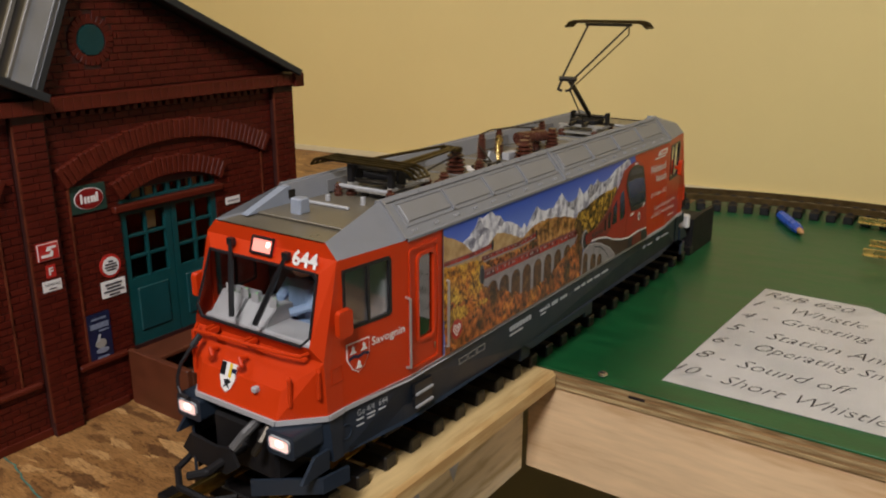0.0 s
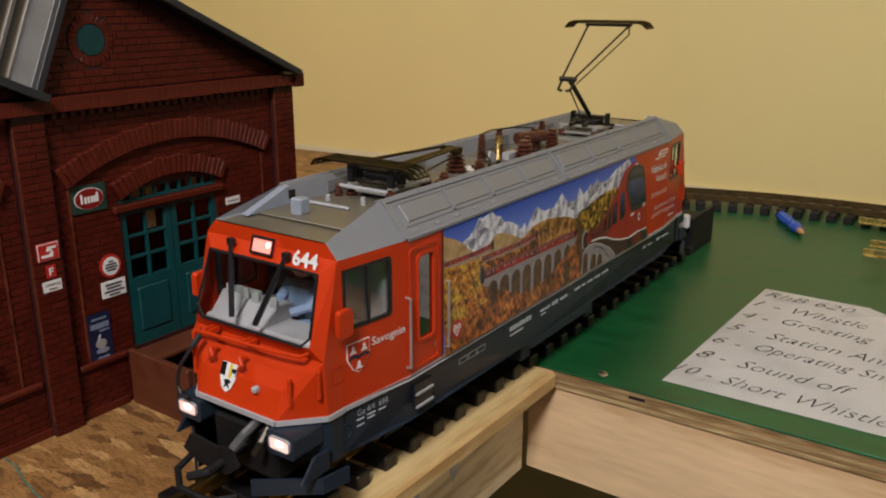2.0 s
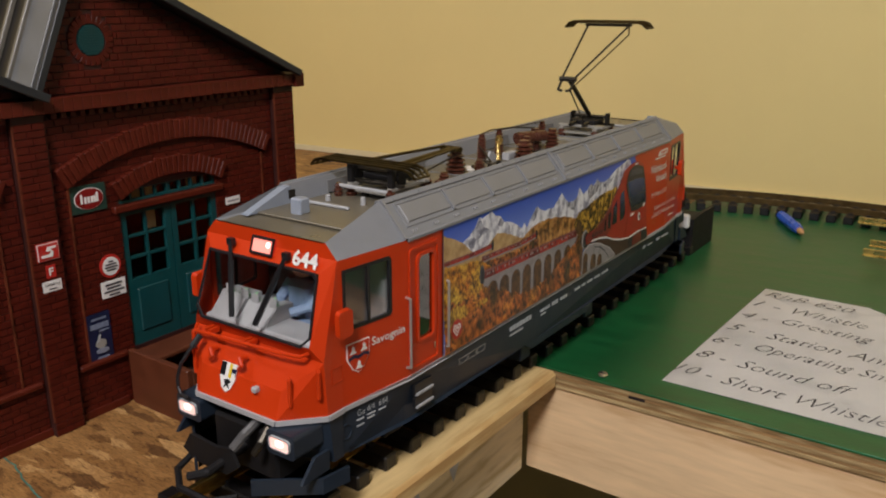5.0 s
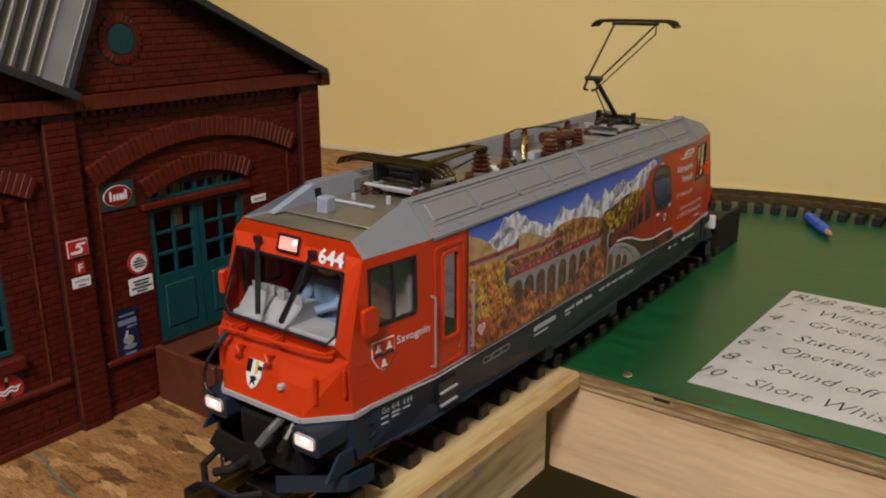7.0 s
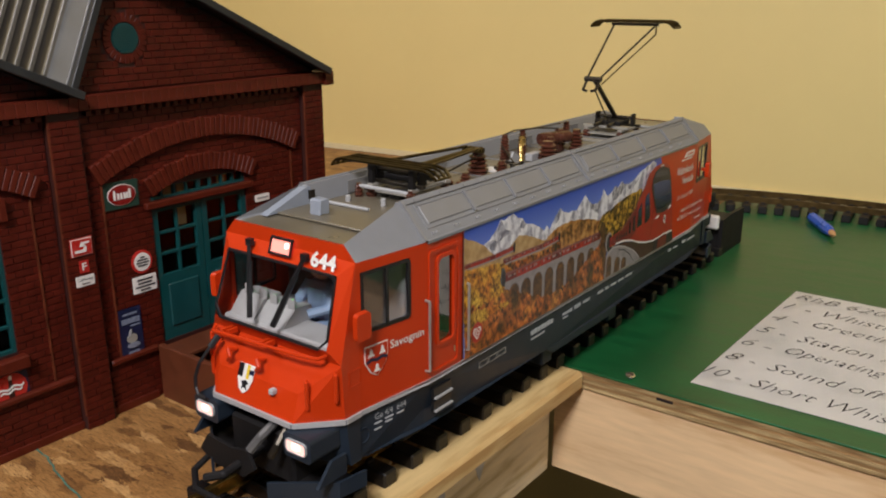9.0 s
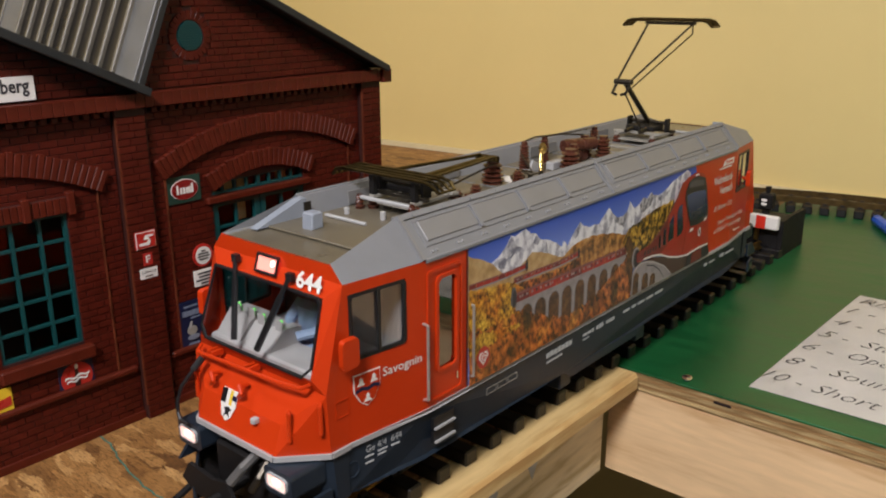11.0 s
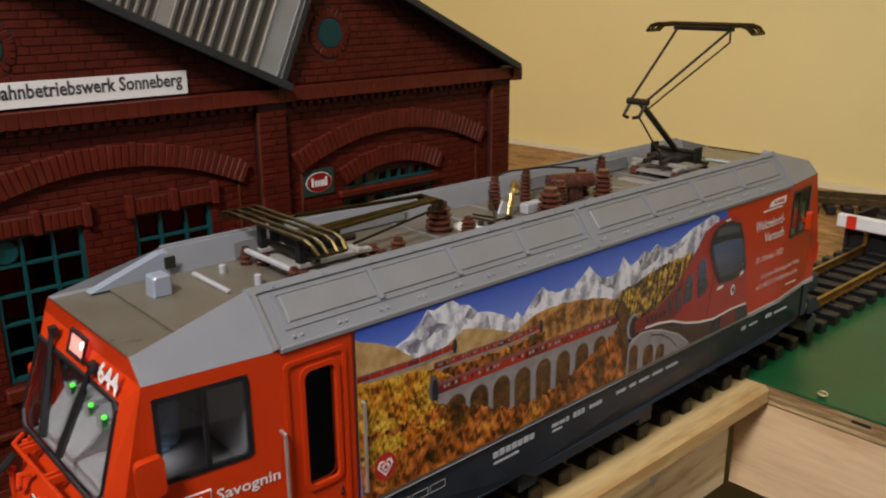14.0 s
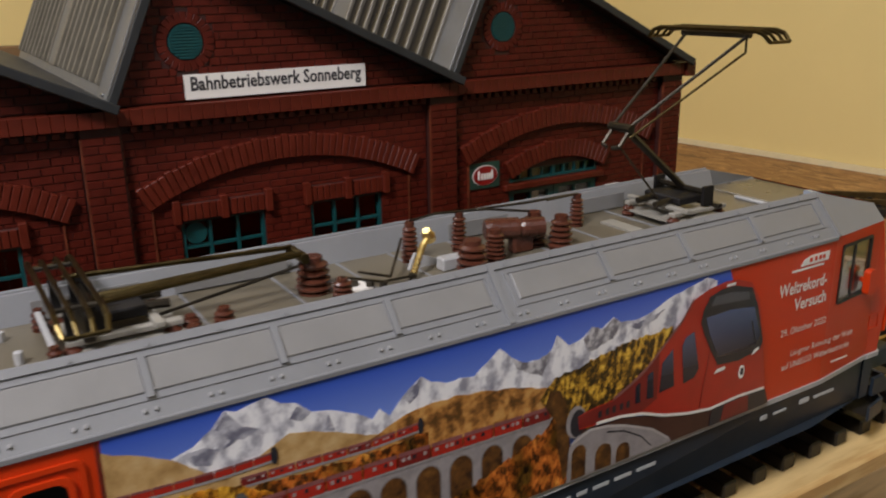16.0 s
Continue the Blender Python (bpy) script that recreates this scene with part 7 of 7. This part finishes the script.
def clear_pieces(y0, y1, z0, z1):
    """What is left of a brick of the front between the openings and pilasters."""
    left = [(y0, y1)]
    blocks = [(a, b) for a, b, c, d in WIN + [DOOR] if z1 > c - 0.0002 and z0 < d + 0.0002]
    blocks += [(y - 0.0120, y + 0.0120) for y in PILS]
    for a, b in blocks:
        left = [q for p0, p1 in left for q in ((p0, min(p1, a)), (max(p0, b), p1)) if q[1] - q[0] > 0.0012]
    return left


brick_mesh = {}


def brick_data(length):
    key = round(length, 4)
    if key not in brick_mesh:
        bm = box((0, 0, 0), (0.0008, length - 0.0005, BH - 0.0005), 0.0003)
        me = bpy.data.meshes.new("brick")
        bm.to_mesh(me)
        bm.free()
        me.materials.append(BRICK)
        brick_mesh[key] = me
    return brick_mesh[key]


near, rest = [], []
rows = int(0.2340 / BH)
for r in range(rows):
    z = 0.0005 + r * BH
    y = -0.527 + (0 if r % 2 else -BL / 2)
    while y < 0.2095:
        a, b = max(y, -0.527), min(y + BL, 0.2095)
        for p0, p1 in clear_pieces(a, b, z, z + BH) if b > a else ():
            (near if -0.262 < p0 < -0.055 and 0.175 < z or -0.025 < p0 < 0.185 and 0.19 < z else rest).append((FX, p0, p1 - p0, z))
        y += BL
# pilaster courses stand proud
for yp in PILS:
    for r in range(int(0.2345 / BH)):
        z = 0.0005 + r * BH
        for a, l in (((yp - 0.0112, 0.0092), (yp - 0.0020, 0.0130)) if r % 2 else ((yp - 0.0112, 0.0130), (yp + 0.0018, 0.0092))):
            rest.append((FX + 0.0060, a, l, z))
# gable courses, stepped along the two slopes
for k in range(3):
    yl, yr = PILS[k] + 0.0055, PILS[k + 1] + 0.0065
    cy, cz = yl + 0.0512, 0.2815
    for r in range(19):
        z = 0.2462 + r * BH
        lo, hi = yl + (z + BH - 0.2465) / 2.26 + 0.001, yr - (z + BH - 0.2465) / 0.468 - 0.001
        y = lo - (BL / 2 if r % 2 else 0)
        while y < hi:
            a, b = max(y, lo), min(y + BL, hi)
            off = abs(z + BH / 2 - cz)
            if b - a > 0.003:
                cut = math.sqrt(max(0.0, 0.0186 ** 2 - off ** 2))
                if cut > 0 and a < cy + cut and b > cy - cut:
                    if a < cy - cut - 0.003:
                        rest.append((FX, a, cy - cut - a, z))
                    if b > cy + cut + 0.003:
                        rest.append((FX, cy + cut, b - cy - cut, z))
                else:
                    (near if k == 1 and len(near) < 300 else rest).append((FX, a, b - a, z))
            y += BL
extra = near[300:]
for x, y, l, z in near[:300]:
    o = new("brick", brick_data(l))
    o.parent, o.location = shed, (x, y, z)
bm_data = [[], []]
for x, y, l, z in rest + extra:
    n = len(bm_data[0])
    j = random.uniform(0.0006, 0.0010)
    l, h, c = l - 0.0005, BH - 0.0005, 0.0003
    bm_data[0] += [(x, y, z), (x, y + l, z), (x, y + l, z + h), (x, y, z + h), (x + j, y + c, z + c), (x + j, y + l - c, z + c), (x + j, y + l - c, z + h - c), (x + j, y + c, z + h - c)]
    bm_data[1] += [(n + 4, n + 5, n + 6, n + 7), (n, n + 1, n + 5, n + 4), (n + 1, n + 2, n + 6, n + 5), (n + 2, n + 3, n + 7, n + 6), (n + 3, n, n + 4, n + 7)]
me = bpy.data.meshes.new("brickwork")
me.from_pydata(bm_data[0], [], bm_data[1])
me.materials.append(BRICK)
o = new("brickwork", me)
o.parent = shed
tagged(o, kind="stuff")

# cornice bricks and dentils
cb, db = None, None
for i in range(102):
    y = -0.527 + 0.00722 * i
    if cb is None:
        bm = box((0, 0, 0), (0.0110, 0.0070, 0.0098), 0.0003)
        cb = part("cornice_brick", bm, TRIM, cornice)
        cb.location = (FX, y, 0.2352)
    else:
        o = new("cornice_brick", cb.data)
        o.parent, o.location = cornice, (FX, y, 0.2352)
    if not any(abs(y + 0.003 - p) < 0.0150 for p in PILS):
        if db is None:
            db = part("dentil", box((0, 0, 0), (0.0062, 0.0042, 0.0036), 0.0004), TRIM, cornice)
            db.location = (FX, y, 0.2306)
        else:
            o = new("dentil", db.data)
            o.parent, o.location = cornice, (FX, y, 0.2306)


motions()
